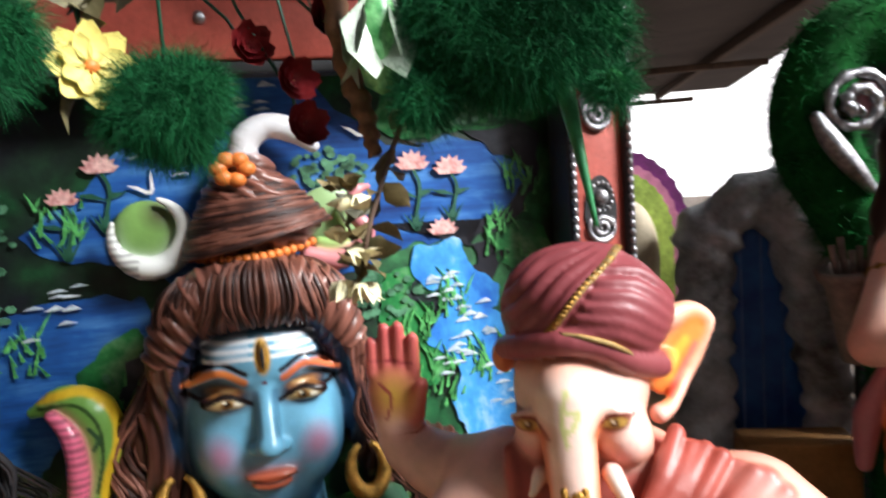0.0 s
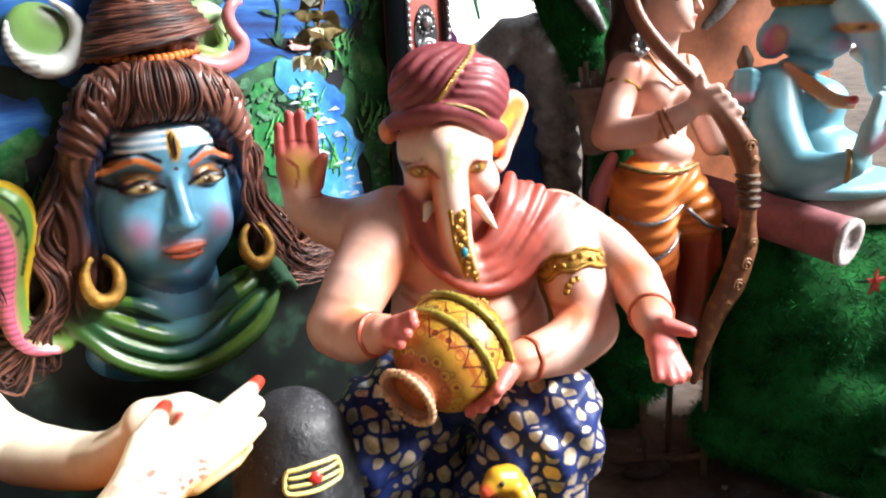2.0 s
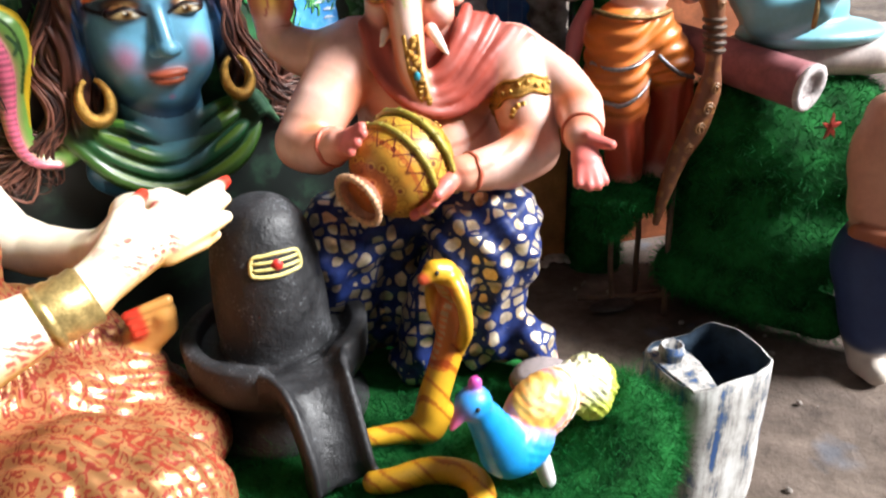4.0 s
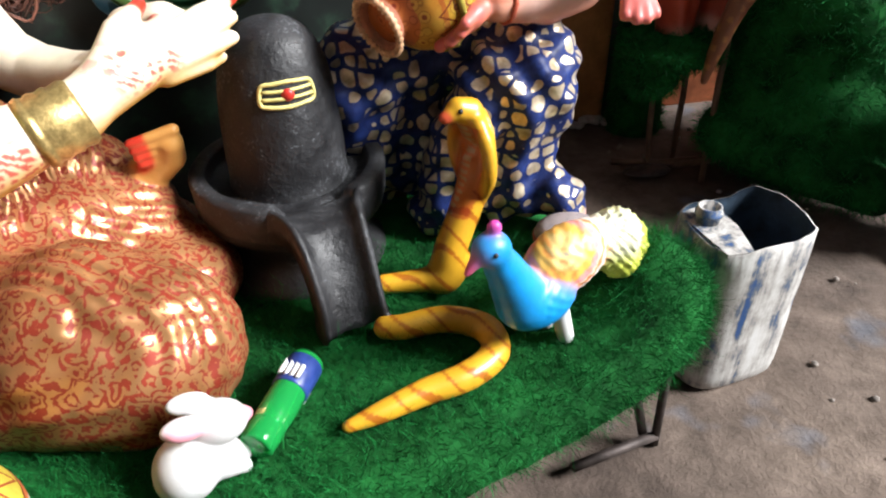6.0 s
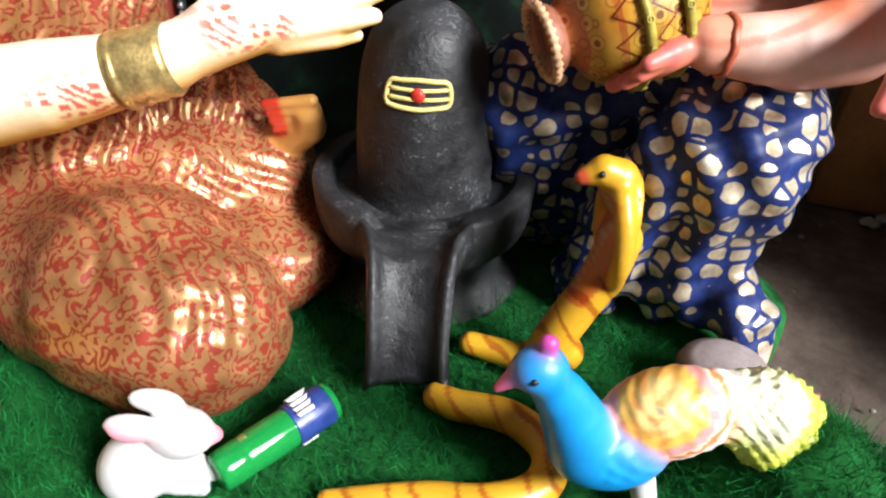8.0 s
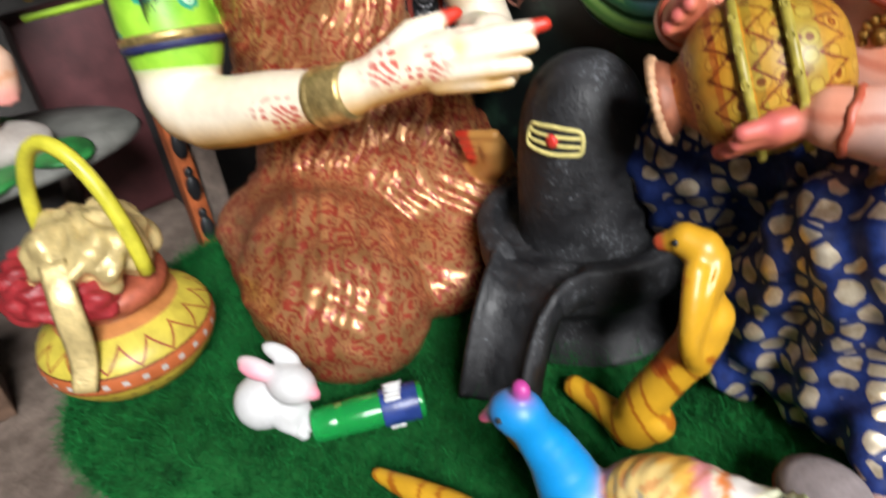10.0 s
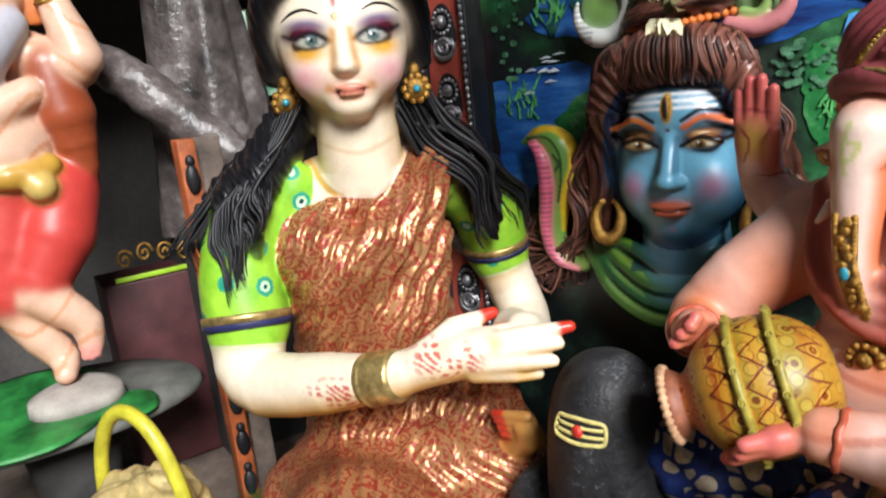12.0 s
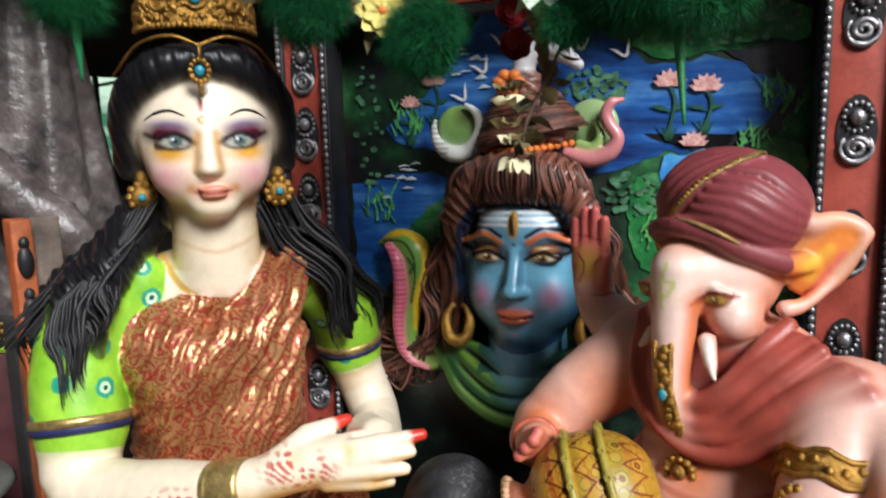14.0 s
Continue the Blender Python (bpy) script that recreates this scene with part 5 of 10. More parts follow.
        # shawl red varied lighter and darker in slanting waves
        sh = (np.abs(col[:, 0] - 0.36) < 0.06) & (col[:, 1] < 0.12) & (z < 1.34) & (z > 1.0) & (y < 2.2) & ~head
        col = np.where(sh[:, None], col * (1 + 0.35 * np.sin(x * 37 + z * 61)[:, None] * 0.4), col)
        # painted palm
        palm = (x < 0.37) & (z > 1.3) & (z < 1.52)
        col = dab(col, palm * np.clip(-nrm[:, 1], 0, 1) * O(0.288, 1.36, 0.06, 0.06, soft=0.9), (0.72, 0.45, 0.08))
        col = dab(col, palm * 0.55 * np.clip((z - 1.42) / 0.06, 0, 1), (0.42, 0.05, 0.06))
        col = dab(col, palm * S([(0.262, 1.385), (0.285, 1.36), (0.275, 1.32)], 0.004), (0.35, 0.05, 0.05))
        for a, zz in ((0.26, 1.425), (0.29, 1.428), (0.315, 1.42)):
            col = dab(col, palm * S([(a - 0.014, zz), (a + 0.012, zz)], 0.003), (0.3, 0.03, 0.04))
        col = dab(col, 0.6 * S([(0.5, 1.05), (0.6, 1.01), (0.68, 1.0), (0.76, 1.01), (0.86, 1.05)], 0.008) * skinny * (y < 2.08), (0.5, 0.12, 0.06))
        return col
    # armlet and bangles
    for pts, r, rr in (([(0.9, 1.965, 1.1), (0.902, 1.94, 1.065)], 0.08, 0.02), ([(0.71, 1.762, 0.983), (0.722, 1.766, 0.982)], 0.046, 0.007), ([(0.395, 1.83, 1.057), (0.388, 1.84, 1.053)], 0.044, 0.006), ([(0.966, 1.71, 1.07), (0.97, 1.72, 1.07)], 0.043, 0.007), ([(0.29, 2.205, 1.29), (0.29, 2.205, 1.3)], 0.044, 0.006)):
        a, b = Vector(pts[0]), Vector(pts[1])
        m = Matrix.Translation(a) @ (b - a).to_track_quat("Z", "Y").to_matrix().to_4x4()
        ringed = lambda rad, lift: [tuple(m @ Vector((rad * math.cos(t), rad * math.sin(t), lift + rr * 0.25 * math.sin(t * 7)))) for t in np.linspace(0, 6.283, 30)]
        if rr > 0.01:
            c.more(lathe_geo([(r - 0.002, -0.022), (r + 0.002, -0.02), (r + 0.002, 0.02), (r - 0.002, 0.022)], 30, m), M_gold)
            for lift in (-0.02, 0.02):
                c.more(tube_geo(ringed(r, lift), 0.006, 6, caps=False), M_gold)
            for k in range(22):
                t = k * 0.2856
                c.more(ball_geo(tuple(m @ Vector((r * math.cos(t), r * math.sin(t), 0.008 * math.sin(k * 1.7)))), 0.009, 6, 4), M_gold)
        else:
            c.more(tube_geo(ringed(r, 0.0), rr, 6, flat=0.7, caps=False), M_bangle)
    for k in range(13):
        a, q = k * 0.5236, (0.027 if k < 12 else 0.0)
        c.more(ball_geo((0.878 + q * math.cos(a), 1.888 - 0.004, 1.075 + q * math.sin(a)), 0.0095 if k < 12 else 0.02, 8, 6), M_gold)
        c.more(ball_geo((0.65 + q * math.cos(a), 1.94, 1.035 + q * math.sin(a)), 0.0085 if k < 12 else 0.016, 8, 6), M_gold)
    # gilt relief down the trunk with one gem
    for k in range(26):
        q = k / 25
        px, pz = np.interp(q, [0, 0.45, 0.8, 1], [0.611, 0.617, 0.635, 0.655]), 1.275 - 0.175 * q
        py, w = np.interp(q, [0, 0.45, 0.8, 1], [1.931, 1.926, 1.93, 1.938]), 0.016 - 0.006 * q
        for s in (-1, 1):
            c.more(ball_geo((px + s * w, py + 0.006, pz), (0.0065, 0.007, 0.008), 6, 4), M_gold)
        if k % 2:
            c.more(ball_geo((px + 0.007 * math.sin(k * 2.2), py + 0.003, pz), (0.011, 0.007, 0.011), 7, 5), M_gold)
    c.more(ball_geo((0.62, 1.921, 1.185), (0.009, 0.006, 0.012), 8, 6), M_teal)
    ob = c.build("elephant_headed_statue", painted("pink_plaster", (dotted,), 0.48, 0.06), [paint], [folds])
    tagged(ob, "pink plaster elephant-headed statue, maroon turban, navy gold-spotted dhoti", "statue")
    st = thing("stool", "low dark wooden stool under the pink statue", "stool", pose(0.66, 2.12, 0))
    part("seat", box_geo(0, 0, 0.66, 0.42, 0.3, 0.06, 0.01), M_wood, st)
    for sx in (-1, 1):
        for sy in (-1, 1):
            part("leg", box_geo(sx * 0.18, sy * 0.12, 0.315, 0.04, 0.04, 0.63, 0.004), M_wood, st)


build_elephant_statue()


# ---- seated goddess statue ----
GM = pose(-0.52, 1.62, 0, 0, 0, 64)


def build_goddess_statue():
    skin, black, green = (0.83, 0.72, 0.56), (0.008, 0.008, 0.01), (0.25, 0.5, 0.04)
    red, gold = (0.35, 0.06, 0.03), (0.55, 0.33, 0.06)
    c = Clay(0.0052, 0.025)
    # face
    c.ball((0.015, -0.08, 1.7), (0.164, 0.13, 0.18), skin)
    c.ball((0.015, -0.1, 1.6), (0.126, 0.11, 0.1), skin, k=0.05)
    c.ball((0.018, -0.165, 1.52), (0.05, 0.045, 0.035), skin, k=0.04)
    for s in (-1, 1):
        c.ball((0.015 + s * 0.076, -0.152, 1.6), (0.045, 0.045, 0.05), skin, k=0.04)
        c.ball((0.012 + s * 0.072, -0.184, 1.674), (0.045, 0.018, 0.02), skin, k=0.008)
        c.ball((0.015 + s * 0.17, 0.0, 1.63), (0.018, 0.025, 0.05), skin)
    c.rod((0.012, -0.198, 1.7), (0.012, -0.222, 1.615), 0.014, 0.018, skin, 0.024)
    c.ball((0.012, -0.226, 1.607), (0.021, 0.018, 0.014), skin, k=0.014)
    for s in (-1, 1):
        c.ball((0.012 + s * 0.018, -0.212, 1.603), (0.012, 0.014, 0.01), skin, k=0.01)
    c.ball((0.018, -0.212, 1.562), (0.036, 0.016, 0.0085), (0.62, 0.2, 0.14), k=0.005)
    c.ball((0.018, -0.21, 1.548), (0.03, 0.017, 0.0095), (0.66, 0.24, 0.18), k=0.005)
    c.rod((0.02, -0.04, 1.54), (0.02, -0.0, 1.33), 0.1, 0.115, skin, 0.03)
    # hair
    c.ball((0.015, 0.02, 1.77), (0.188, 0.19, 0.185), black, cloth=3)
    c.run([(-0.168, -0.0, 1.62), (-0.158, -0.1, 1.76), (-0.09, -0.167, 1.836), (0.012, -0.172, 1.856), (0.11, -0.167, 1.836), (0.185, -0.1, 1.76), (0.197, -0.0, 1.62)], [0.04, 0.042, 0.042, 0.04, 0.042, 0.042, 0.04], black, 0.02, cloth=3, per=3)
    c.ball((0.012, 0.06, 1.6), (0.18, 0.13, 0.2), black, cloth=3)
    for pts, r in (([(-0.14, 0.02, 1.5), (-0.22, 0.0, 1.4), (-0.31, -0.06, 1.32), (-0.34, -0.08, 1.24), (-0.36, -0.07, 1.16)], [0.065, 0.065, 0.055, 0.04, 0.015]),
                   ([(-0.18, -0.0, 1.44), (-0.24, -0.08, 1.36), (-0.28, -0.12, 1.26), (-0.27, -0.14, 1.18)], [0.06, 0.055, 0.04, 0.012]),
                   ([(-0.2, 0.02, 1.42), (-0.33, 0.0, 1.33), (-0.4, 0.0, 1.24), (-0.42, 0.02, 1.14)], [0.055, 0.05, 0.04, 0.015]),
                   ([(0.16, 0.04, 1.5), (0.23, 0.05, 1.38), (0.32, 0.05, 1.28), (0.36, 0.06, 1.18), (0.37, 0.06, 1.1)], [0.06, 0.065, 0.06, 0.04, 0.012]),
                   ([(0.2, 0.06, 1.42), (0.33, 0.13, 1.32), (0.43, 0.18, 1.2), (0.46, 0.2, 1.12)], [0.06, 0.06, 0.05, 0.02])):
        c.run(pts, r, black, 0.015, cloth=3, per=3)
    # body in the sari
    c.ball((0.0, 0.05, 1.28), (0.24, 0.12, 0.12), skin)
    c.ball((0.0, 0.05, 1.1), (0.235, 0.14, 0.2), red, cloth=1)
    c.ball((-0.11, -0.085, 1.14), (0.12, 0.095, 0.12), red, k=0.05, cloth=1)
    c.ball((0.12, -0.065, 1.14), (0.115, 0.09, 0.12), red, k=0.05, cloth=1)
    c.run([(0.2, 0.05, 1.335), (0.16, -0.05, 1.26), (0.06, -0.12, 1.16), (-0.1, -0.14, 1.08)], [0.06, 0.075, 0.08, 0.06], red, 0.03, cloth=1, per=2)
    c.run([(-0.25, -0.03, 1.19), (-0.17, -0.07, 1.225), (-0.09, -0.08, 1.245), (0.0, -0.075, 1.265), (0.1, -0.05, 1.3), (0.185, 0.0, 1.335)], [0.025, 0.03, 0.03, 0.032, 0.035, 0.04], red, 0.02, cloth=1, per=2)
    c.ball((0.0, 0.02, 0.88), (0.23, 0.15, 0.2), red, cloth=1)
    c.run([(0.0, -0.0, 0.9), (-0.02, -0.03, 0.75), (-0.03, -0.06, 0.6)], [0.19, 0.19, 0.2], red, 0.04, cloth=1)
    # lap: knee towards the viewer, the other leg folded behind the stone
    c.ball((-0.03, -0.16, 0.53), (0.33, 0.24, 0.13), red, k=0.05, cloth=1)
    c.run([(-0.14, -0.25, 0.5), (-0.1, -0.44, 0.53), (-0.07, -0.55, 0.51)], [0.15, 0.18, 0.165], red, 0.07, cloth=1)
    c.run([(0.1, -0.22, 0.58), (0.25, -0.28, 0.52), (0.32, -0.3, 0.47)], [0.12, 0.12, 0.09], red, 0.04, cloth=1)
    c.ball((0.0, -0.06, 1.0), (0.215, 0.13, 0.17), red, k=0.05, cloth=1)
    c.run([(0.05, -0.02, 0.72), (0.22, -0.1, 0.66), (0.3, -0.2, 0.56)], [0.16, 0.14, 0.12], red, 0.04, cloth=1)
    c.run([(-0.2, -0.3, 0.46), (-0.12, -0.53, 0.46), (0.0, -0.57, 0.45)], [0.11, 0.1, 0.09], red, 0.06, cloth=1)
    c.ball((0.16, -0.36, 0.46), (0.2, 0.21, 0.11), red, k=0.04, cloth=1)
    # blouse sleeves and arms
    c.run([(-0.2, -0.0, 1.3), (-0.3, -0.03, 1.22), (-0.33, -0.08, 1.1), (-0.325, -0.11, 1.0)], [0.08, 0.1, 0.105, 0.105], green, 0.02, cloth=2, per=2)
    c.run([(0.22, 0.08, 1.3), (0.34, 0.17, 1.2), (0.39, 0.21, 1.1), (0.405, 0.22, 1.02)], [0.08, 0.095, 0.1, 0.095], green, 0.02, cloth=2, per=2)
    c.ball((-0.18, -0.02, 1.3), (0.07, 0.06, 0.095), green, (0, 20, 0), 0.015, cloth=2)
    c.ball((0.2, 0.02, 1.29), (0.06, 0.05, 0.07), green, (0, -25, 0), 0.02, cloth=2)
    c.run([(-0.325, -0.11, 0.99), (-0.33, -0.15, 0.9), (-0.28, -0.21, 0.86), (-0.12, -0.34, 0.895), (0.03, -0.45, 0.935)], [0.092, 0.088, 0.08, 0.07, 0.046], skin, 0.02, per=2)
    c.run([(0.405, 0.22, 1.01), (0.465, 0.17, 0.81), (0.425, -0.06, 0.8), (0.385, -0.22, 0.85), (0.325, -0.36, 0.965)], [0.08, 0.074, 0.062, 0.052, 0.044], skin, 0.02, per=2)
    # cupped hands
    tip = (0.55, 0.06, 0.03)
    c.run([(0.03, -0.45, 0.935), (0.12, -0.475, 0.965), (0.22, -0.5, 0.985)], [0.044, 0.05, 0.05], skin, 0.02)
    c.run([(0.2, -0.51, 1.0), (0.31, -0.54, 1.02), (0.405, -0.55, 1.03)], [0.024, 0.022, 0.012], skin, 0.008)
    c.run([(0.2, -0.52, 0.985), (0.31, -0.555, 1.0), (0.375, -0.56, 1.0)], [0.024, 0.021, 0.013], skin, 0.008)
    c.run([(0.2, -0.525, 0.965), (0.3, -0.56, 0.97), (0.36, -0.565, 0.965)], [0.024, 0.02, 0.013], skin, 0.008)
    c.run([(0.2, -0.52, 0.945), (0.28, -0.55, 0.942), (0.33, -0.55, 0.935)], [0.022, 0.018, 0.012], skin, 0.008)
    c.run([(0.1, -0.47, 0.98), (0.17, -0.46, 1.03), (0.262, -0.445, 1.048)], [0.03, 0.024, 0.012], skin, 0.012)
    c.run([(0.32, -0.36, 0.975), (0.33, -0.43, 0.985), (0.34, -0.5, 0.975)], [0.042, 0.046, 0.03], skin, 0.02)
    c.run([(0.33, -0.43, 0.985), (0.27, -0.47, 1.01), (0.24, -0.5, 1.02)], [0.024, 0.02, 0.014], skin, 0.01)
    c.run([(0.3, -0.26, 0.6), (0.34, -0.35, 0.68), (0.33, -0.37, 0.72)], [0.045, 0.038, 0.03], (0.55, 0.27, 0.07), 0.02)
    for k in range(4):
        c.rod((0.33, -0.39 + 0.006 * k, 0.755 - 0.02 * k), (0.262 + 0.006 * k, -0.325, 0.745 - 0.02 * k), 0.014, 0.01, (0.55, 0.27, 0.07), 0.006)

    def folds(v, nrm, cloth):
        x, y, z = v.T
        up = np.clip((z - 0.62) / 0.1, 0, 1)
        f = (0.006 * np.sin((x * 0.85 - 0.42 * z) * 120 + 1.5 * np.sin(z * 14)) + 0.003 * np.sin((x * 0.8 - 0.5 * z) * 290 + 2 * np.sin(z * 40 + x * 25))) * up
        spread = np.arctan2(x + 0.05, z - 0.95)
        low = (1 - up) * (0.003 * np.sin(spread * 52 + 3 * np.sin(z * 21 + y * 9)) * np.clip((z - 0.42) / 0.2, 0.15, 1) + 0.002 * np.sin(z * 85 + x * 34 + y * 50 + 3 * np.sin(x * 23 + y * 17)))
        lock = np.sin(x * 170 + z * 60 + 3 * np.sin(z * 13 + x * 7)) + 0.7 * np.sin(x * 320 + z * 90 + 4 * np.sin(z * 11 + y * 20))
        hair = np.clip(cloth[:, 2] * 2 - 0.7, 0, 1) * np.where(z < 1.56, 0.0032, 0.0012) * lock
        return cloth[:, 0] * (f + low) + hair

    def paint(v, nrm, col, cloth):
        x, y, z = v.T
        v = np.column_stack((np.where(z > 1.49, 0.014 + (x - 0.014) / 1.11, x), y, z))
        O = lambda *a, **k: oval(v, nrm, *a, **k)
        S = lambda *a, **k: stroke(v, nrm, *a, **k)
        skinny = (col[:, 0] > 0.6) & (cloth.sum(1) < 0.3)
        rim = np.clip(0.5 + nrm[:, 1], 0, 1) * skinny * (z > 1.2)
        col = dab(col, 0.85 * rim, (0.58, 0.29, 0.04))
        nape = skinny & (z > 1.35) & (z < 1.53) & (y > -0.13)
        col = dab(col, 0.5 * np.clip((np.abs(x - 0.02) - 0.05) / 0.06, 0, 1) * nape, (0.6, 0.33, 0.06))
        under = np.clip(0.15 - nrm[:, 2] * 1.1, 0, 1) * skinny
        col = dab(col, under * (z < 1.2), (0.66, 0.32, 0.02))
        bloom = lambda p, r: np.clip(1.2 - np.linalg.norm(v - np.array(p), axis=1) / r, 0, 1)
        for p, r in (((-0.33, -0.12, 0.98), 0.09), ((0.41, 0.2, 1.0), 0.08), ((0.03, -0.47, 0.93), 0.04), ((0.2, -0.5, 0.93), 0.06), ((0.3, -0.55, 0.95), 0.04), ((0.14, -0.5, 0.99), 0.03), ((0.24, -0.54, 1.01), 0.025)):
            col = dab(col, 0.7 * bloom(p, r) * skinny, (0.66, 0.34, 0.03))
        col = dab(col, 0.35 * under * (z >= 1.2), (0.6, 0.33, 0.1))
        f = (y < -0.02) & (z > 1.49) & skinny
        fx = 0.015
        for s in (-1, 1):
            col = dab(col, 0.85 * O(fx + s * 0.09, 1.592, 0.06, 0.06, soft=0.9) * f, (0.68, 0.3, 0.34))
            col = dab(col, 0.95 * O(fx + s * 0.078, 1.648, 0.056, 0.032, soft=0.7) * f, (0.62, 0.3, 0.02))
            col = dab(col, 0.8 * O(fx + s * 0.075, 1.708, 0.06, 0.022, soft=0.7, lean=s * 6) * f, (0.11, 0.08, 0.27))
            col = dab(col, O(fx + s * 0.08, 1.686, 0.068, 0.034, soft=0.6, lean=s * 7) * f, (0.07, 0.008, 0.018))
            col = dab(col, 0.6 * O(fx + s * 0.07, 1.703, 0.036, 0.008, soft=0.8, lean=s * 4) * f, (0.22, 0.08, 0.14))
            ex = 0.012 + s * 0.064
            col = dab(col, O(ex, 1.67, 0.045, 0.022, soft=0.35) * f, (0.01, 0.005, 0.006))
            col = dab(col, O(ex, 1.669, 0.035, 0.0135, soft=0.35) * f, (0.4, 0.39, 0.33))
            col = dab(col, O(ex + 0.002, 1.674, 0.0155, 0.0155, soft=0.25) * f, (0.03, 0.05, 0.05))
            col = dab(col, O(ex + 0.002, 1.674, 0.0135, 0.0135, soft=0.35) * f, (0.07, 0.13, 0.13))
            col = dab(col, O(ex + 0.002, 1.675, 0.0065, 0.0065, soft=0.3) * f, (0.01, 0.01, 0.01))
            col = dab(col, O(ex - 0.004, 1.679, 0.0035, 0.0035, soft=0.3) * f, (0.9, 0.9, 0.9))
            col = dab(col, S([(0.012 + s * 0.024, 1.668), (0.012 + s * 0.062, 1.691), (0.012 + s * 0.1, 1.683), (0.012 + s * 0.122, 1.692)], 0.0085, soft=0.9) * f, (0.008, 0.005, 0.008))
            col = dab(col, 0.75 * S([(0.012 + s * 0.018, 1.69), (0.012 + s * 0.022, 1.64), (0.012 + s * 0.026, 1.605)], 0.013, soft=0.9) * f, (0.58, 0.27, 0.05))
        col = dab(col, O(0.005, 1.722, 0.011, 0.011, soft=0.3) * f, (0.55, 0.2, 0.1))
        col = dab(col, O(0.005, 1.722, 0.007, 0.007, soft=0.3) * f, (0.8, 0.6, 0.3))
        col = dab(col, 0.9 * O(0.004, 1.755, 0.007, 0.02, soft=0.4) * f, (0.62, 0.12, 0.12))
        for s in (-1, 1):
            col = dab(col, 0.8 * O(0.018 + s * 0.045, 1.562, 0.016, 0.016, soft=0.9) * f, (0.55, 0.2, 0.03))
        col = dab(col, 0.6 * O(0.018, 1.534, 0.03, 0.008, soft=0.9) * f, (0.55, 0.26, 0.08))
        col = dab(col, S([(-0.02, 1.555), (0.018, 1.552), (0.055, 1.556)], 0.0035) * f, (0.3, 0.05, 0.04))
        nk = skinny & (z < 1.45) & (z > 1.2)
        col = dab(col, 0.9 * S([(-0.12, 1.38), (-0.06, 1.3), (0.03, 1.275), (0.13, 1.31)], 0.011) * nk, (0.6, 0.33, 0.04))
        col = dab(col, 0.5 * S([(-0.08, 1.43), (0.02, 1.4), (0.12, 1.43)], 0.008) * nk, (0.62, 0.4, 0.2))
        # henna
        sk2 = skinny & (z < 1.06)
        h = np.sin(x * 170 + 3 * np.sin(z * 90)) * np.sin(z * 210 + 3 * np.sin(x * 60))
        zone = np.maximum(O(-0.08, 0.9, 0.11, 0.05, soft=0.4), O(0.14, 0.985, 0.09, 0.05, soft=0.4))
        col = dab(col, sk2 * zone * (h > 0.25) * 0.9, (0.5, 0.05, 0.04))
        # nails
        for p in ((0.412, -0.55, 1.032), (0.265, -0.445, 1.05), (0.262, -0.322, 0.745), (0.268, -0.322, 0.72), (0.275, -0.32, 0.695)):
            d = np.linalg.norm(v - np.array(p), axis=1)
            col = dab(col, np.clip((0.042 - d) / 0.012, 0, 1), (0.6, 0.04, 0.02))
        return col
    # filigree crown
    rnd = random.Random(9)
    crest = lambda a: 1.985 + 0.13 * max(0.0, 1 - abs(a) / 1.25) ** 1.1 + 0.012 * abs(math.sin(a * 7))
    arc = lambda a, z, out=0.0: (0.008 + (0.138 + out - 0.25 * max(0, z - 2.0)) * math.sin(a), -0.01 - (0.14 + out - 0.35 * max(0, z - 1.98)) * math.cos(a), z)
    n = 41
    grid, faces = [], []
    for lay in (0.0, -0.008):
        for k in range(n):
            a = -1.45 + 2.9 * k / (n - 1)
            for j in range(5):
                grid.append(arc(a, 1.935 + (crest(a) - 0.006 - 1.935) * j / 4, lay))
    for lay in (0, n * 5):
        for k in range(n - 1):
            for j in range(4):
                q = lay + k * 5 + j
                faces.append((q, q + 5, q + 6, q + 1))
    for k in range(n - 1):
        q = k * 5 + 4
        faces.append((q, q + 5, q + 5 + n * 5, q + n * 5))
    c.more((grid, faces), M_gold)
    for k in range(430):
        a = rnd.uniform(-1.45, 1.45)
        z = 1.94 + (crest(a) - 1.94) * rnd.random() ** 0.8
        s = rnd.uniform(0.004, 0.0085)
        c.more(ball_geo(arc(a, z, 0.003), (s, s * 0.9, s * rnd.uniform(0.8, 1.6)), 6, 4), M_gold)
    for k in range(33):
        a = -1.45 + 2.9 * k / 32
        c.more(ball_geo(arc(a, crest(a), 0.001), (0.008, 0.007, 0.012), 6, 4), M_gold)
        c.more(ball_geo(arc(a, 1.94, 0.004), 0.008, 6, 4), M_gold)
    for a0, z0, rr in ((0, 2.0, 0.022), (0, 2.065, 0.02), (-0.62, 1.995, 0.02), (0.62, 1.995, 0.02), (-1.1, 1.975, 0.015), (1.1, 1.975, 0.015)):
        ringp = [arc(a0 + rr * math.cos(t) / 0.14, z0 + rr * math.sin(t), 0.006) for t in np.linspace(0, 6.283, 16)]
        c.more(tube_geo(ringp, 0.0042, 6, caps=False), M_gold)
    # long wavy locks, modelled in clumps that part and curl at the tips
    J = lambda a: rnd.uniform(-a, a)
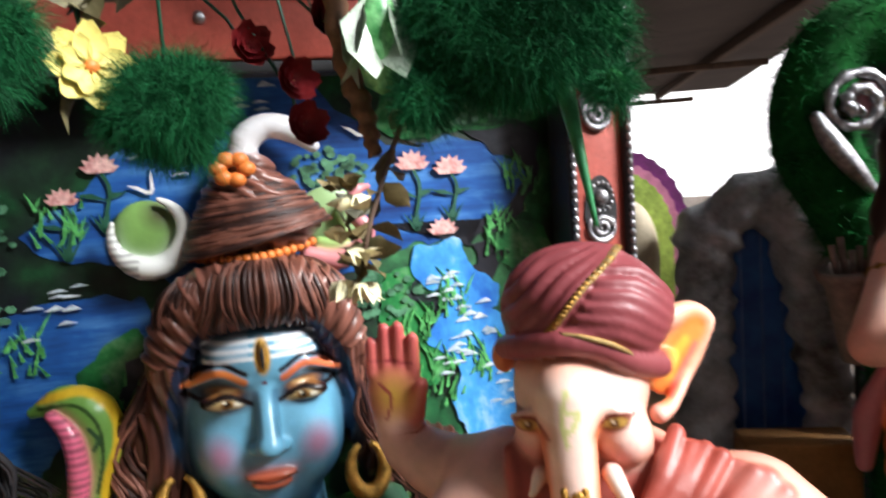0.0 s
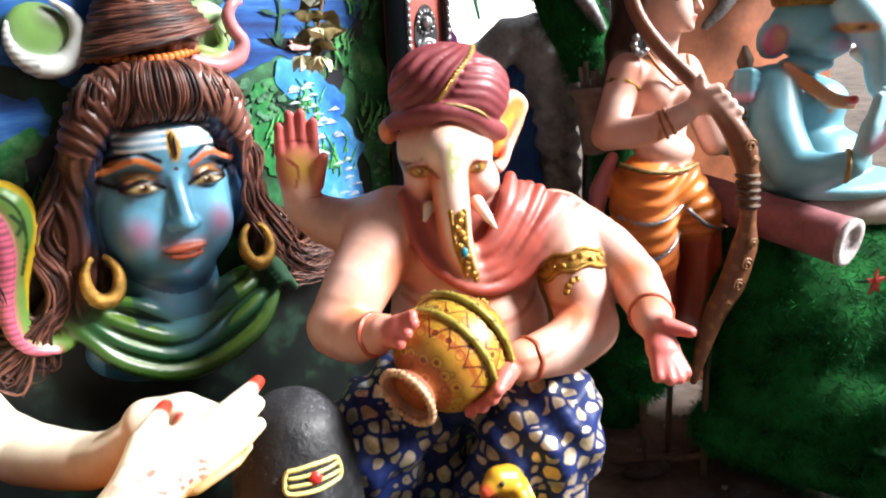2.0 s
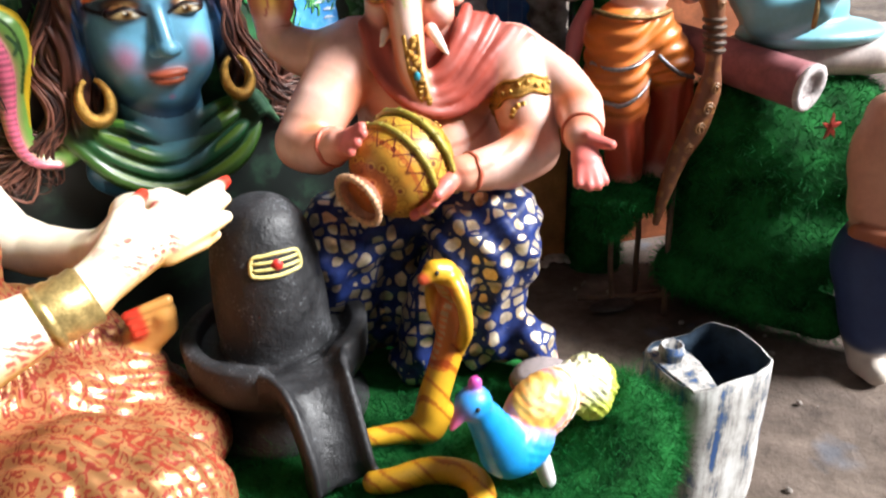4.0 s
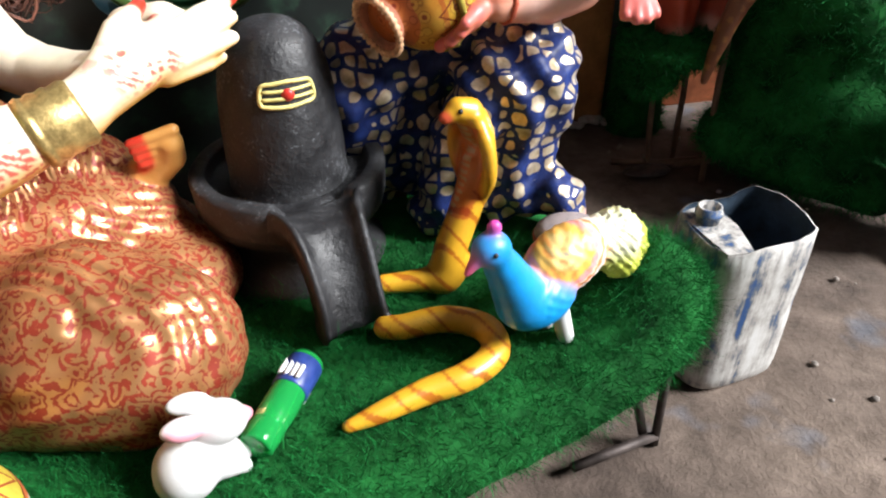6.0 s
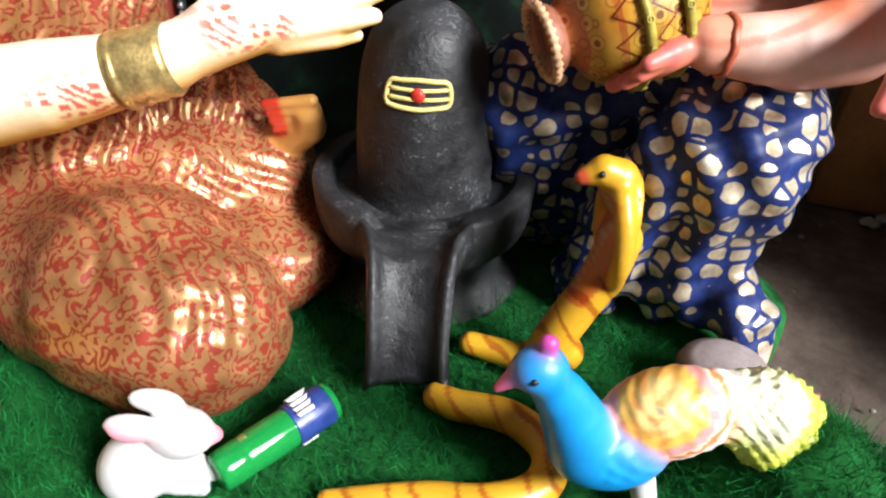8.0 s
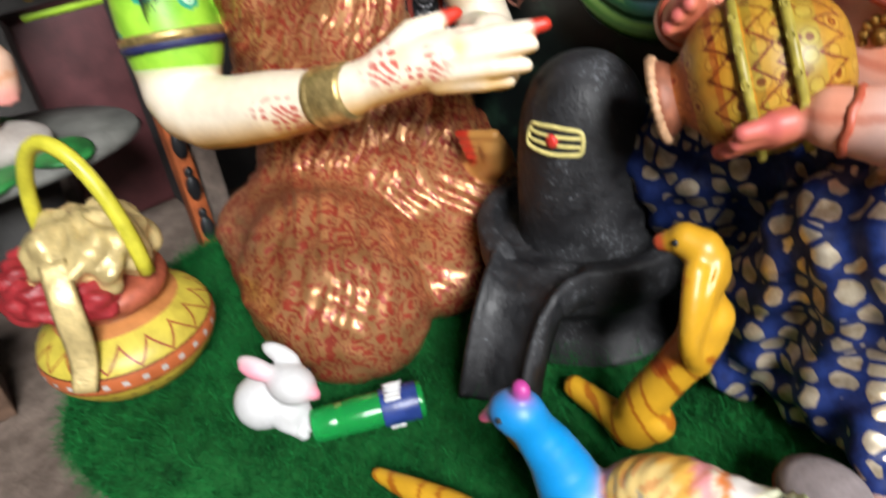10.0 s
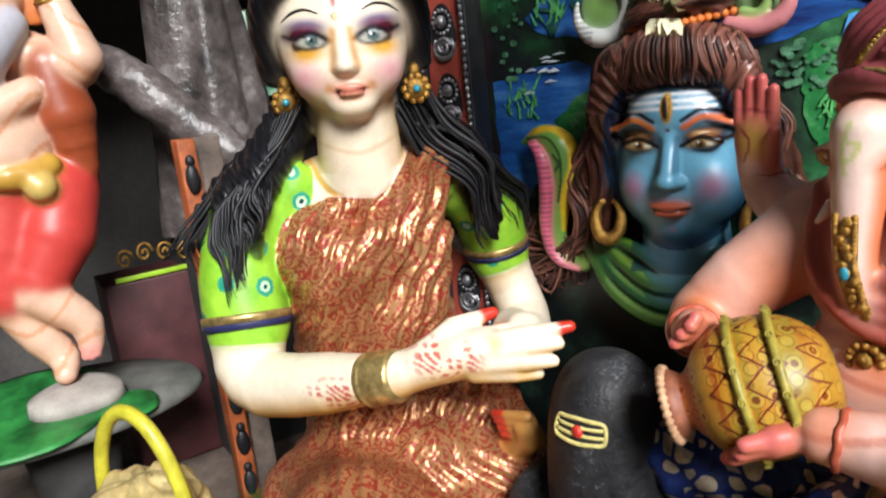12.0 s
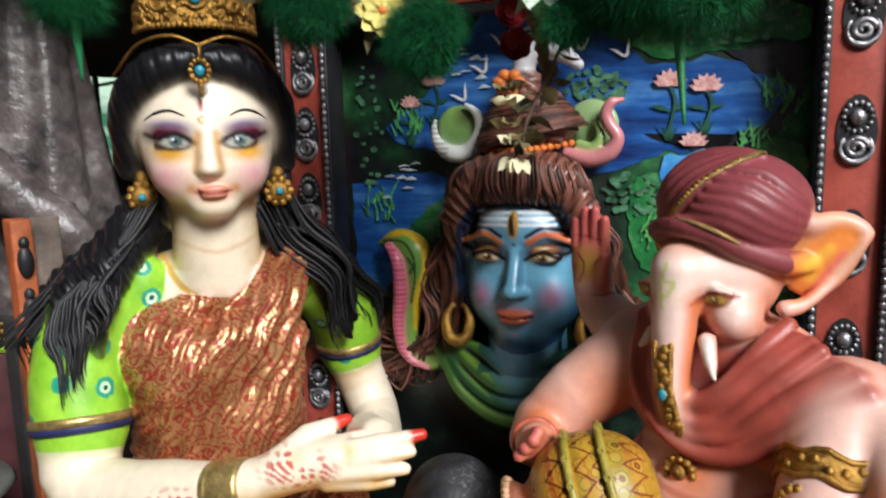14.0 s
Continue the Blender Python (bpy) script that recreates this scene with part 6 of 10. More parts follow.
    for base, n in (([(-0.14, -0.02, 1.53), (-0.21, -0.05, 1.42), (-0.3, -0.1, 1.33), (-0.34, -0.15, 1.24), (-0.33, -0.18, 1.15), (-0.3, -0.2, 1.1)], 20),
                    ([(-0.16, 0.0, 1.48), (-0.22, -0.1, 1.38), (-0.26, -0.15, 1.3), (-0.25, -0.17, 1.22)], 10),
                    ([(-0.18, 0.03, 1.46), (-0.31, -0.0, 1.36), (-0.4, -0.02, 1.25), (-0.44, 0.0, 1.14)], 20),
                    ([(0.16, 0.0, 1.53), (0.23, 0.0, 1.4), (0.32, 0.0, 1.29), (0.36, 0.01, 1.19), (0.36, 0.01, 1.1)], 18),
                    ([(0.2, 0.05, 1.46), (0.33, 0.1, 1.34), (0.43, 0.13, 1.21), (0.47, 0.16, 1.1)], 16)):
        lead = rnd.uniform(0, 6.3)
        for k in range(3 * n):
            w, u, r = J(0.05), J(0.035), rnd.uniform(0.003, 0.0075)
            ph = lead + 14 * w + J(0.45)
            m = len(base) - 1
            cut = rnd.uniform(0.72, 1.0)
            pts = []
            for i in range(3 * m + 1):
                f = i / (3 * m) * cut
                x, y, z = np.array([np.interp(f * m, range(m + 1), [p[a] for p in base]) for a in range(3)])
                wave = 0.017 * math.sin(f * 10 + ph) * min(1, 3 * f)
                pts.append((x + w * (1 - 0.35 * f) + wave, y + u - 0.012 * abs(math.cos(f * 7 + ph)), z + 0.6 * w + 0.4 * wave))
            c.more(tube_geo(spline(pts, 2), [r * 0.7, r, r * 1.1, r, r * 0.65, r * 0.15], 5, flat=0.7), M_black_hair)
    for k in range(70):
        side = rnd.choice((-1, 1))
        x0 = side * rnd.uniform(0.16, 0.3)
        pts = [(x0 * (1 + 0.25 * i) + J(0.012), -0.03 + (0.05 if side > 0 else -0.02) * i + J(0.01), 1.46 - 0.35 * (abs(x0) - 0.16) - 0.075 * i) for i in range(4)]
        c.more(tube_geo(spline(pts, 3), [0.002, 0.004, 0.003, 0.001], 5), M_black_hair)
    # jewels
    c.more(ball_geo((0.008, -0.152, 2.0), (0.013, 0.009, 0.013), 8, 6), M_teal)
    c.more(ball_geo((0.008, -0.13, 2.066), (0.013, 0.009, 0.013), 8, 6), M_teal)
    for s in (-1, 1):
        chain = [(0.008, -0.235, 1.885), (0.008 + s * 0.06, -0.225, 1.905), (0.008 + s * 0.13, -0.175, 1.89), (0.008 + s * 0.19, -0.1, 1.83)]
        c.more(tube_geo(spline(chain, 8), 0.004, 6), M_gold)
        ex = -0.147 if s < 0 else 0.183
        for k in range(10):
            a = k * 0.628
            c.more(ball_geo((ex + 0.03 * math.cos(a), -0.05, 1.54 + 0.03 * math.sin(a)), 0.011, 7, 5), M_gold)
        c.more(ball_geo((ex, -0.055, 1.54), (0.028, 0.014, 0.028), 10, 7), M_gold)
        c.more(ball_geo((ex, -0.072, 1.54), 0.01, 8, 6), M_teal)
        c.more(ball_geo((ex, -0.045, 1.585), (0.016, 0.012, 0.02), 8, 6), M_gold)
    c.more(tube_geo([(0.008, -0.235, 1.885), (0.008, -0.24, 1.85)], 0.004, 6), M_gold)
    for k in range(12):
        a = k * 0.5236
        c.more(ball_geo((0.006 + 0.02 * math.cos(a), -0.238, 1.828 + 0.024 * math.sin(a)), 0.007, 6, 4), M_gold)
    c.more(ball_geo((0.006, -0.242, 1.828), (0.012, 0.008, 0.013), 8, 6), M_teal)
    for k in range(4):
        c.more(ball_geo((0.006, -0.236, 1.797 - 0.007 * k), 0.008 - 0.0012 * k, 6, 4), M_gold)
    # fine painted brows
    for s in (-1, 1):
        brow = []
        for dx, z in ((0.05, 1.731), (0.08, 1.744), (0.11, 1.74), (0.138, 1.724)):
            brow.append((0.015 + s * dx, -0.082 - 0.13 * math.sqrt(1 - (dx / 0.164) ** 2 - ((z - 1.7) / 0.18) ** 2), z))
        c.more(tube_geo(spline(brow, 6), [0.001, 0.0028, 0.0032, 0.001], 6), M_dark)
    # bangles and the gold cuff
    a, b = Vector((-0.02, -0.415, 0.92)), Vector((0.035, -0.455, 0.937))
    m = Matrix.Translation(a) @ (b - a).to_track_quat("Z", "Y").to_matrix().to_4x4()
    L = (b - a).length
    M_brass = surface("dull_brass", (0.56, 0.4, 0.15), 0.35, 0.7, 0.4, 40, 160)
    c.more(lathe_geo([(0.06, -0.012), (0.064, 0.0), (0.061, 0.004), (0.059, 0.01), (0.062, 0.02), (0.058, 0.03), (0.061, 0.045), (0.057, 0.05), (0.06, L), (0.054, L + 0.01)], 24, m), M_brass)
    # sleeve cuffs
    for pts, r in (([(-0.325, -0.108, 1.02), (-0.325, -0.118, 0.985)], 0.11), ([(0.4, 0.218, 1.05), (0.405, 0.222, 1.015)], 0.1)):
        a, b = Vector(pts[0]), Vector(pts[1])
        m = Matrix.Translation(a) @ (b - a).to_track_quat("Z", "Y").to_matrix().to_4x4()
        c.more(lathe_geo([(r, -0.004), (r + 0.006, 0.0), (r + 0.005, 0.018)], 28, m), M_brass)
        c.more(lathe_geo([(r + 0.005, 0.018), (r + 0.006, 0.022), (r + 0.002, 0.034), (r - 0.01, 0.036)], 28, m), M_navy)
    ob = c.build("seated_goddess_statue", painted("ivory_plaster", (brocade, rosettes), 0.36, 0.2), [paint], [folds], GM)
    tagged(ob, "ivory plaster seated goddess statue, red-gold brocade sari, green blouse", "statue")


M_navy = surface("navy_band", (0.015, 0.02, 0.09), 0.5, 0, 0.3, 40)
build_goddess_statue()


# ---- grass-covered stand and what stands on it ----
def fluff_geo(spots, length, width, seed=1, curl=0.6, droop=0.0):
    """Short curly fibres on (place, normal) pairs: three-sided strips of two faces."""
    rng = random.Random(seed)
    verts, faces = [], []
    for p, n in spots:
        n = Vector(n)
        d = (n + Vector((rng.uniform(-1, 1), rng.uniform(-1, 1), rng.uniform(-1, 1))) * curl * 1.6 + Vector((0, 0, -droop))).normalized()
        e = (d + Vector((rng.uniform(-1, 1), rng.uniform(-1, 1), rng.uniform(-1, 1))) * curl + Vector((0, 0, -droop))).normalized()
        s = d.cross(Vector((rng.uniform(-1, 1), rng.uniform(-1, 1), 0.3))).normalized() * width * rng.uniform(0.6, 1.3)
        L = length * rng.uniform(0.5, 1.3)
        p = Vector(p)
        q, r = p + d * L * 0.5, p + d * L * 0.5 + e * L * 0.5
        k = len(verts)
        verts += [p - s, p + s, q + s * 0.8, q - s * 0.8, r]
        faces += [(k, k + 1, k + 2, k + 3), (k + 3, k + 2, k + 4)]
    return verts, faces


def mesh_spots(ob, count, seed=1, up=-1.0):
    """Random places and normals on a mesh object, in world space."""
    rng = random.Random(seed)
    me, m = ob.data, ob.matrix_world
    polys = [p for p in me.polygons if p.normal.z > up]
    areas = np.cumsum([p.area for p in polys])
    out = []
    for _ in range(count):
        p = polys[min(len(polys) - 1, int(np.searchsorted(areas, rng.random() * areas[-1])))]
        vs = [me.vertices[i].co for i in p.vertices]
        a, b = rng.random(), rng.random()
        if a + b > 1:
            a, b = 1 - a, 1 - b
        j = rng.randrange(1, len(vs) - 1)
        out.append((m @ (vs[0] + (vs[j] - vs[0]) * a + (vs[j + 1] - vs[0]) * b), m.to_3x3() @ p.normal))
    return out


def fibre_material(name, dark, light):
    m, nt, p = nodes_of(name)
    geo = nt.nodes.new("ShaderNodeNewGeometry")
    co = nt.nodes.new("ShaderNodeTexCoord").outputs["Object"]
    patch = noise_node(nt, 7, 3, 0.6, co)
    v = math_node(nt, "MULTIPLY_ADD", geo.outputs["Random Per Island"], 0.5, math_node(nt, "MULTIPLY", patch.outputs[0], 0.6))
    link(nt, ramp_node(nt, v, [(0.25, dark), (0.8, light)]).outputs[0], p.inputs["Base Color"])
    p.inputs["Roughness"].default_value = 0.75
    p.inputs["Specular IOR Level"].default_value = 0.12
    return m


M_fibre = fibre_material("green_fibre", (0.002, 0.022, 0.005), (0.01, 0.17, 0.035))


def build_stand():
    st = thing("grass_stand", "low iron-legged stand covered with green artificial grass", "display stand")
    # a ragged, softly humped mat on the frame
    rim = [(-0.55, 0.8), (-0.3, 0.72), (-0.05, 0.78), (0.1, 0.92), (0.3, 0.99), (0.52, 1.06), (0.75, 1.15), (0.95, 1.25), (1.1, 1.36), (1.15, 1.5), (1.1, 1.62), (0.95, 1.72), (0.95, 2.1), (0.3, 2.2), (-0.6, 1.95), (-0.85, 1.5), (-0.75, 1.0)]
    edge = spline(rim + [rim[0]], 6)[:-1]
    mid = np.array((0.2, 1.45))
    verts, faces, rings = [], [], 14
    n = len(edge)
    for i in range(rings):
        q = i / (rings - 1)
        for k, e in enumerate(edge):
            w = 1 - 0.98 * (1 - q) if i else 0.0
            x, y = mid + (e - mid) * (0.04 + 0.96 * q)
            hump = 0.17 * math.exp(-((x - 1.0) ** 2 + (y - 1.43) ** 2) / 0.022) + 0.03 * math.exp(-((x + 0.1) ** 2 + (y - 0.95) ** 2) / 0.03)
            z = 0.385 + 0.014 * noise.noise((x * 7, y * 7, 1)) + hump - (0.05 * max(0, q - 0.9) / 0.1) ** 1.0
            verts.append((x, y, z))
    for k, e in enumerate(edge):
        verts.append((e[0], e[1], 0.29 + 0.02 * noise.noise((e[0] * 9, e[1] * 9, 0))))
    for i in range(rings):
        for k in range(n):
            a, b = i * n + k, i * n + (k + 1) % n
            faces.append((a, a + n, b + n, b))
    faces.append(tuple(range(n)))
    mat = part("grass_mat", (verts, faces), M_fluff, st, "matted green artificial grass")
    spots = [s for s in mesh_spots(mat, 90000, 3) if s[0][1] < 1.75]
    part("fibre_pile", fluff_geo(spots, 0.042, 0.0006, 2, 1.2), M_fibre, st, smooth=False)["kind"] = "stuff"
    wisps = [s for s in mesh_spots(mat, 9000, 5) if s[0][1] < 1.7]
    part("loose_fibre", fluff_geo(wisps, 0.085, 0.0005, 6, 1.5, -0.1), M_fibre, st, "long loose green fibre wisps", smooth=False)["kind"] = "stuff"
    for a, b in (((1.02, 1.33, 0.3), (1.03, 1.33, 0.0)), ((0.93, 1.34, 0.3), (1.0, 1.34, 0.03)), ((-0.5, 0.9, 0.3), (-0.5, 0.9, 0.0)), ((-0.6, 1.9, 0.3), (-0.6, 1.9, 0)), ((0.9, 2.05, 0.3), (0.9, 2.05, 0))):
        part("leg", tube_geo([a, b], 0.012, 6), M_iron, st, "rusty iron leg")
    for a, b in (((1.02, 1.33, 0.3), (-0.5, 0.9, 0.3)), ((1.02, 1.33, 0.3), (0.9, 2.05, 0.3)), ((-0.5, 0.9, 0.3), (-0.6, 1.9, 0.3)), ((-0.6, 1.9, 0.3), (0.9, 2.05, 0.3)), ((1.03, 1.33, 0.03), (0.8, 1.27, 0.03))):
        part("rail", tube_geo([a, b], 0.014, 6), M_iron, st, "rusty iron rail")


build_stand()


def build_stone_emblem():
    th = thing("stone_emblem", "black stone pillar emblem on a spouted basin", "shrine stone", pose(0.205, 1.785, 0))
    ang = math.atan2(-0.4, 0.13)
    dx, dy = math.cos(ang), math.sin(ang)
    px, py = -dy, dx
    M_stone, nt, p = nodes_of("dusty_black_stone")
    co = nt.nodes.new("ShaderNodeTexCoord").outputs["Object"]
    patch, speck, grain = noise_node(nt, 9, 5, 0.65, co), noise_node(nt, 130, 3, 0.7, co), noise_node(nt, 45, 4, 0.7, co)
    dust = math_node(nt, "ADD", math_node(nt, "MULTIPLY", speck.outputs[0], 0.75), math_node(nt, "MULTIPLY", patch.outputs[0], 0.5))
    base = ramp_node(nt, patch.outputs[0], [(0.3, (0.005, 0.005, 0.006)), (0.55, (0.016, 0.016, 0.018)), (0.75, (0.045, 0.046, 0.05))])
    link(nt, mix_node(nt, ramp_node(nt, dust, [(0.71, (0, 0, 0)), (0.8, (1, 1, 1))]).outputs[0], base.outputs[0], (0.11, 0.115, 0.125)), p.inputs["Base Color"])
    link(nt, ramp_node(nt, patch.outputs[0], [(0.35, (0.42, 0.42, 0.42)), (0.65, (0.78, 0.78, 0.78))]).outputs[0], p.inputs["Roughness"])
    bump_to(nt, p, grain.outputs[0], 0.6, 0.006)
    # basin with a flat-topped rim, and the channelled spout
    ring = [(0.0, 0.6), (0.178, 0.602), (0.184, 0.606), (0.188, 0.63), (0.194, 0.637), (0.222, 0.637), (0.229, 0.628), (0.226, 0.56), (0.218, 0.53), (0.19, 0.5), (0.165, 0.46), (0.175, 0.42), (0.215, 0.395), (0.22, 0.372), (0.0, 0.37)]
    bv, bf = lathe_geo(ring, 96)
    for v in bv:
        off = abs((math.atan2(v.y, v.x) - ang + math.pi) % (2 * math.pi) - math.pi)
        if v.z > 0.603 and v.xy.length > 0.175 and off < 0.44:
            v.z = 0.603 + (v.z - 0.603) * min(1, max(0, (off - 0.34) / 0.1))
    basin = part("basin", (bv, bf), M_stone, th, "round stone basin with raised rim")
    way = spline([(0.17, 0.63, 0.12), (0.21, 0.636, 0.1), (0.25, 0.634, 0.086), (0.29, 0.622, 0.078), (0.335, 0.584, 0.073), (0.375, 0.528, 0.07), (0.405, 0.468, 0.07), (0.418, 0.43, 0.074)], 5)
    verts, faces = [], []
    for i, (d, z, w) in enumerate(way):
        d1, z1, _ = way[min(i + 1, len(way) - 1)]
        d0, z0, _ = way[max(i - 1, 0)]
        f = Vector((d1 - d0, z1 - z0)).normalized()
        n = Vector((-f.y, f.x))
        for u, h in ((-w, -0.075), (-w - 0.003, -0.008), (-w + 0.002, 0.0), (-w + 0.008, 0.003), (-w + 0.014, 0.0), (-w + 0.021, -0.012), (-w + 0.032, -0.021), (-w * 0.3, -0.027), (0.004, -0.029), (w * 0.3, -0.027), (w - 0.032, -0.021), (w - 0.021, -0.012), (w - 0.014, 0.0), (w - 0.008, 0.003), (w - 0.002, 0.0), (w + 0.003, -0.008), (w, -0.075)):
            dd, zz = d + n.x * h, z + n.y * h + 0.004 * noise.noise((d * 40, u * 40, 2)) + (0.02 * noise.noise((u * 60, 1, 4)) if i > len(way) - 3 else 0)
            verts.append((dx * dd + px * u, dy * dd + py * u, zz))
    q = 17
    for i in range(len(way) - 1):
        faces += [(i * q + k, i * q + (k + 1) % q, (i + 1) * q + (k + 1) % q, (i + 1) * q + k) for k in range(q)]
    faces += [tuple(range(q))[::-1], tuple(range((len(way) - 1) * q, len(way) * q))]
    part("spout", (verts, faces), M_stone, basin, "channelled stone spout")
    prof = [(0.0, 0.56), (0.134, 0.57), (0.137, 0.62), (0.136, 0.7), (0.131, 0.78), (0.122, 0.85), (0.106, 0.905), (0.084, 0.94), (0.055, 0.963), (0.025, 0.972), (0.0, 0.974)]
    part("pillar", lathe_geo([tuple(p) for p in spline(prof, 4)], 48), M_stone, th, "smooth dusty black stone pillar")
    # forehead mark, on the side of the pillar that faces the spout
    M_cream2 = surface("mark_cream", (0.72, 0.62, 0.22), 0.45, 0, 0.25, 60)
    M_redm = surface("mark_red", (0.6, 0.03, 0.02), 0.4, 0, 0.2, 60)
    face = math.atan2(-0.125, 0.035)

    def on(u, w, lift=0.0):
        r = 0.1275 + lift - (0.013 * (w - 0.84) / 0.06 if w > 0.84 else 0) - 0.004 * (w - 0.82) / 0.05
        a = face + u / 0.126
        return (r * math.cos(a), r * math.sin(a), w)
    mk = part("mark", (lambda g: g)(joined(
        tube_geo([on(u, w) for u, w in spline([(-0.055, 0.828), (-0.06, 0.84), (-0.055, 0.868), (-0.03, 0.872), (0, 0.874), (0.03, 0.872), (0.055, 0.868), (0.06, 0.852), (0.055, 0.83), (0.03, 0.826), (0, 0.824), (-0.03, 0.825), (-0.055, 0.828)], 4)], 0.005, 6, caps=False),
        tube_geo([on(u, 0.842) for u in np.linspace(-0.056, 0.056, 12)], 0.004, 6), tube_geo([on(u, 0.857) for u in np.linspace(-0.056, 0.056, 12)], 0.004, 6))), M_cream2, th, "cream and yellow painted mark")
    part("mark_dot", ball_geo(on(0.0, 0.849, 0.001), (0.014, 0.009, 0.014), 10, 7), M_redm, mk, "raised red dot")
    tagged(th)


build_stone_emblem()


def build_cobra():
    m, nt, p = nodes_of("cobra_paint")
    co = nt.nodes.new("ShaderNodeTexCoord").outputs["Object"]
    a, b = noise_node(nt, 18, 4, 0.6, co), noise_node(nt, 90, 3, 0.6, co)
    link(nt, ramp_node(nt, a.outputs[0], [(0.3, (0.5, 0.2, 0.01)), (0.6, (0.72, 0.42, 0.03))]).outputs[0], p.inputs["Base Color"])
    p.inputs["Roughness"].default_value = 0.4
    bump_to(nt, p, b.outputs[0], 0.25, 0.003)
    c = Clay(0.005, 0.012)
    y, o = (0.62, 0.33, 0.02), (0.55, 0.13, 0.02)
    body = [(0.30, 1.155, 0.408), (0.36, 1.175, 0.412), (0.45, 1.21, 0.415), (0.54, 1.235, 0.42), (0.605, 1.29, 0.42), (0.6, 1.365, 0.42), (0.52, 1.405, 0.422), (0.43, 1.395, 0.422), (0.39, 1.4, 0.422)]
    c.run(body, [0.012, 0.02, 0.026, 0.029, 0.03, 0.03, 0.029, 0.027, 0.025], y, 0.008, per=4)
    c.run([(0.40, 1.55, 0.42), (0.47, 1.55, 0.42), (0.535, 1.545, 0.425), (0.575, 1.565, 0.45)], [0.022, 0.026, 0.032, 0.034], y, 0.01, per=4)
    neck = [(0.54, 1.553, 0.425), (0.555, 1.558, 0.49), (0.585, 1.578, 0.56), (0.615, 1.602, 0.63), (0.626, 1.612, 0.69)]
    c.run(neck, [0.038, 0.036, 0.034, 0.036, 0.036], y, 0.02, per=4)
    # spread hood, hollow on the side to which the head points
    front, across = np.array((-0.92, -0.39, 0.0)), np.array((0.39, -0.92, 0.0))
    hood = np.array((0.622, 1.612, 0.7))
    c.ball(tuple(hood), (0.07, 0.015, 0.108), y, (-8, 0, -67), 0.012)
    for sd in (-1, 1):
        c.run([tuple(hood + across * sd * a + front * f + np.array((0, 0, h))) for a, f, h in ((0.016, -0.002, -0.1), (0.05, 0.006, -0.055), (0.07, 0.01, -0.01), (0.064, 0.012, 0.045), (0.034, 0.016, 0.09))], [0.014, 0.015, 0.015, 0.015, 0.017], y, 0.01, per=3)
    c.run([(0.618, 1.612, 0.77), (0.606, 1.608, 0.806), (0.582, 1.598, 0.818), (0.553, 1.584, 0.808)], [0.03, 0.03, 0.025, 0.013], y, 0.012)

    def paint(v, nrm, col, cloth):
        x, yy, z = v.T
        q = v - hood
        wide, fore = q @ across, q @ front
        inner = (z > 0.58) & (z < 0.79) & (nrm @ front > 0.25) & (fore > -0.02)
        col = dab(col, 0.9 * inner * np.clip((0.062 - np.abs(wide)) / 0.015, 0, 1), (0.46, 0.1, 0.012))
        strip = inner & (np.abs(wide - 0.008) < 0.012)
        col = np.where((strip & (np.sin(z * 420) > -0.2))[:, None], np.array((0.42, 0.28, 0.13)), col)
        s = np.sin(x * 95 + yy * 70 + z * 75 + 1.2 * np.sin(x * 60 + z * 31))
        col = np.where(((z < 0.64) & (s > 0.8))[:, None], col * np.array((0.62, 0.36, 0.4)), col)
        tip = np.linalg.norm(v - np.array((0.545, 1.575, 0.805)), axis=1)
        return dab(col, np.clip((0.028 - tip) / 0.01, 0, 1), (0.55, 0.08, 0.03))
    for s in (-1, 1):
        c.more(ball_geo((0.572 + s * 0.011, 1.593 - s * 0.018, 0.824), 0.006, 8, 6), M_dark)
    ob = c.build("cobra_figure", painted("cobra_plaster", (), 0.38, 0.2), [paint])
    tagged(ob, "yellow and orange plaster cobra with raised hood on the grass", "figurine")


build_cobra()


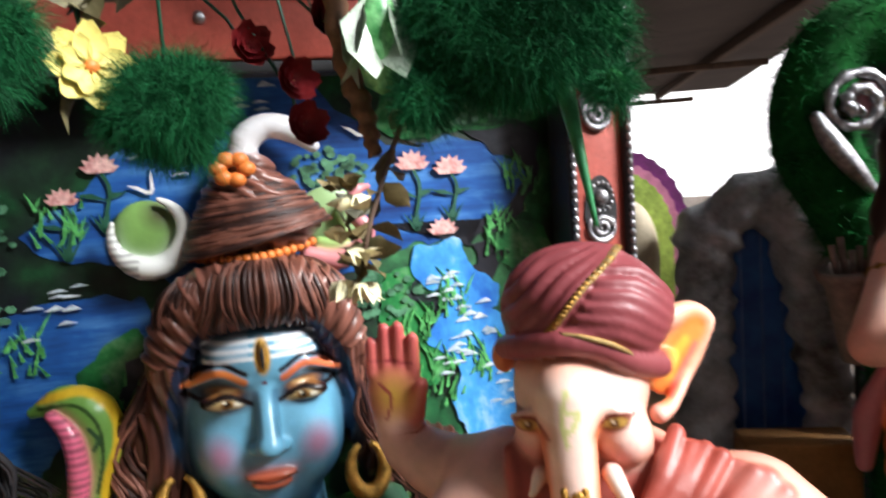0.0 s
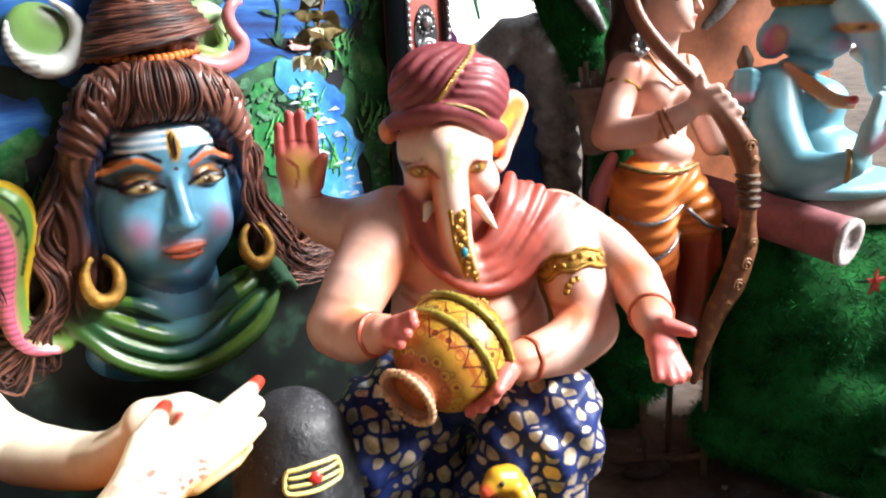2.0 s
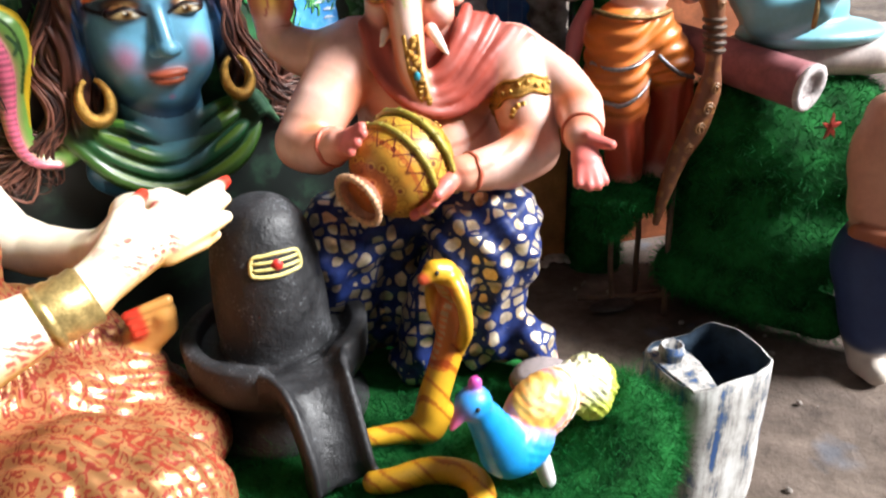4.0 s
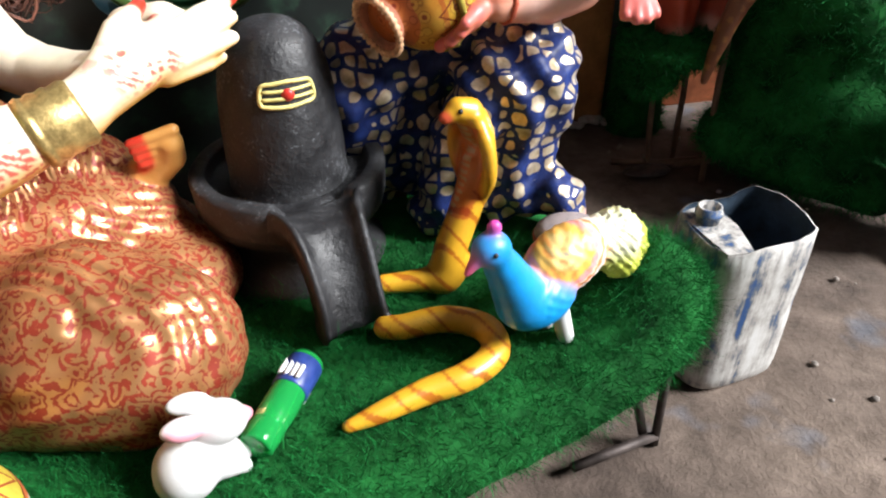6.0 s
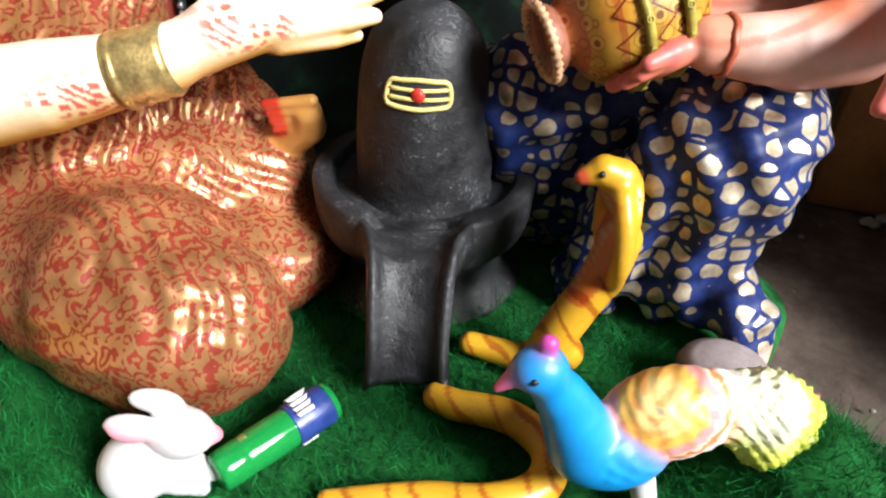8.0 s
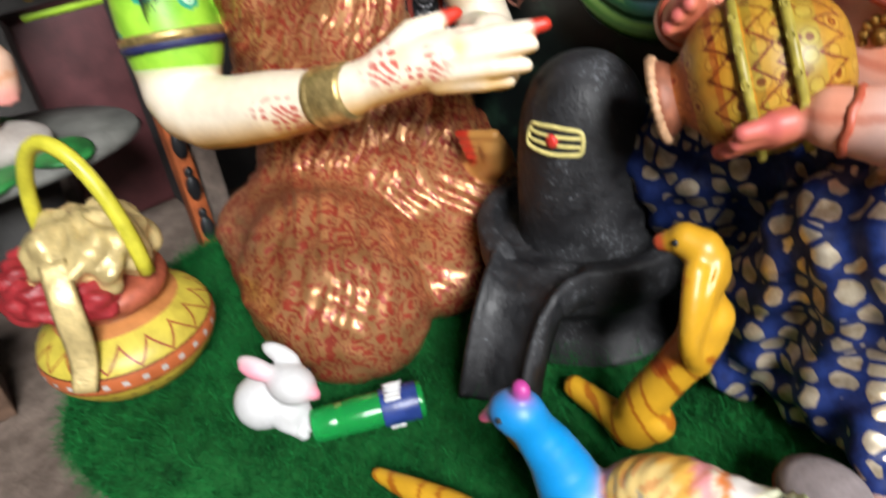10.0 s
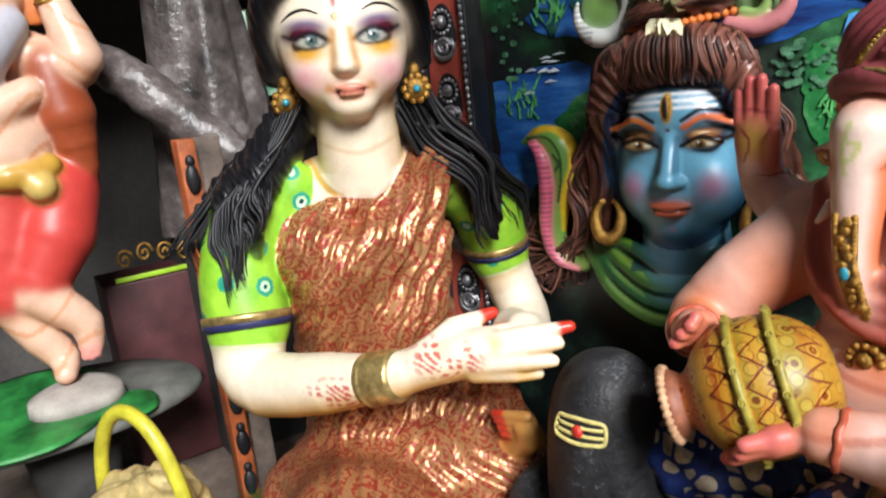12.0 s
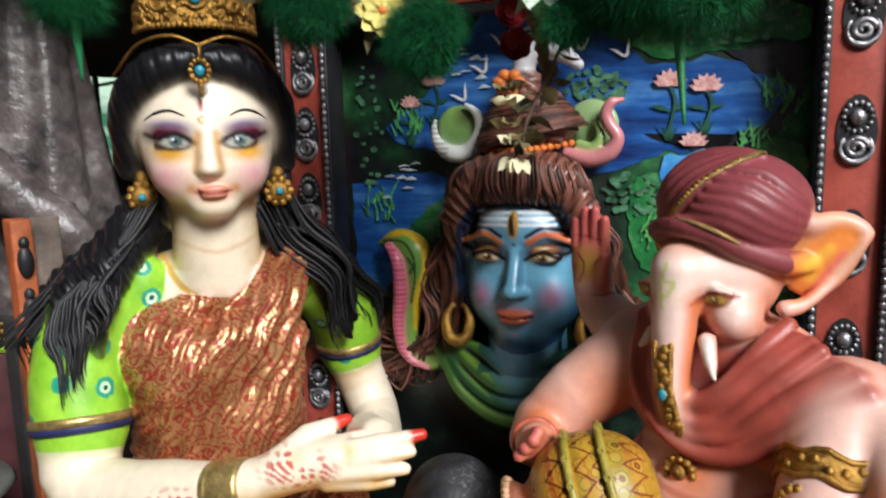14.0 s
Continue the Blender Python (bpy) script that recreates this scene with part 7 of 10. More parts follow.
def build_peacock():
    blue, or_, gn = (0.0, 0.25, 0.62), (0.75, 0.3, 0.12), (0.55, 0.62, 0.08)
    c = Clay(0.0048, 0.015)
    c.ball((0.695, 1.315, 0.535), (0.085, 0.06, 0.062), blue, (0, -12, 24))
    c.run([(0.655, 1.295, 0.55), (0.622, 1.285, 0.625), (0.6, 1.27, 0.672), (0.588, 1.26, 0.705)], [0.052, 0.038, 0.03, 0.028], blue, 0.02, per=3)
    c.ball((0.58, 1.252, 0.71), (0.036, 0.031, 0.031), blue, (0, 0, 25))
    c.rod((0.556, 1.24, 0.7), (0.534, 1.23, 0.678), 0.015, 0.006, (0.75, 0.12, 0.25), 0.006)
    c.ball((0.588, 1.26, 0.75), (0.014, 0.012, 0.015), (0.55, 0.05, 0.3), k=0.006)
    c.ball((0.76, 1.365, 0.585), (0.105, 0.062, 0.072), or_, (0, -8, 28), 0.01)
    for tx, ty, tz, tr in ((0.85, 1.42, 0.565, 0.05), (0.89, 1.44, 0.58, 0.048), (0.92, 1.47, 0.555, 0.05), (0.9, 1.42, 0.53, 0.045), (0.94, 1.45, 0.525, 0.04), (0.95, 1.49, 0.535, 0.038)):
        c.ball((tx, ty, tz), tr, gn, k=0.008)
    c.run([(0.83, 1.41, 0.59), (0.89, 1.43, 0.585)], [0.045, 0.05], (0.72, 0.72, 0.55), 0.02)
    c.rod((0.74, 1.32, 0.5), (0.765, 1.325, 0.41), 0.022, 0.018, (0.72, 0.72, 0.72), 0.01)
    c.rod((0.71, 1.35, 0.5), (0.735, 1.375, 0.41), 0.022, 0.018, (0.72, 0.72, 0.72), 0.01)

    def ruff(v, nrm, cloth):
        x, y, z = v.T
        return (x > 0.69) * (z > 0.53) * 0.0014 * np.sin(x * 210 + 2 * np.sin(z * 80)) * np.sin(z * 190) + (x > 0.84) * (0.0035 * np.sin(x * 260 + 2 * np.sin(y * 90)) * np.sin(z * 240 + y * 190) + 0.0015 * np.sin(x * 510 + z * 470))

    def paint(v, nrm, col, cloth):
        x, y, z = v.T
        w = (x > 0.66) & (z > 0.5) & (col[:, 0] > 0.5) & (x < 0.84)
        s = np.sin(x * 150 + 4 * np.sin(z * 60 + x * 30)) * np.sin(z * 130 + y * 40 + 3 * np.sin(x * 70))
        d = np.sqrt(((x - 0.745) / 0.085) ** 2 + ((z - 0.625) / 0.075) ** 2 + ((y - 1.335) / 0.1) ** 2) + 0.06 * s
        for lim, tone in ((1.5, (0.78, 0.72, 0.66)), (1.12, (0.72, 0.22, 0.05)), (1.0, (0.78, 0.66, 0.5)), (0.92, (0.75, 0.3, 0.3)), (0.74, (0.76, 0.42, 0.08)), (0.5, (0.78, 0.55, 0.2))):
            col = dab(col, w * np.clip((lim - d) / 0.06, 0, 1), tone)
        col = dab(col, w * 0.5 * (s > 0.4) * (d < 1.15), (0.7, 0.2, 0.06))
        return dab(col, w * np.clip((0.26 - d) / 0.05, 0, 1) * (s > -0.3), (0.3, 0.28, 0.27))
    for s in (-1, 1):
        c.more(ball_geo((0.57 + 0.014 * s, 1.247 - s * 0.025, 0.717), 0.005, 6, 5), M_dark)
    ob = c.build("peacock_figure", painted("peacock_plaster", (), 0.45, 0.1), [paint], [ruff])
    tagged(ob, "bright blue plaster peacock with orange wing and yellow-green tail", "figurine")


build_peacock()


def build_rabbit():
    w, pk = (0.58, 0.575, 0.575), (0.7, 0.16, 0.24)
    c = Clay(0.004, 0.012)
    c.ball((0.03, 1.07, 0.455), (0.055, 0.058, 0.058), w)
    c.ball((0.07, 1.1, 0.445), (0.045, 0.042, 0.045), w)
    c.ball((0.088, 1.115, 0.51), (0.05, 0.04, 0.038), w, (0, 18, 30))
    c.ball((0.128, 1.138, 0.497), (0.014, 0.013, 0.013), pk, k=0.008)
    c.ball((0.045, 1.075, 0.545), (0.042, 0.017, 0.022), w, (0, 25, 35), 0.012)
    c.ball((0.048, 1.065, 0.546), (0.032, 0.014, 0.014), pk, (0, 25, 35), 0.004)
    c.ball((0.045, 1.125, 0.55), (0.04, 0.016, 0.02), w, (0, 25, 35), 0.012)
    c.rod((0.09, 1.08, 0.43), (0.115, 1.1, 0.405), 0.016, 0.013, w)
    c.rod((0.1, 1.12, 0.43), (0.12, 1.13, 0.41), 0.016, 0.013, w)
    c.ball((0.0, 1.05, 0.44), 0.018, w)
    c.more(ball_geo((0.115, 1.1, 0.522), 0.006, 8, 6), M_dark)
    c.more(ball_geo((0.09, 1.152, 0.522), 0.006, 8, 6), M_dark)
    ob = c.build("rabbit_figure", painted("rabbit_plaster", (), 0.5, 0.1))
    tagged(ob, "small white plaster rabbit with pink ears on the grass", "figurine")


build_rabbit()


def build_float():
    th = thing("plaster_float", "mauve-grey rounded float with a red-brown back and stick handle", "tool", pose(0.85, 1.615, 0.452, 8, -6, -12))
    pad = lathe_geo([(0.0, 0.05), (0.05, 0.048), (0.072, 0.038), (0.078, 0.022)], 28, Matrix.Diagonal((1, 0.72, 1, 1)))
    back = lathe_geo([(0.078, 0.022), (0.082, 0.018), (0.081, 0.0), (0.07, -0.03), (0.0, -0.034)], 28, Matrix.Diagonal((1, 0.72, 1, 1)))
    part("pad", pad, surface("mauve_felt", (0.3, 0.25, 0.25), 0.85, 0, 0.35, 18, 120), th, "mauve-grey worn pad")
    part("back", back, surface("redbrown_wood", (0.28, 0.07, 0.055), 0.6, 0, 0.4, 16, 90), th, "red-brown painted back")
    part("handle", tube_geo(spline([(0.07, 0.0, 0.008), (0.12, 0.004, 0.014), (0.155, 0.006, 0.02)], 4), [0.014, 0.01, 0.006], 8), bpy.data.materials["redbrown_wood"], th, "red-brown stick handle")


build_float()


def build_bottle():
    glass, nt, p = nodes_of("green_plastic")
    p.inputs["Base Color"].default_value = (0.02, 0.42, 0.09, 1)
    p.inputs["Roughness"].default_value, p.inputs["IOR"].default_value = 0.12, 1.4
    p.inputs["Transmission Weight"].default_value = 0.55
    a, b = Vector((0.135, 1.115, 0.43)), Vector((0.235, 1.33, 0.434))
    m = Matrix.Translation(a) @ (b - a).to_track_quat("Z", "Y").to_matrix().to_4x4()
    th = thing("cut_off_bottle", "green plastic bottle cut open, lying on the grass", "bottle", m)
    prof = spline([(0.0, 0.004), (0.026, 0.0), (0.033, 0.01), (0.034, 0.04), (0.0325, 0.055), (0.0345, 0.07), (0.035, 0.11), (0.034, 0.135), (0.035, 0.15), (0.0355, 0.19), (0.0352, 0.212), (0.0335, 0.212), (0.033, 0.14), (0.031, 0.03), (0.0, 0.012)], 3)
    part("body", lathe_geo([(max(0, r), z) for r, z in prof], 28), glass, th)
    part("label_wrap", lathe_geo([(0.0362, 0.135), (0.0368, 0.137), (0.0368, 0.205), (0.0362, 0.207)], 28), surface("label_blue", (0.015, 0.04, 0.2), 0.35, 0, 0.3, 30), th, "blue printed label")
    for side in (-1, 1):
        for k, x0 in enumerate((-0.022, -0.01, 0.002, 0.014)):
            part("label_bar", slab_geo([(x0, 0.145 + 0.002 * k), (x0 + 0.008, 0.143), (x0 + 0.008, 0.176 + 0.003 * k), (x0, 0.174)], side * 0.0365 - 0.003, side * 0.0365 + 0.003), M_white, th, "white printed bar")


build_bottle()


def build_pot():
    a, b = Vector((0.555, 1.805, 1.005)), Vector((0.42, 1.705, 0.955))
    m = Matrix.Translation(a) @ (b - a).to_track_quat("Z", "X").to_matrix().to_4x4() @ Matrix.Scale(0.93, 4)
    th = thing("painted_pot", "yellow and orange hand-painted clay pot tipped in the statue's grip", "pot", m)
    M_pot, nt, p = nodes_of("pot_paint")
    co = nt.nodes.new("ShaderNodeTexCoord").outputs["Object"]
    sep = nt.nodes.new("ShaderNodeSeparateXYZ")
    link(nt, co, sep.inputs[0])
    wob = noise_node(nt, 40, 2, 0.5, co)
    h = math_node(nt, "ADD", sep.outputs[2], math_node(nt, "MULTIPLY_ADD", wob.outputs[0], 0.008, -0.004))
    turn = math_node(nt, "MULTIPLY", math_node(nt, "ARCTAN2", sep.outputs[0], sep.outputs[1]), 14 / 6.2832)
    zig = math_node(nt, "MULTIPLY", math_node(nt, "PINGPONG", turn, 0.5), 0.07)
    r = ramp_node(nt, math_node(nt, "MULTIPLY_ADD", h, 3.6, 0.48), [(0.0, (0.5, 0.3, 0.04)), (0.2, (0.42, 0.34, 0.05)), (0.33, (0.52, 0.14, 0.03)), (0.36, (0.6, 0.42, 0.06)), (0.5, (0.42, 0.36, 0.05)), (0.55, (0.62, 0.44, 0.06)), (0.7, (0.5, 0.2, 0.04)), (0.74, (0.58, 0.36, 0.06)), (0.88, (0.5, 0.16, 0.05))])
    r.color_ramp.interpolation = "CONSTANT"
    col = r.outputs[0]
    for z0, w in ((-0.09, 0.0035), (-0.035, 0.003), (0.0, 0.003), (0.062, 0.0035)):
        line = math_node(nt, "LESS_THAN", math_node(nt, "ABSOLUTE", math_node(nt, "SUBTRACT", math_node(nt, "ADD", h, zig), z0 + 0.0175)), w)
        col = mix_node(nt, line, col, (0.22, 0.05, 0.015))
    v = nt.nodes.new("ShaderNodeTexVoronoi")
    v.inputs["Scale"].default_value, v.inputs["Randomness"].default_value = 30, 0.35
    link(nt, co, v.inputs["Vector"])
    dot = ramp_node(nt, v.outputs["Distance"], [(0.0, (0.75, 0.55, 0.2)), (0.09, (0.75, 0.55, 0.2)), (0.11, (0.3, 0.06, 0.02)), (0.22, (0.42, 0.1, 0.03)), (0.25, (1, 1, 1)), (0.4, (1, 1, 1)), (0.43, (0.45, 0.3, 0.12)), (0.5, (0.9, 0.8, 0.6))])
    col = mix_node(nt, 0.9, col, dot.outputs[0], "MULTIPLY")
    blush = ramp_node(nt, noise_node(nt, 7, 3, 0.6, co).outputs[0], [(0.42, (1, 1, 1)), (0.62, (0.85, 0.5, 0.35))]).outputs[0]
    col = mix_node(nt, 0.8, col, blush, "MULTIPLY")
    worn = noise_node(nt, 16, 5, 0.7, co)
    col = mix_node(nt, 0.7, col, ramp_node(nt, worn.outputs[0], [(0.3, (0.5, 0.45, 0.4)), (0.6, (1, 1, 1))]).outputs[0], "MULTIPLY")
    link(nt, col, p.inputs["Base Color"])
    p.inputs["Roughness"].default_value = 0.42
    bump_to(nt, p, v.outputs["Distance"], 0.25, 0.003)
    prof = spline([(0.0, -0.125), (0.06, -0.118), (0.11, -0.075), (0.13, -0.01), (0.125, 0.05), (0.1, 0.095), (0.066, 0.12), (0.054, 0.135), (0.052, 0.15)], 4)
    part("body", lathe_geo([(max(0, r), z) for r, z in prof], 40), M_pot, th)
    part("mouth", lathe_geo([(0.045, 0.13), (0.055, 0.14), (0.062, 0.15), (0.068, 0.165), (0.062, 0.17), (0.05, 0.16), (0.046, 0.12), (0.0, 0.1)], 32), surface("pot_mouth_clay", (0.3, 0.1, 0.05), 0.55, 0, 0.4, 30), th, "brown flared mouth")
    rope = [(0.068 * math.cos(t), 0.068 * math.sin(t), 0.168 + 0.001 * math.sin(t * 30)) for t in np.linspace(0, 6.283, 90)]
    part("beaded_rim", tube_geo(rope, 0.008, 6, caps=False, ripple=lambda i, a: 0.35 * math.sin(i * 2.1)), surface("rim_cream", (0.62, 0.36, 0.2), 0.5, 0, 0.4, 60), th, "cream beaded rim")
    # raised rib over the shoulder
    M_rib = surface("rib_olive", (0.36, 0.29, 0.04), 0.45, 0, 0.4, 40)
    for off in (-0.035, 0.035):
        reach = 0.132 * math.cos(off * 4)
        ring = [(reach * math.cos(t), 0.132 * math.sin(t), off - 0.005) for t in np.linspace(0, 6.283, 50)]
        rib = part("rib", tube_geo(ring, 0.009, 6, caps=False), M_rib, th, "raised painted rib")
        for k in range(0, 48, 3):
            x, y, z = ring[k]
            out, side = Vector((x, y, 0)).normalized(), Vector((-y, x, 0)).normalized()
            at = Vector((x, y, z)) + out * 0.009
            curl = [at + (side * math.cos(q * 9) + Vector((0, 0, 1)) * math.sin(q * 9)) * 0.008 * (1 - 0.75 * q) for q in np.linspace(0, 1, 12)]
            part("curl", tube_geo(curl, 0.0018, 5), M_rib, rib)


build_pot()


def build_kalash():
    th = thing("ritual_pot", "wide yellow and red painted ritual pot on the stand", "pot", pose(-0.36, 0.93, 0.40))
    M_k, nt, p = nodes_of("ritual_pot_paint")
    co = nt.nodes.new("ShaderNodeTexCoord").outputs["Object"]
    sep = nt.nodes.new("ShaderNodeSeparateXYZ")
    link(nt, co, sep.inputs[0])
    h = sep.outputs[2]
    r = ramp_node(nt, math_node(nt, "MULTIPLY", h, 5.0), [(0.0, (0.55, 0.4, 0.05)), (0.33, (0.12, 0.03, 0.01)), (0.35, (0.5, 0.13, 0.04)), (0.53, (0.12, 0.03, 0.01)), (0.55, (0.55, 0.45, 0.06)), (0.82, (0.5, 0.2, 0.06))])
    r.color_ramp.interpolation = "CONSTANT"
    turn = math_node(nt, "ARCTAN2", sep.outputs[0], sep.outputs[1])
    zig = math_node(nt, "MULTIPLY", math_node(nt, "PINGPONG", math_node(nt, "MULTIPLY", turn, 17 / 6.2832), 0.5), 0.075)
    line = math_node(nt, "LESS_THAN", math_node(nt, "ABSOLUTE", math_node(nt, "SUBTRACT", math_node(nt, "ADD", h, zig), 0.152)), 0.0035)
    col = mix_node(nt, line, r.outputs[0], (0.3, 0.07, 0.02))
    bead = math_node(nt, "LESS_THAN", math_node(nt, "PINGPONG", math_node(nt, "MULTIPLY", turn, 30 / 6.2832), 0.5), 0.16)
    row = math_node(nt, "LESS_THAN", math_node(nt, "ABSOLUTE", math_node(nt, "SUBTRACT", h, 0.088)), 0.006)
    col = mix_node(nt, math_node(nt, "MULTIPLY", bead, row), col, (0.5, 0.48, 0.45))
    low = math_node(nt, "LESS_THAN", math_node(nt, "ABSOLUTE", math_node(nt, "SUBTRACT", h, 0.045)), 0.004)
    col = mix_node(nt, math_node(nt, "MULTIPLY", bead, low), col, (0.2, 0.08, 0.02))
    worn = noise_node(nt, 14, 5, 0.7, co)
    col = mix_node(nt, 0.7, col, ramp_node(nt, worn.outputs[0], [(0.3, (0.5, 0.45, 0.4)), (0.6, (1, 1, 1))]).outputs[0], "MULTIPLY")
    link(nt, col, p.inputs["Base Color"])
    p.inputs["Roughness"].default_value = 0.45
    bump_to(nt, p, noise_node(nt, 60, 3, 0.6, co).outputs[0], 0.2, 0.003)
    prof = spline([(0.0, 0.0), (0.12, 0.0), (0.17, 0.04), (0.19, 0.085), (0.175, 0.13), (0.13, 0.165), (0.1, 0.18), (0.1, 0.19)], 4)
    part("body", lathe_geo([(max(0, r), z) for r, z in prof], 44), M_k, th)
    part("collar", lathe_geo([(0.1, 0.186), (0.12, 0.195), (0.125, 0.215), (0.12, 0.235), (0.1, 0.24)], 36), surface("collar_red", (0.42, 0.1, 0.05), 0.5, 0, 0.4, 30), th, "red-brown beaded collar")
    bas = thing("gift_basket", "small basket, gold ribbon, red cloth, yellow hoop handle", "basket", pose(-0.36, 0.93, 0.64) @ Matrix.Diagonal((1.3, 1.3, 1.35, 1)))
    M_rib = surface("gold_ribbon", (0.6, 0.46, 0.2), 0.35, 0.3, 0.4, 25, 90, 0.5, 0.004)
    c = Clay(0.006, 0.015)
    for k in range(9):
        a = k * 0.698
        c.ball((0.06 * math.cos(a), 0.06 * math.sin(a), 0.05 + 0.01 * math.sin(k * 3)), (0.04, 0.03, 0.05), (0.6, 0.46, 0.2), (0, 0, math.degrees(a)), 0.006)
    c.ball((0, 0, 0.06), (0.08, 0.08, 0.05), (0.6, 0.46, 0.2))
    o = c.build("ribbon_bow", M_rib, (), [lambda v, n, cl: 0.006 * np.sin(np.arctan2(v[:, 1], v[:, 0]) * 9 + 2 * np.sin(v[:, 2] * 60)) + 0.003 * np.sin(v[:, 0] * 130 + v[:, 2] * 170)])
    o.parent = bas
    part("ribbon_tail", tube_geo(spline([(0.06, -0.06, 0.08), (0.1, -0.07, 0.03), (0.115, -0.08, -0.05), (0.13, -0.1, -0.1)], 6), [0.02, 0.022, 0.018], 8, flat=0.15), M_rib, bas)
    c = Clay(0.006, 0.012)
    for a in np.linspace(3.2, 6.2, 9):
        c.ball((-0.02 + 0.1 * math.cos(a), -0.02 + 0.1 * math.sin(a), 0.01 + 0.012 * math.sin(a * 5)), (0.032, 0.03, 0.032), (0.3, 0.02, 0.02))
    o = c.build("red_cloth", M_redpetal, (), [lambda v, n, cl: 0.004 * np.sin(v[:, 0] * 160 + 3 * np.sin(v[:, 2] * 70)) + 0.003 * np.sin(v[:, 2] * 210 + v[:, 1] * 120)])
    o.parent = bas
    hoop = [(0.105 * math.cos(t) * 0.85, 0.105 * math.cos(t) * 0.5, 0.02 + 0.205 * math.sin(t)) for t in np.linspace(0.0, math.pi, 26)]
    part("handle", tube_geo(hoop, 0.0125, 8), surface("yellow_tape", (0.6, 0.55, 0.04), 0.4, 0, 0.3, 30), bas, "yellow taped hoop handle")


build_kalash()


def build_can():
    m, nt, p = nodes_of("whitewashed_plastic")
    co = nt.nodes.new("ShaderNodeTexCoord").outputs["Object"]
    mp = nt.nodes.new("ShaderNodeMapping")
    mp.inputs["Scale"].default_value = (1, 1, 0.14)
    link(nt, co, mp.inputs["Vector"])
    drip, spot = noise_node(nt, 26, 5, 0.65, mp.outputs[0]), noise_node(nt, 11, 5, 0.7, co)
    fac = math_node(nt, "ADD", math_node(nt, "MULTIPLY", drip.outputs[0], 0.6), math_node(nt, "MULTIPLY", spot.outputs[0], 0.45))
    link(nt, ramp_node(nt, fac, [(0.41, (0.015, 0.06, 0.18)), (0.45, (0.1, 0.12, 0.15)), (0.5, (0.32, 0.3, 0.28)), (0.58, (0.5, 0.49, 0.47)), (0.7, (0.6, 0.6, 0.59))]).outputs[0], p.inputs["Base Color"])
    p.inputs["Roughness"].default_value = 0.6
    bump_to(nt, p, drip.outputs[0], 0.3, 0.004)
    th = thing("cut_open_can", "paint-smeared blue plastic can with its top cut open", "container", pose(1.305, 1.6, 0, 0, 0, 12) @ Matrix.Diagonal((1, 1, 0.95, 1)))
    hx, hy, n = 0.15, 0.125, 48

    def outline(s, z, dz=0.0):
        pts = []
        for k in range(n):
            a = 2 * math.pi * k / n
            c, q = math.cos(a), math.sin(a)
            e = 0.55
            x, y = hx * s * math.copysign(abs(c) ** e, c), hy * s * math.copysign(abs(q) ** e, q)
            pts.append((x, y, z + dz * (0.5 * math.sin(3 * a) + 0.4 * math.sin(7 * a + 1) + (0.6 if c > 0.2 else -0.3))))
        return pts
    levels = [outline(0.9, 0.0), outline(0.98, 0.015), outline(1.0, 0.05), outline(1.0, 0.2), outline(0.985, 0.26), outline(1.0, 0.32), outline(1.0, 0.42), outline(0.985, 0.485, 0.012), outline(0.955, 0.487, 0.012)]
    verts = [v for lv in levels for v in lv]
    faces = [(i * n + k, i * n + (k + 1) % n, (i + 1) * n + (k + 1) % n, (i + 1) * n + k) for i in range(len(levels) - 1) for k in range(n)]
    faces += [tuple(range(n))[::-1]]
    part("body", (verts, faces), m, th)
    inner = [outline(0.954, 0.486, 0.012), outline(0.96, 0.42), outline(0.95, 0.05), outline(0.9, 0.02)]
    # inside coloured darker than the outer wall
    part("inside", ([v for lv in inner for v in lv], [(i * n + k, i * n + (k + 1) % n, (i + 1) * n + (k + 1) % n, (i + 1) * n + k) for i in range(3) for k in range(n)] + [tuple(range(3 * n, 4 * n))]), surface("inner_dark_blue", (0.012, 0.022, 0.04), 0.6, 0, 0.5, 12, 80, tint=(0.03, 0.06, 0.1)), th, "dark blue inside")
    # the corner of the old top that was left, with its neck
    top = [(-0.135, -0.1), (-0.07, -0.112), (-0.055, -0.07), (-0.035, -0.01), (-0.03, 0.06), (-0.06, 0.1), (-0.135, 0.095)]
    g = slab_geo([(x, y) for x, y in top], 0, 0.008)
    flat = [(x, z, 0.482 - y) for x, y, z in g[0]]
    part("top_remnant", (flat, [f[::-1] for f in g[1]]), m, th, "remnant of the can's top", smooth=False)
    part("neck", lathe_geo([(0.03, 0.478), (0.03, 0.5), (0.034, 0.502), (0.034, 0.51), (0.03, 0.512), (0.03, 0.525), (0.024, 0.526), (0.024, 0.48)], 24, Matrix.Translation((-0.088, 0.04, 0))), m, th, "round threaded neck")


build_can()


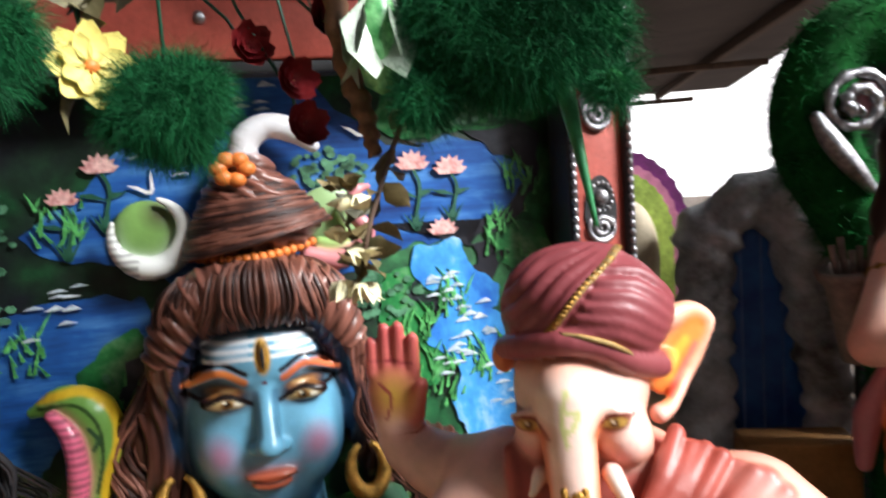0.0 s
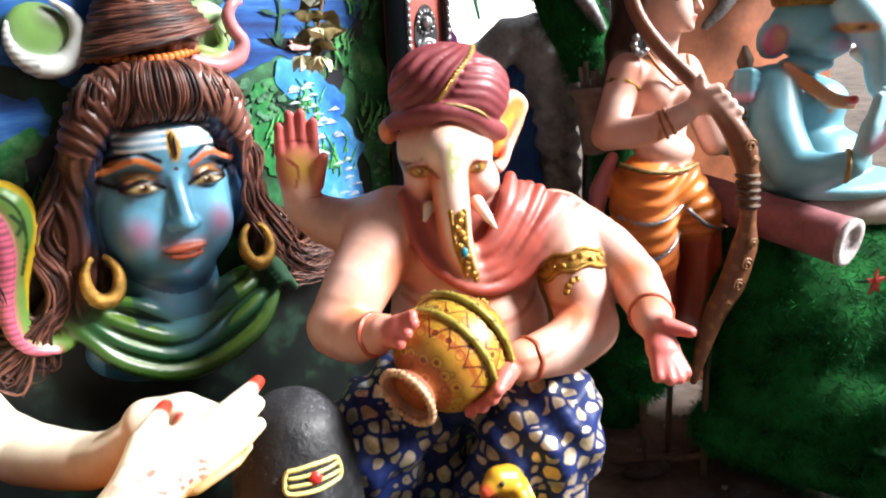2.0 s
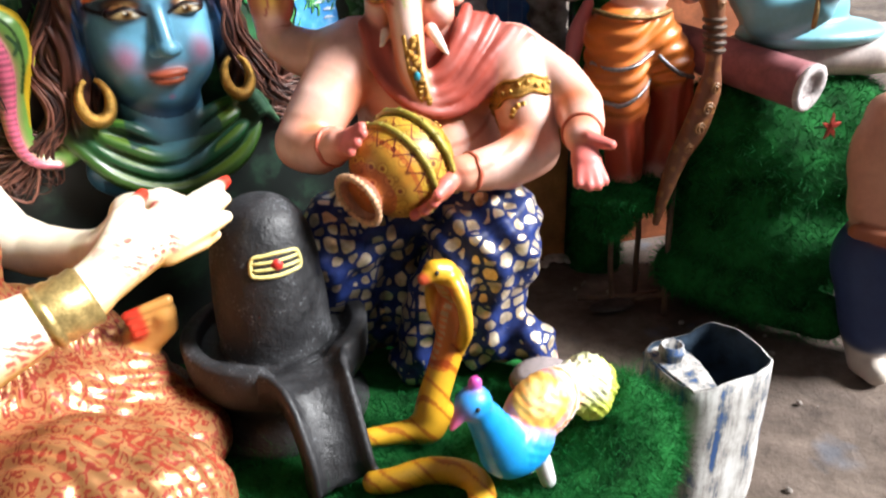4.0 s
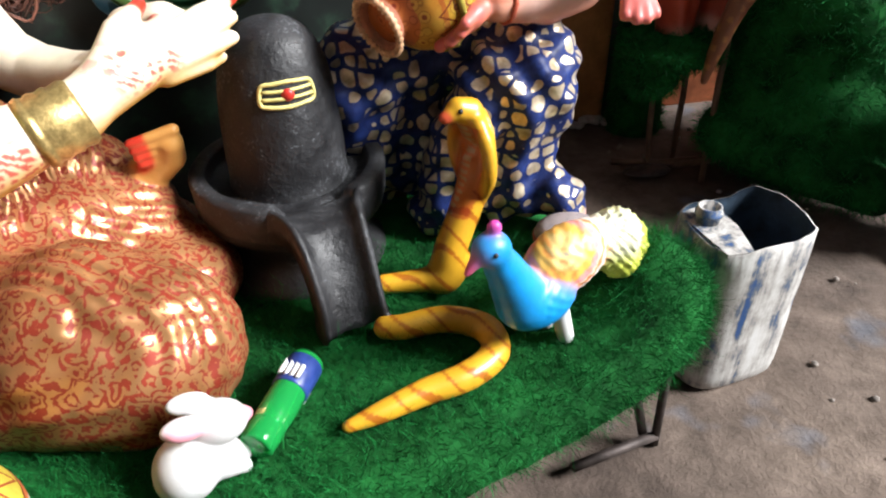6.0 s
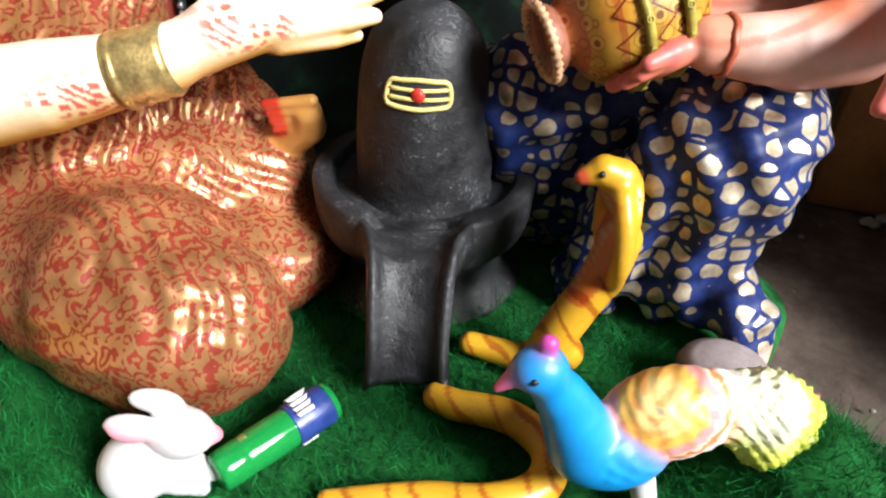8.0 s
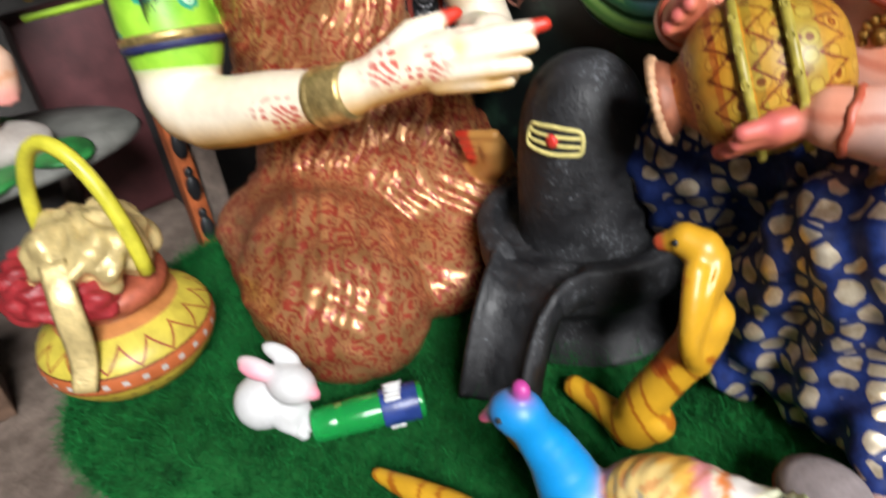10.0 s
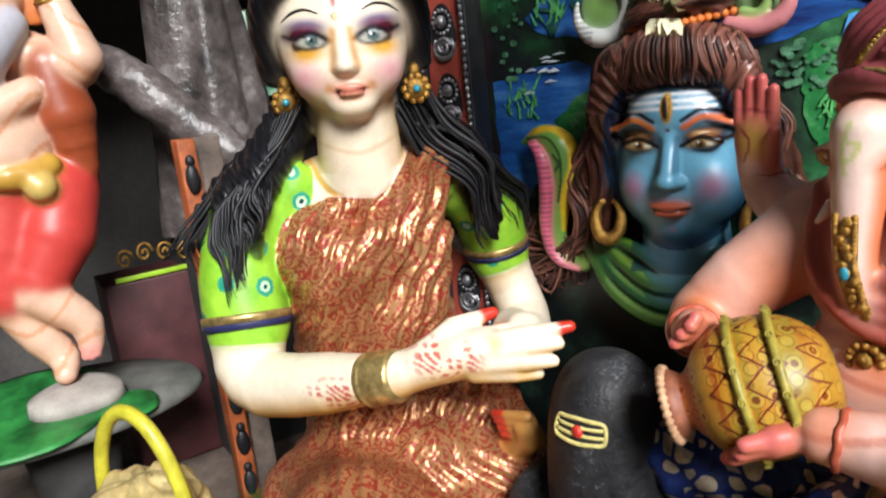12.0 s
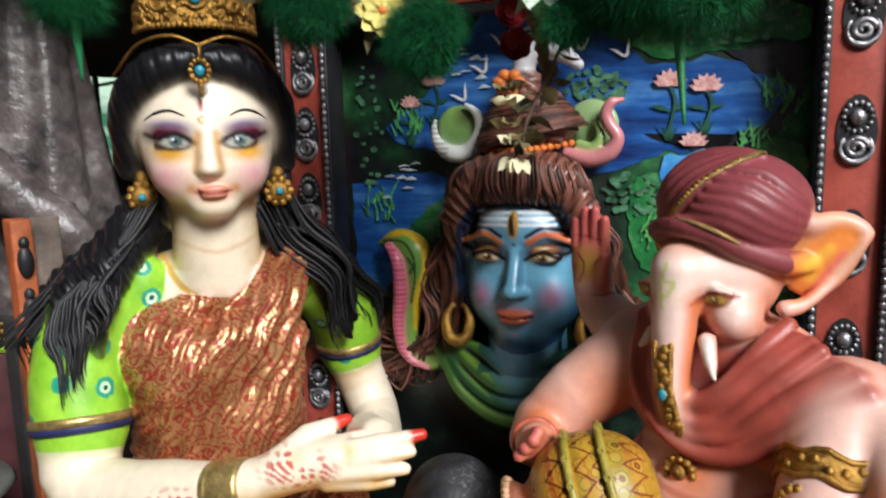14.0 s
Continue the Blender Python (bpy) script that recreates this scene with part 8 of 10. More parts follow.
# ---- the group beyond: archer, blue figure, mound, rock ----
def build_archer_statue():
    skin, orange, rust, silver = (0.8, 0.52, 0.43), (0.72, 0.2, 0.03), (0.42, 0.05, 0.02), (0.5, 0.5, 0.5)
    brown = (0.2, 0.075, 0.035)
    c = Clay(0.0068, 0.024)
    # head in profile, tied black hair
    c.ball((1.555, 2.69, 1.74), (0.08, 0.085, 0.1), skin)
    c.ball((1.582, 2.66, 1.685), (0.05, 0.052, 0.05), skin)
    c.ball((1.612, 2.64, 1.65), (0.02, 0.022, 0.018), skin, k=0.015)
    c.run([(1.622, 2.638, 1.76), (1.632, 2.634, 1.735), (1.642, 2.63, 1.708)], [0.008, 0.009, 0.013], skin, 0.012)
    c.ball((1.624, 2.636, 1.684), (0.013, 0.02, 0.007), (0.6, 0.1, 0.08), k=0.004)
    c.ball((1.622, 2.638, 1.672), (0.012, 0.018, 0.008), (0.6, 0.1, 0.08), k=0.004)
    c.ball((1.48, 2.76, 1.76), (0.085, 0.085, 0.105), (0.03, 0.015, 0.01))
    c.run([(1.46, 2.75, 1.7), (1.43, 2.77, 1.6), (1.42, 2.77, 1.5)], [0.055, 0.05, 0.03], (0.03, 0.015, 0.01))
    c.rod((1.56, 2.7, 1.65), (1.545, 2.7, 1.56), 0.05, 0.058, skin)
    # trunk: chest, ribs, soft belly
    c.ball((1.53, 2.7, 1.46), (0.135, 0.09, 0.1), skin)
    c.ball((1.5, 2.63, 1.44), (0.062, 0.045, 0.055), skin, k=0.02)
    c.ball((1.605, 2.645, 1.43), (0.06, 0.045, 0.052), skin, k=0.02)
    c.ball((1.535, 2.69, 1.33), (0.115, 0.082, 0.12), skin)
    c.ball((1.56, 2.65, 1.24), (0.1, 0.07, 0.06), skin, k=0.02)
    # bent arm to the grip, other arm behind
    c.run([(1.42, 2.69, 1.51), (1.375, 2.66, 1.42), (1.315, 2.61, 1.32)], [0.062, 0.056, 0.05], skin, 0.018, per=3)
    c.run([(1.315, 2.61, 1.318), (1.4, 2.55, 1.33), (1.475, 2.51, 1.36), (1.52, 2.48, 1.39)], [0.05, 0.05, 0.042, 0.034], skin, 0.012, per=3)
    c.ball((1.565, 2.455, 1.425), (0.05, 0.04, 0.045), skin, (0, 0, -30), 0.015)
    for j in range(4):
        a = np.array((1.552 + 0.02 * j, 2.43 - 0.008 * j, 1.457 - 0.024 * j))
        c.run([tuple(a), tuple(a + (0.034, -0.012, 0.008)), tuple(a + (0.05, 0.018, -0.008))], [0.016, 0.0165, 0.014], skin, 0.004)
    c.run([(1.55, 2.46, 1.46), (1.53, 2.43, 1.478), (1.52, 2.415, 1.5)], [0.018, 0.016, 0.012], skin, 0.006)
    c.run([(1.65, 2.72, 1.5), (1.74, 2.74, 1.38), (1.77, 2.68, 1.25)], [0.06, 0.055, 0.046], skin)
    # wrapped dhoti over the hips and the lower legs
    c.ball((1.53, 2.67, 1.13), (0.148, 0.11, 0.1), orange, cloth=1)
    c.run([(1.49, 2.66, 1.1), (1.485, 2.65, 0.98), (1.51, 2.64, 0.87)], [0.118, 0.112, 0.092], orange, cloth=1)
    c.run([(1.6, 2.67, 1.1), (1.685, 2.67, 1.0)], [0.112, 0.098], orange, cloth=1)
    c.run([(1.51, 2.64, 0.89), (1.53, 2.63, 0.7), (1.53, 2.62, 0.55)], [0.088, 0.072, 0.055], rust, cloth=2)
    c.run([(1.69, 2.69, 1.0), (1.74, 2.69, 0.82), (1.7, 2.68, 0.58)], [0.098, 0.084, 0.06], rust, cloth=2)
    c.run([(1.53, 2.61, 0.58), (1.53, 2.6, 0.53), (1.545, 2.55, 0.49)], [0.045, 0.045, 0.03], skin)
    c.run([(1.69, 2.66, 0.58), (1.69, 2.65, 0.54), (1.68, 2.6, 0.51)], [0.045, 0.045, 0.03], skin)
    # hanging pink sash behind the hip
    c.run([(1.39, 2.72, 1.22), (1.355, 2.74, 1.1), (1.345, 2.74, 0.98)], [0.02, 0.035, 0.02], (0.5, 0.16, 0.18), 0.01, per=3)
    # the bow, with bound rings and carved bosses
    bow = [(1.516, 2.56, 1.735), (1.5, 2.56, 1.785), (1.455, 2.565, 1.815), (1.4, 2.57, 1.808), (1.362, 2.57, 1.755), (1.385, 2.55, 1.675), (1.457, 2.52, 1.575), (1.55, 2.45, 1.46), (1.625, 2.41, 1.36), (1.678, 2.396, 1.265), (1.7, 2.39, 1.15), (1.71, 2.39, 1.03), (1.705, 2.392, 0.95), (1.675, 2.4, 0.82), (1.635, 2.42, 0.71), (1.605, 2.44, 0.56), (1.59, 2.45, 0.45)]
    c.run(bow, [0.008, 0.016, 0.022, 0.024, 0.023, 0.022, 0.024, 0.026, 0.034, 0.042, 0.024, 0.026, 0.04, 0.042, 0.034, 0.024, 0.012], brown, 0.008, per=4)
    for z0, x0, r in ((1.19, 1.694, 0.032), (1.165, 1.698, 0.032), (1.14, 1.701, 0.031), (1.115, 1.704, 0.031), (1.09, 1.706, 0.031)):
        c.more(tube_geo([(x0 + r * math.cos(t), 2.39 + r * math.sin(t), z0) for t in np.linspace(0, 6.283, 18)], 0.008, 6, caps=False), M_wood)
    M_carve = surface("carved_bow", (0.26, 0.11, 0.035), 0.45, 0.0, 0.4, 30, 120)
    for cx, cy, cz, r in ((1.665, 2.35, 1.29, 0.022), (1.685, 2.35, 1.24, 0.016), (1.703, 2.35, 0.97, 0.018), (1.688, 2.352, 0.9, 0.022), (1.667, 2.356, 0.83, 0.022), (1.645, 2.372, 0.76, 0.018)):
        c.more(tube_geo([(cx + r * (1 - 0.8 * q) * math.cos(q * 11), cy - 0.004 * q, cz + r * (1 - 0.8 * q) * math.sin(q * 11)) for q in np.linspace(0, 1, 28)], 0.0055, 5), M_carve)
    # silver borders, waist cord, armlet, bracelets and chain
    for pts, r in (([(1.375, 2.63, 1.03), (1.43, 2.545, 1.015), (1.5, 2.53, 1.03), (1.575, 2.565, 1.065)], 0.013), ([(1.4, 2.62, 0.9), (1.46, 2.545, 0.885), (1.53, 2.545, 0.92), (1.585, 2.59, 0.96)], 0.013), ([(1.6, 2.57, 1.05), (1.68, 2.567, 0.985), (1.77, 2.61, 0.95)], 0.013)):
        c.more(tube_geo(spline(pts, 7), r, 8, flat=0.6, ripple=lambda i, a: 0.18 * math.sin(i * 2.4) * math.cos(3 * a)), M_silver)
    c.more(tube_geo(spline([(1.385, 2.66, 1.205), (1.44, 2.57, 1.19), (1.55, 2.555, 1.185), (1.65, 2.6, 1.195)], 7), 0.009, 6), M_braid)
    M_cord = surface("ochre_cord", (0.42, 0.14, 0.04), 0.5, 0.0, 0.3, 40)
    c.more(tube_geo(spline([(1.46, 2.64, 1.58), (1.49, 2.6, 1.52), (1.55, 2.585, 1.47), (1.6, 2.6, 1.5), (1.62, 2.65, 1.56)], 6), 0.006, 6), M_cord)
    for a, b, r in (((1.395, 2.675, 1.45), (1.385, 2.665, 1.435), 0.06), ((1.46, 2.515, 1.352), (1.468, 2.51, 1.356), 0.046), ((1.478, 2.508, 1.362), (1.486, 2.503, 1.367), 0.044)):
        a, b = Vector(a), Vector(b)
        m = Matrix.Translation(a) @ (b - a).to_track_quat("Z", "Y").to_matrix().to_4x4()
        c.more(tube_geo([tuple(m @ Vector((r * math.cos(t), r * math.sin(t), 0))) for t in np.linspace(0, 6.283, 24)], 0.009 if r > 0.05 else 0.005, 6, caps=False, ripple=lambda i, a: 0.3 * math.sin(i * 2.1)), M_gold if r > 0.05 else M_cord)

    def wraps(v, nrm, cloth):
        x, y, z = v.T
        return cloth[:, 0] * 0.006 * np.sin((z - 0.38 * (x - 1.5) - 0.25 * (y - 2.6) + 0.012 * np.sin(x * 26)) * 115) + cloth[:, 1] * 0.005 * np.sin(x * 75 + 2 * np.sin(z * 9) + y * 40)

    def paint(v, nrm, col, cloth):
        x, y, z = v.T
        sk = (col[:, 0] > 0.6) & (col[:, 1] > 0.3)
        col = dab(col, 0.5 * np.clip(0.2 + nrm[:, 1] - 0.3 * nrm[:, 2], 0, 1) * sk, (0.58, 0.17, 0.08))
        og = (col[:, 0] > 0.6) & (col[:, 1] < 0.28)
        col = np.where(og[:, None], col * (1 + 0.2 * np.sin(z * 41 + x * 23))[:, None], col)
        b = (col[:, 0] < 0.3) & (col[:, 0] > 0.1) & (y < 2.47)
        col = np.where((b & (np.sin(z * 90) * np.sin(x * 120) > 0.55) & (z < 1.2))[:, None], np.array((0.3, 0.13, 0.04)), col)
        S = lambda *a, **k: stroke(v, nrm, *a, **k)
        for p in ((1.3, 2.6, 1.32), (1.43, 2.53, 1.34), (1.42, 2.62, 1.5)):
            col = dab(col, 0.8 * np.clip(1 - np.linalg.norm(v - np.array(p), axis=1) / 0.1, 0, 1) * sk, (0.6, 0.17, 0.07))
        col = dab(col, S([(1.46, 1.56), (1.55, 1.5), (1.62, 1.54)], 0.008) * sk, (0.55, 0.2, 0.05))
        col = dab(col, S([(1.43, 1.34), (1.44, 1.3)], 0.008) * (y < 2.6), (0.45, 0.14, 0.05))
        d = np.hypot((x - 1.605) / 0.024, (z - 1.738) / 0.009)
        col = dab(col, np.clip(1.3 - d, 0, 1) * (y < 2.7) * sk, (0.03, 0.02, 0.02))
        return col
    crest = lambda a: 1.84 + 0.085 * max(0.0, 1 - abs(a) / 1.2) + 0.008 * abs(math.sin(a * 6))
    arc = lambda a, z, out=0.0: (1.545 + (0.088 + out) * math.cos(a - 0.85), 2.7 + (0.098 + out) * math.sin(a - 0.85), z)
    n, grid, faces = 21, [], []
    for lay in (0.0, -0.01):
        for k in range(n):
            a = -1.3 + 2.6 * k / (n - 1)
            for z in (1.805, (1.805 + crest(a)) / 2, crest(a)):
                grid.append(arc(a, z, lay))
    for lay in (0, n * 3):
        faces += [(lay + k * 3 + j, lay + k * 3 + 3 + j, lay + k * 3 + 4 + j, lay + k * 3 + 1 + j) for k in range(n - 1) for j in range(2)]
    c.more((grid, faces), M_gold)
    rnd = random.Random(3)
    for k in range(110):
        a = rnd.uniform(-1.25, 1.25)
        s = rnd.uniform(0.006, 0.011)
        c.more(ball_geo(arc(a, 1.81 + (crest(a) - 1.81) * rnd.random(), 0.003), (s, s, s * 1.3), 6, 4), M_gold)
    for k in range(8):
        c.more(ball_geo((1.44 + 0.024 * math.cos(k * 0.785), 2.64, 1.6 + 0.03 * math.sin(k * 0.785)), 0.014, 7, 5), M_silver)
    # quiver with arrow shafts on the back
    M_q = surface("quiver_grey", (0.22, 0.17, 0.14), 0.7, 0, 0.4, 30)
    c.more(lathe_geo([(0.045, -0.2), (0.06, 0.0), (0.075, 0.02), (0.08, 0.04), (0.065, 0.045), (0.05, 0.02)], 18, Matrix.Translation((1.335, 2.78, 1.43)) @ Euler((0.1, -0.15, 0)).to_matrix().to_4x4()), M_q)
    for k in range(5):
        x = 1.3 + 0.017 * k
        c.more(tube_geo([(x + 0.01, 2.78, 1.42), (x - 0.012 + 0.006 * k, 2.77 + 0.01 * (k % 2), 1.53 + 0.02 * math.sin(k * 2))], 0.009, 6), M_q)
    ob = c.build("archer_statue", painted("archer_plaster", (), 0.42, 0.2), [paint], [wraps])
    tagged(ob, "pink plaster archer statue with orange dhoti, gold crown and tall bow", "statue")


build_archer_statue()


def build_blue_statue():
    blue, pale = (0.16, 0.42, 0.52), (0.3, 0.55, 0.62)
    c = Clay(0.0075, 0.025)
    c.ball((2.14, 2.74, 1.28), (0.18, 0.15, 0.2), blue)
    c.ball((2.14, 2.67, 1.37), (0.15, 0.1, 0.09), blue, k=0.03)
    c.ball((2.18, 2.66, 1.16), (0.2, 0.17, 0.13), blue)
    c.ball((1.99, 2.69, 1.43), (0.085, 0.08, 0.075), blue)
    c.run([(1.99, 2.68, 1.42), (1.96, 2.6, 1.29), (1.975, 2.52, 1.17)], [0.088, 0.085, 0.076], blue, 0.02, per=3)
    c.run([(1.975, 2.515, 1.165), (2.01, 2.43, 1.165), (2.05, 2.35, 1.2)], [0.076, 0.064, 0.044], blue, 0.014, per=3)
    c.palm((2.065, 2.335, 1.225), [(2.09, 2.315, 1.42), (2.112, 2.32, 1.435), (2.134, 2.33, 1.425), (2.155, 2.34, 1.4)], 0.02, pale)
    c.run([(2.08, 2.32, 1.26), (2.14, 2.3, 1.3), (2.17, 2.3, 1.35)], [0.024, 0.02, 0.014], (0.6, 0.25, 0.35), 0.01)
    # raised rear arm with the closed fist
    c.run([(1.98, 2.77, 1.42), (1.915, 2.8, 1.27), (1.9, 2.76, 1.25), (1.885, 2.72, 1.36)], [0.08, 0.066, 0.06, 0.044], blue, 0.02, per=3)
    c.ball((1.872, 2.7, 1.43), (0.046, 0.042, 0.055), (0.55, 0.3, 0.42), k=0.012)
    for j in range(4):
        c.run([(1.84, 2.675, 1.405 + 0.027 * j), (1.87, 2.65, 1.408 + 0.027 * j), (1.905, 2.665, 1.405 + 0.026 * j)], [0.016, 0.018, 0.015], blue if j else (0.6, 0.32, 0.45), 0.004)
    # elephant head, folded neck, curled trunk
    c.ball((2.13, 2.71, 1.64), (0.13, 0.12, 0.115), blue)
    c.ball((2.15, 2.62, 1.575), (0.08, 0.065, 0.055), blue, k=0.02)
    c.ball((2.1, 2.66, 1.505), (0.1, 0.08, 0.035), blue, k=0.012)
    c.run([(2.2, 2.6, 1.7), (2.24, 2.545, 1.63), (2.26, 2.51, 1.55), (2.255, 2.49, 1.47), (2.26, 2.475, 1.42), (2.3, 2.455, 1.4)], [0.07, 0.062, 0.052, 0.044, 0.036, 0.026], pale, 0.014, per=4)
    c.run([(2.21, 2.56, 1.54), (2.235, 2.52, 1.5), (2.255, 2.49, 1.49)], [0.016, 0.013, 0.006], (0.8, 0.78, 0.7), 0.004)
    c.ball((1.985, 2.69, 1.6), (0.06, 0.016, 0.075), blue, (0, 14, -25), 0.01)
    c.ball((1.98, 2.675, 1.59), (0.04, 0.013, 0.05), (0.6, 0.06, 0.2), (0, 14, -25), 0.004)
    c.ball((1.99, 2.668, 1.6), (0.02, 0.01, 0.03), (0.6, 0.5, 0.06), (0, 14, -25), 0.004)
    # orange scarf over the chest, folded legs
    for j in range(3):
        c.run([(1.995, 2.63, 1.515 - 0.016 * j), (2.06, 2.575, 1.455 - 0.016 * j), (2.14, 2.555, 1.4 - 0.014 * j), (2.22, 2.55, 1.385 - 0.012 * j)], [0.009, 0.012, 0.012, 0.01], (0.66, 0.22, 0.07) if j != 1 else (0.4, 0.2, 0.1), 0.005, per=3)
    c.ball((2.22, 2.6, 1.085), (0.28, 0.2, 0.055), (0.2, 0.45, 0.52))
    c.ball((2.2, 2.53, 1.385), (0.022, 0.014, 0.018), (0.6, 0.05, 0.05), k=0.004)

    def paint(v, nrm, col, cloth):
        x, y, z = v.T
        # shading by facing in the paint: darker teal behind and below
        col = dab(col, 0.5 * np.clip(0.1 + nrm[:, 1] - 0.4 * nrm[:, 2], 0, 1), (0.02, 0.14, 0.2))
        q = np.abs(y - 2.6) < 0.12
        d = np.hypot((x - 2.18) / 0.045, (z - 1.625) / 0.016)
        col = dab(col, np.clip(1.5 - d, 0, 1) * q, (0.6, 0.1, 0.03))
        col = dab(col, np.clip(1.1 - d, 0, 1) * q, (0.5, 0.4, 0.1))
        col = dab(col, np.clip(1.3 - np.hypot((x - 2.185) / 0.012, (z - 1.625) / 0.012), 0, 1) * q, (0.05, 0.02, 0.01))
        col = dab(col, 0.7 * np.clip(1.2 - np.hypot((x - 2.16) / 0.05, (z - 1.57) / 0.035), 0, 1) * (y < 2.64), (0.6, 0.25, 0.4))
        return dab(col, np.clip(1.2 - np.hypot((x - 2.15) / 0.014, (z - 1.35) / 0.014), 0, 1) * (y < 2.66), (0.6, 0.3, 0.1))
    for ctr, r in (((2.045, 2.36, 1.195), 0.05), ((1.887, 2.725, 1.35), 0.052), ((1.887, 2.73, 1.325), 0.054)):
        c.more(tube_geo([(ctr[0] + 0.6 * r * math.cos(t), ctr[1] + 0.8 * r * math.cos(t), ctr[2] + r * math.sin(t)) if ctr[1] < 2.5 else (ctr[0] + r * math.cos(t), ctr[1] + r * math.sin(t), ctr[2]) for t in np.linspace(0, 6.28, 20)], 0.009, 6, caps=False), M_braid)
    # carved bud in the fist, gilt crown
    c.more(tube_geo([(1.872, 2.68, 1.47), (1.868, 2.68, 1.53), (1.862, 2.68, 1.58)], [0.012, 0.03, 0.008], 9), M_wood)
    for k in range(11):
        a = k * 0.3 - 1.5
        c.more(ball_geo((2.13 + 0.12 * math.sin(a), 2.69 - 0.1 * math.cos(a), 1.74), (0.026, 0.024, 0.028), 7, 5), M_gold)
    c.more(lathe_geo([(0.118, 1.705), (0.126, 1.73), (0.12, 1.78), (0.08, 1.84), (0.03, 1.9), (0.0, 1.91)], 22, Matrix.Translation((2.13, 2.71, 0))), M_gold)
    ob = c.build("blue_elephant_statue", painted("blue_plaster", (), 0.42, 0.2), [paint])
    tagged(ob, "pale blue plaster elephant-headed statue seated above the green mound", "statue")


build_blue_statue()


def fluffed(name, c, label, category, count, length, seed, width=0.0012, droop=0.3, mat=None):
    """A soft clay body covered with loose green fibres."""
    th = thing(name, label, category)
    core = c.build("core", M_fluff)
    core.parent = th
    fib = part("fibre_pile", fluff_geo(mesh_spots(core, count, seed), length, width, seed, 1.15, droop), mat or M_fibre, th, smooth=False)
    fib["kind"] = "stuff"
    return th


def build_mound():
    c = Clay(0.02, 0.06)
    g = (0, 0.1, 0)
    c.ball((2.05, 2.62, 0.62), (0.32, 0.36, 0.34), g)
    c.ball((2.3, 2.6, 0.6), (0.32, 0.36, 0.36), g)
    c.ball((2.0, 2.5, 0.35), (0.26, 0.28, 0.22), g)
    c.ball((2.2, 2.4, 0.3), (0.24, 0.2, 0.2), g)
    c.run([(1.75, 2.5, 0.22), (1.95, 2.3, 0.16), (2.15, 2.15, 0.12)], [0.1, 0.09, 0.08], g)
    c.ball((2.15, 2.6, 0.15), (0.35, 0.3, 0.2), g)
    fluffed("grass_mound", c, "tall mound covered with dark green artificial grass", "mound", 26000, 0.05, 11)
    c = Clay(0.012, 0.02)
    c.run([(2.02, 2.72, 1.0), (2.4, 2.66, 1.01), (2.75, 2.66, 1.0)], [0.07, 0.08, 0.08], (0.5, 0.44, 0.42))
    c.run([(2.1, 2.52, 1.0), (2.4, 2.47, 1.0), (2.7, 2.5, 1.0)], [0.05, 0.06, 0.06], (0.55, 0.36, 0.33))
    tagged(c.build("seat_roll", surface("dusty_plaster", (0.5, 0.42, 0.39), 0.8, 0, 0.3, 12)), "dusty pale plaster seat roll on the green mound", "seat")
    lg = thing("plaster_log", "dusky pink plaster log with a hollow white end", "log")
    a, b = Vector((1.74, 2.92, 1.06)), Vector((2.0, 2.27, 0.965))
    m = Matrix.Translation(a) @ (b - a).to_track_quat("Z", "Y").to_matrix().to_4x4()
    L = (b - a).length
    part("body", lathe_geo([(0.0, 0.0), (0.075, 0.0), (0.078, 0.2), (0.08, L - 0.03), (0.082, L - 0.006)], 28, m, 0.015), surface("dusky_pink", (0.3, 0.1, 0.11), 0.7, 0, 0.4, 14, 80), lg)
    part("end_ring", lathe_geo([(0.082, L - 0.006), (0.081, L + 0.008), (0.07, L + 0.012), (0.045, L + 0.004), (0.035, L - 0.03), (0.0, L - 0.08)], 28, m, 0.02), surface("chalky_end", (0.62, 0.55, 0.54), 0.85, 0, 0.4, 40, 120, 0.7, 0.006), lg, "chalky white hollow end")
    fl = thing("star_flower", "small red star-shaped cloth flower on the mound", "flower")
    v, f = [], []
    for k in range(5):
        a = 1.57 + k * 1.2566
        g2 = slab_geo([(0, 0), (0.016 * math.cos(a - 0.5), 0.016 * math.sin(a - 0.5)), (0.04 * math.cos(a), 0.04 * math.sin(a)), (0.016 * math.cos(a + 0.5), 0.016 * math.sin(a + 0.5))], -0.006, 0.002)
        part("petal", ([(x * 0.9 + 2.055, y + 2.2 + 0.003 * (k % 2), z * 1.2 + 0.845) for x, y, z in g2[0]], g2[1]), surface("star_red", (0.6, 0.07, 0.05), 0.6, 0, 0.3, 40) if k == 0 else bpy.data.materials["star_red"], fl, smooth=False)
    part("stalk", tube_geo([(2.056, 2.205, 0.845), (2.06, 2.28, 0.82)], 0.004, 5), M_stem, fl)


build_mound()


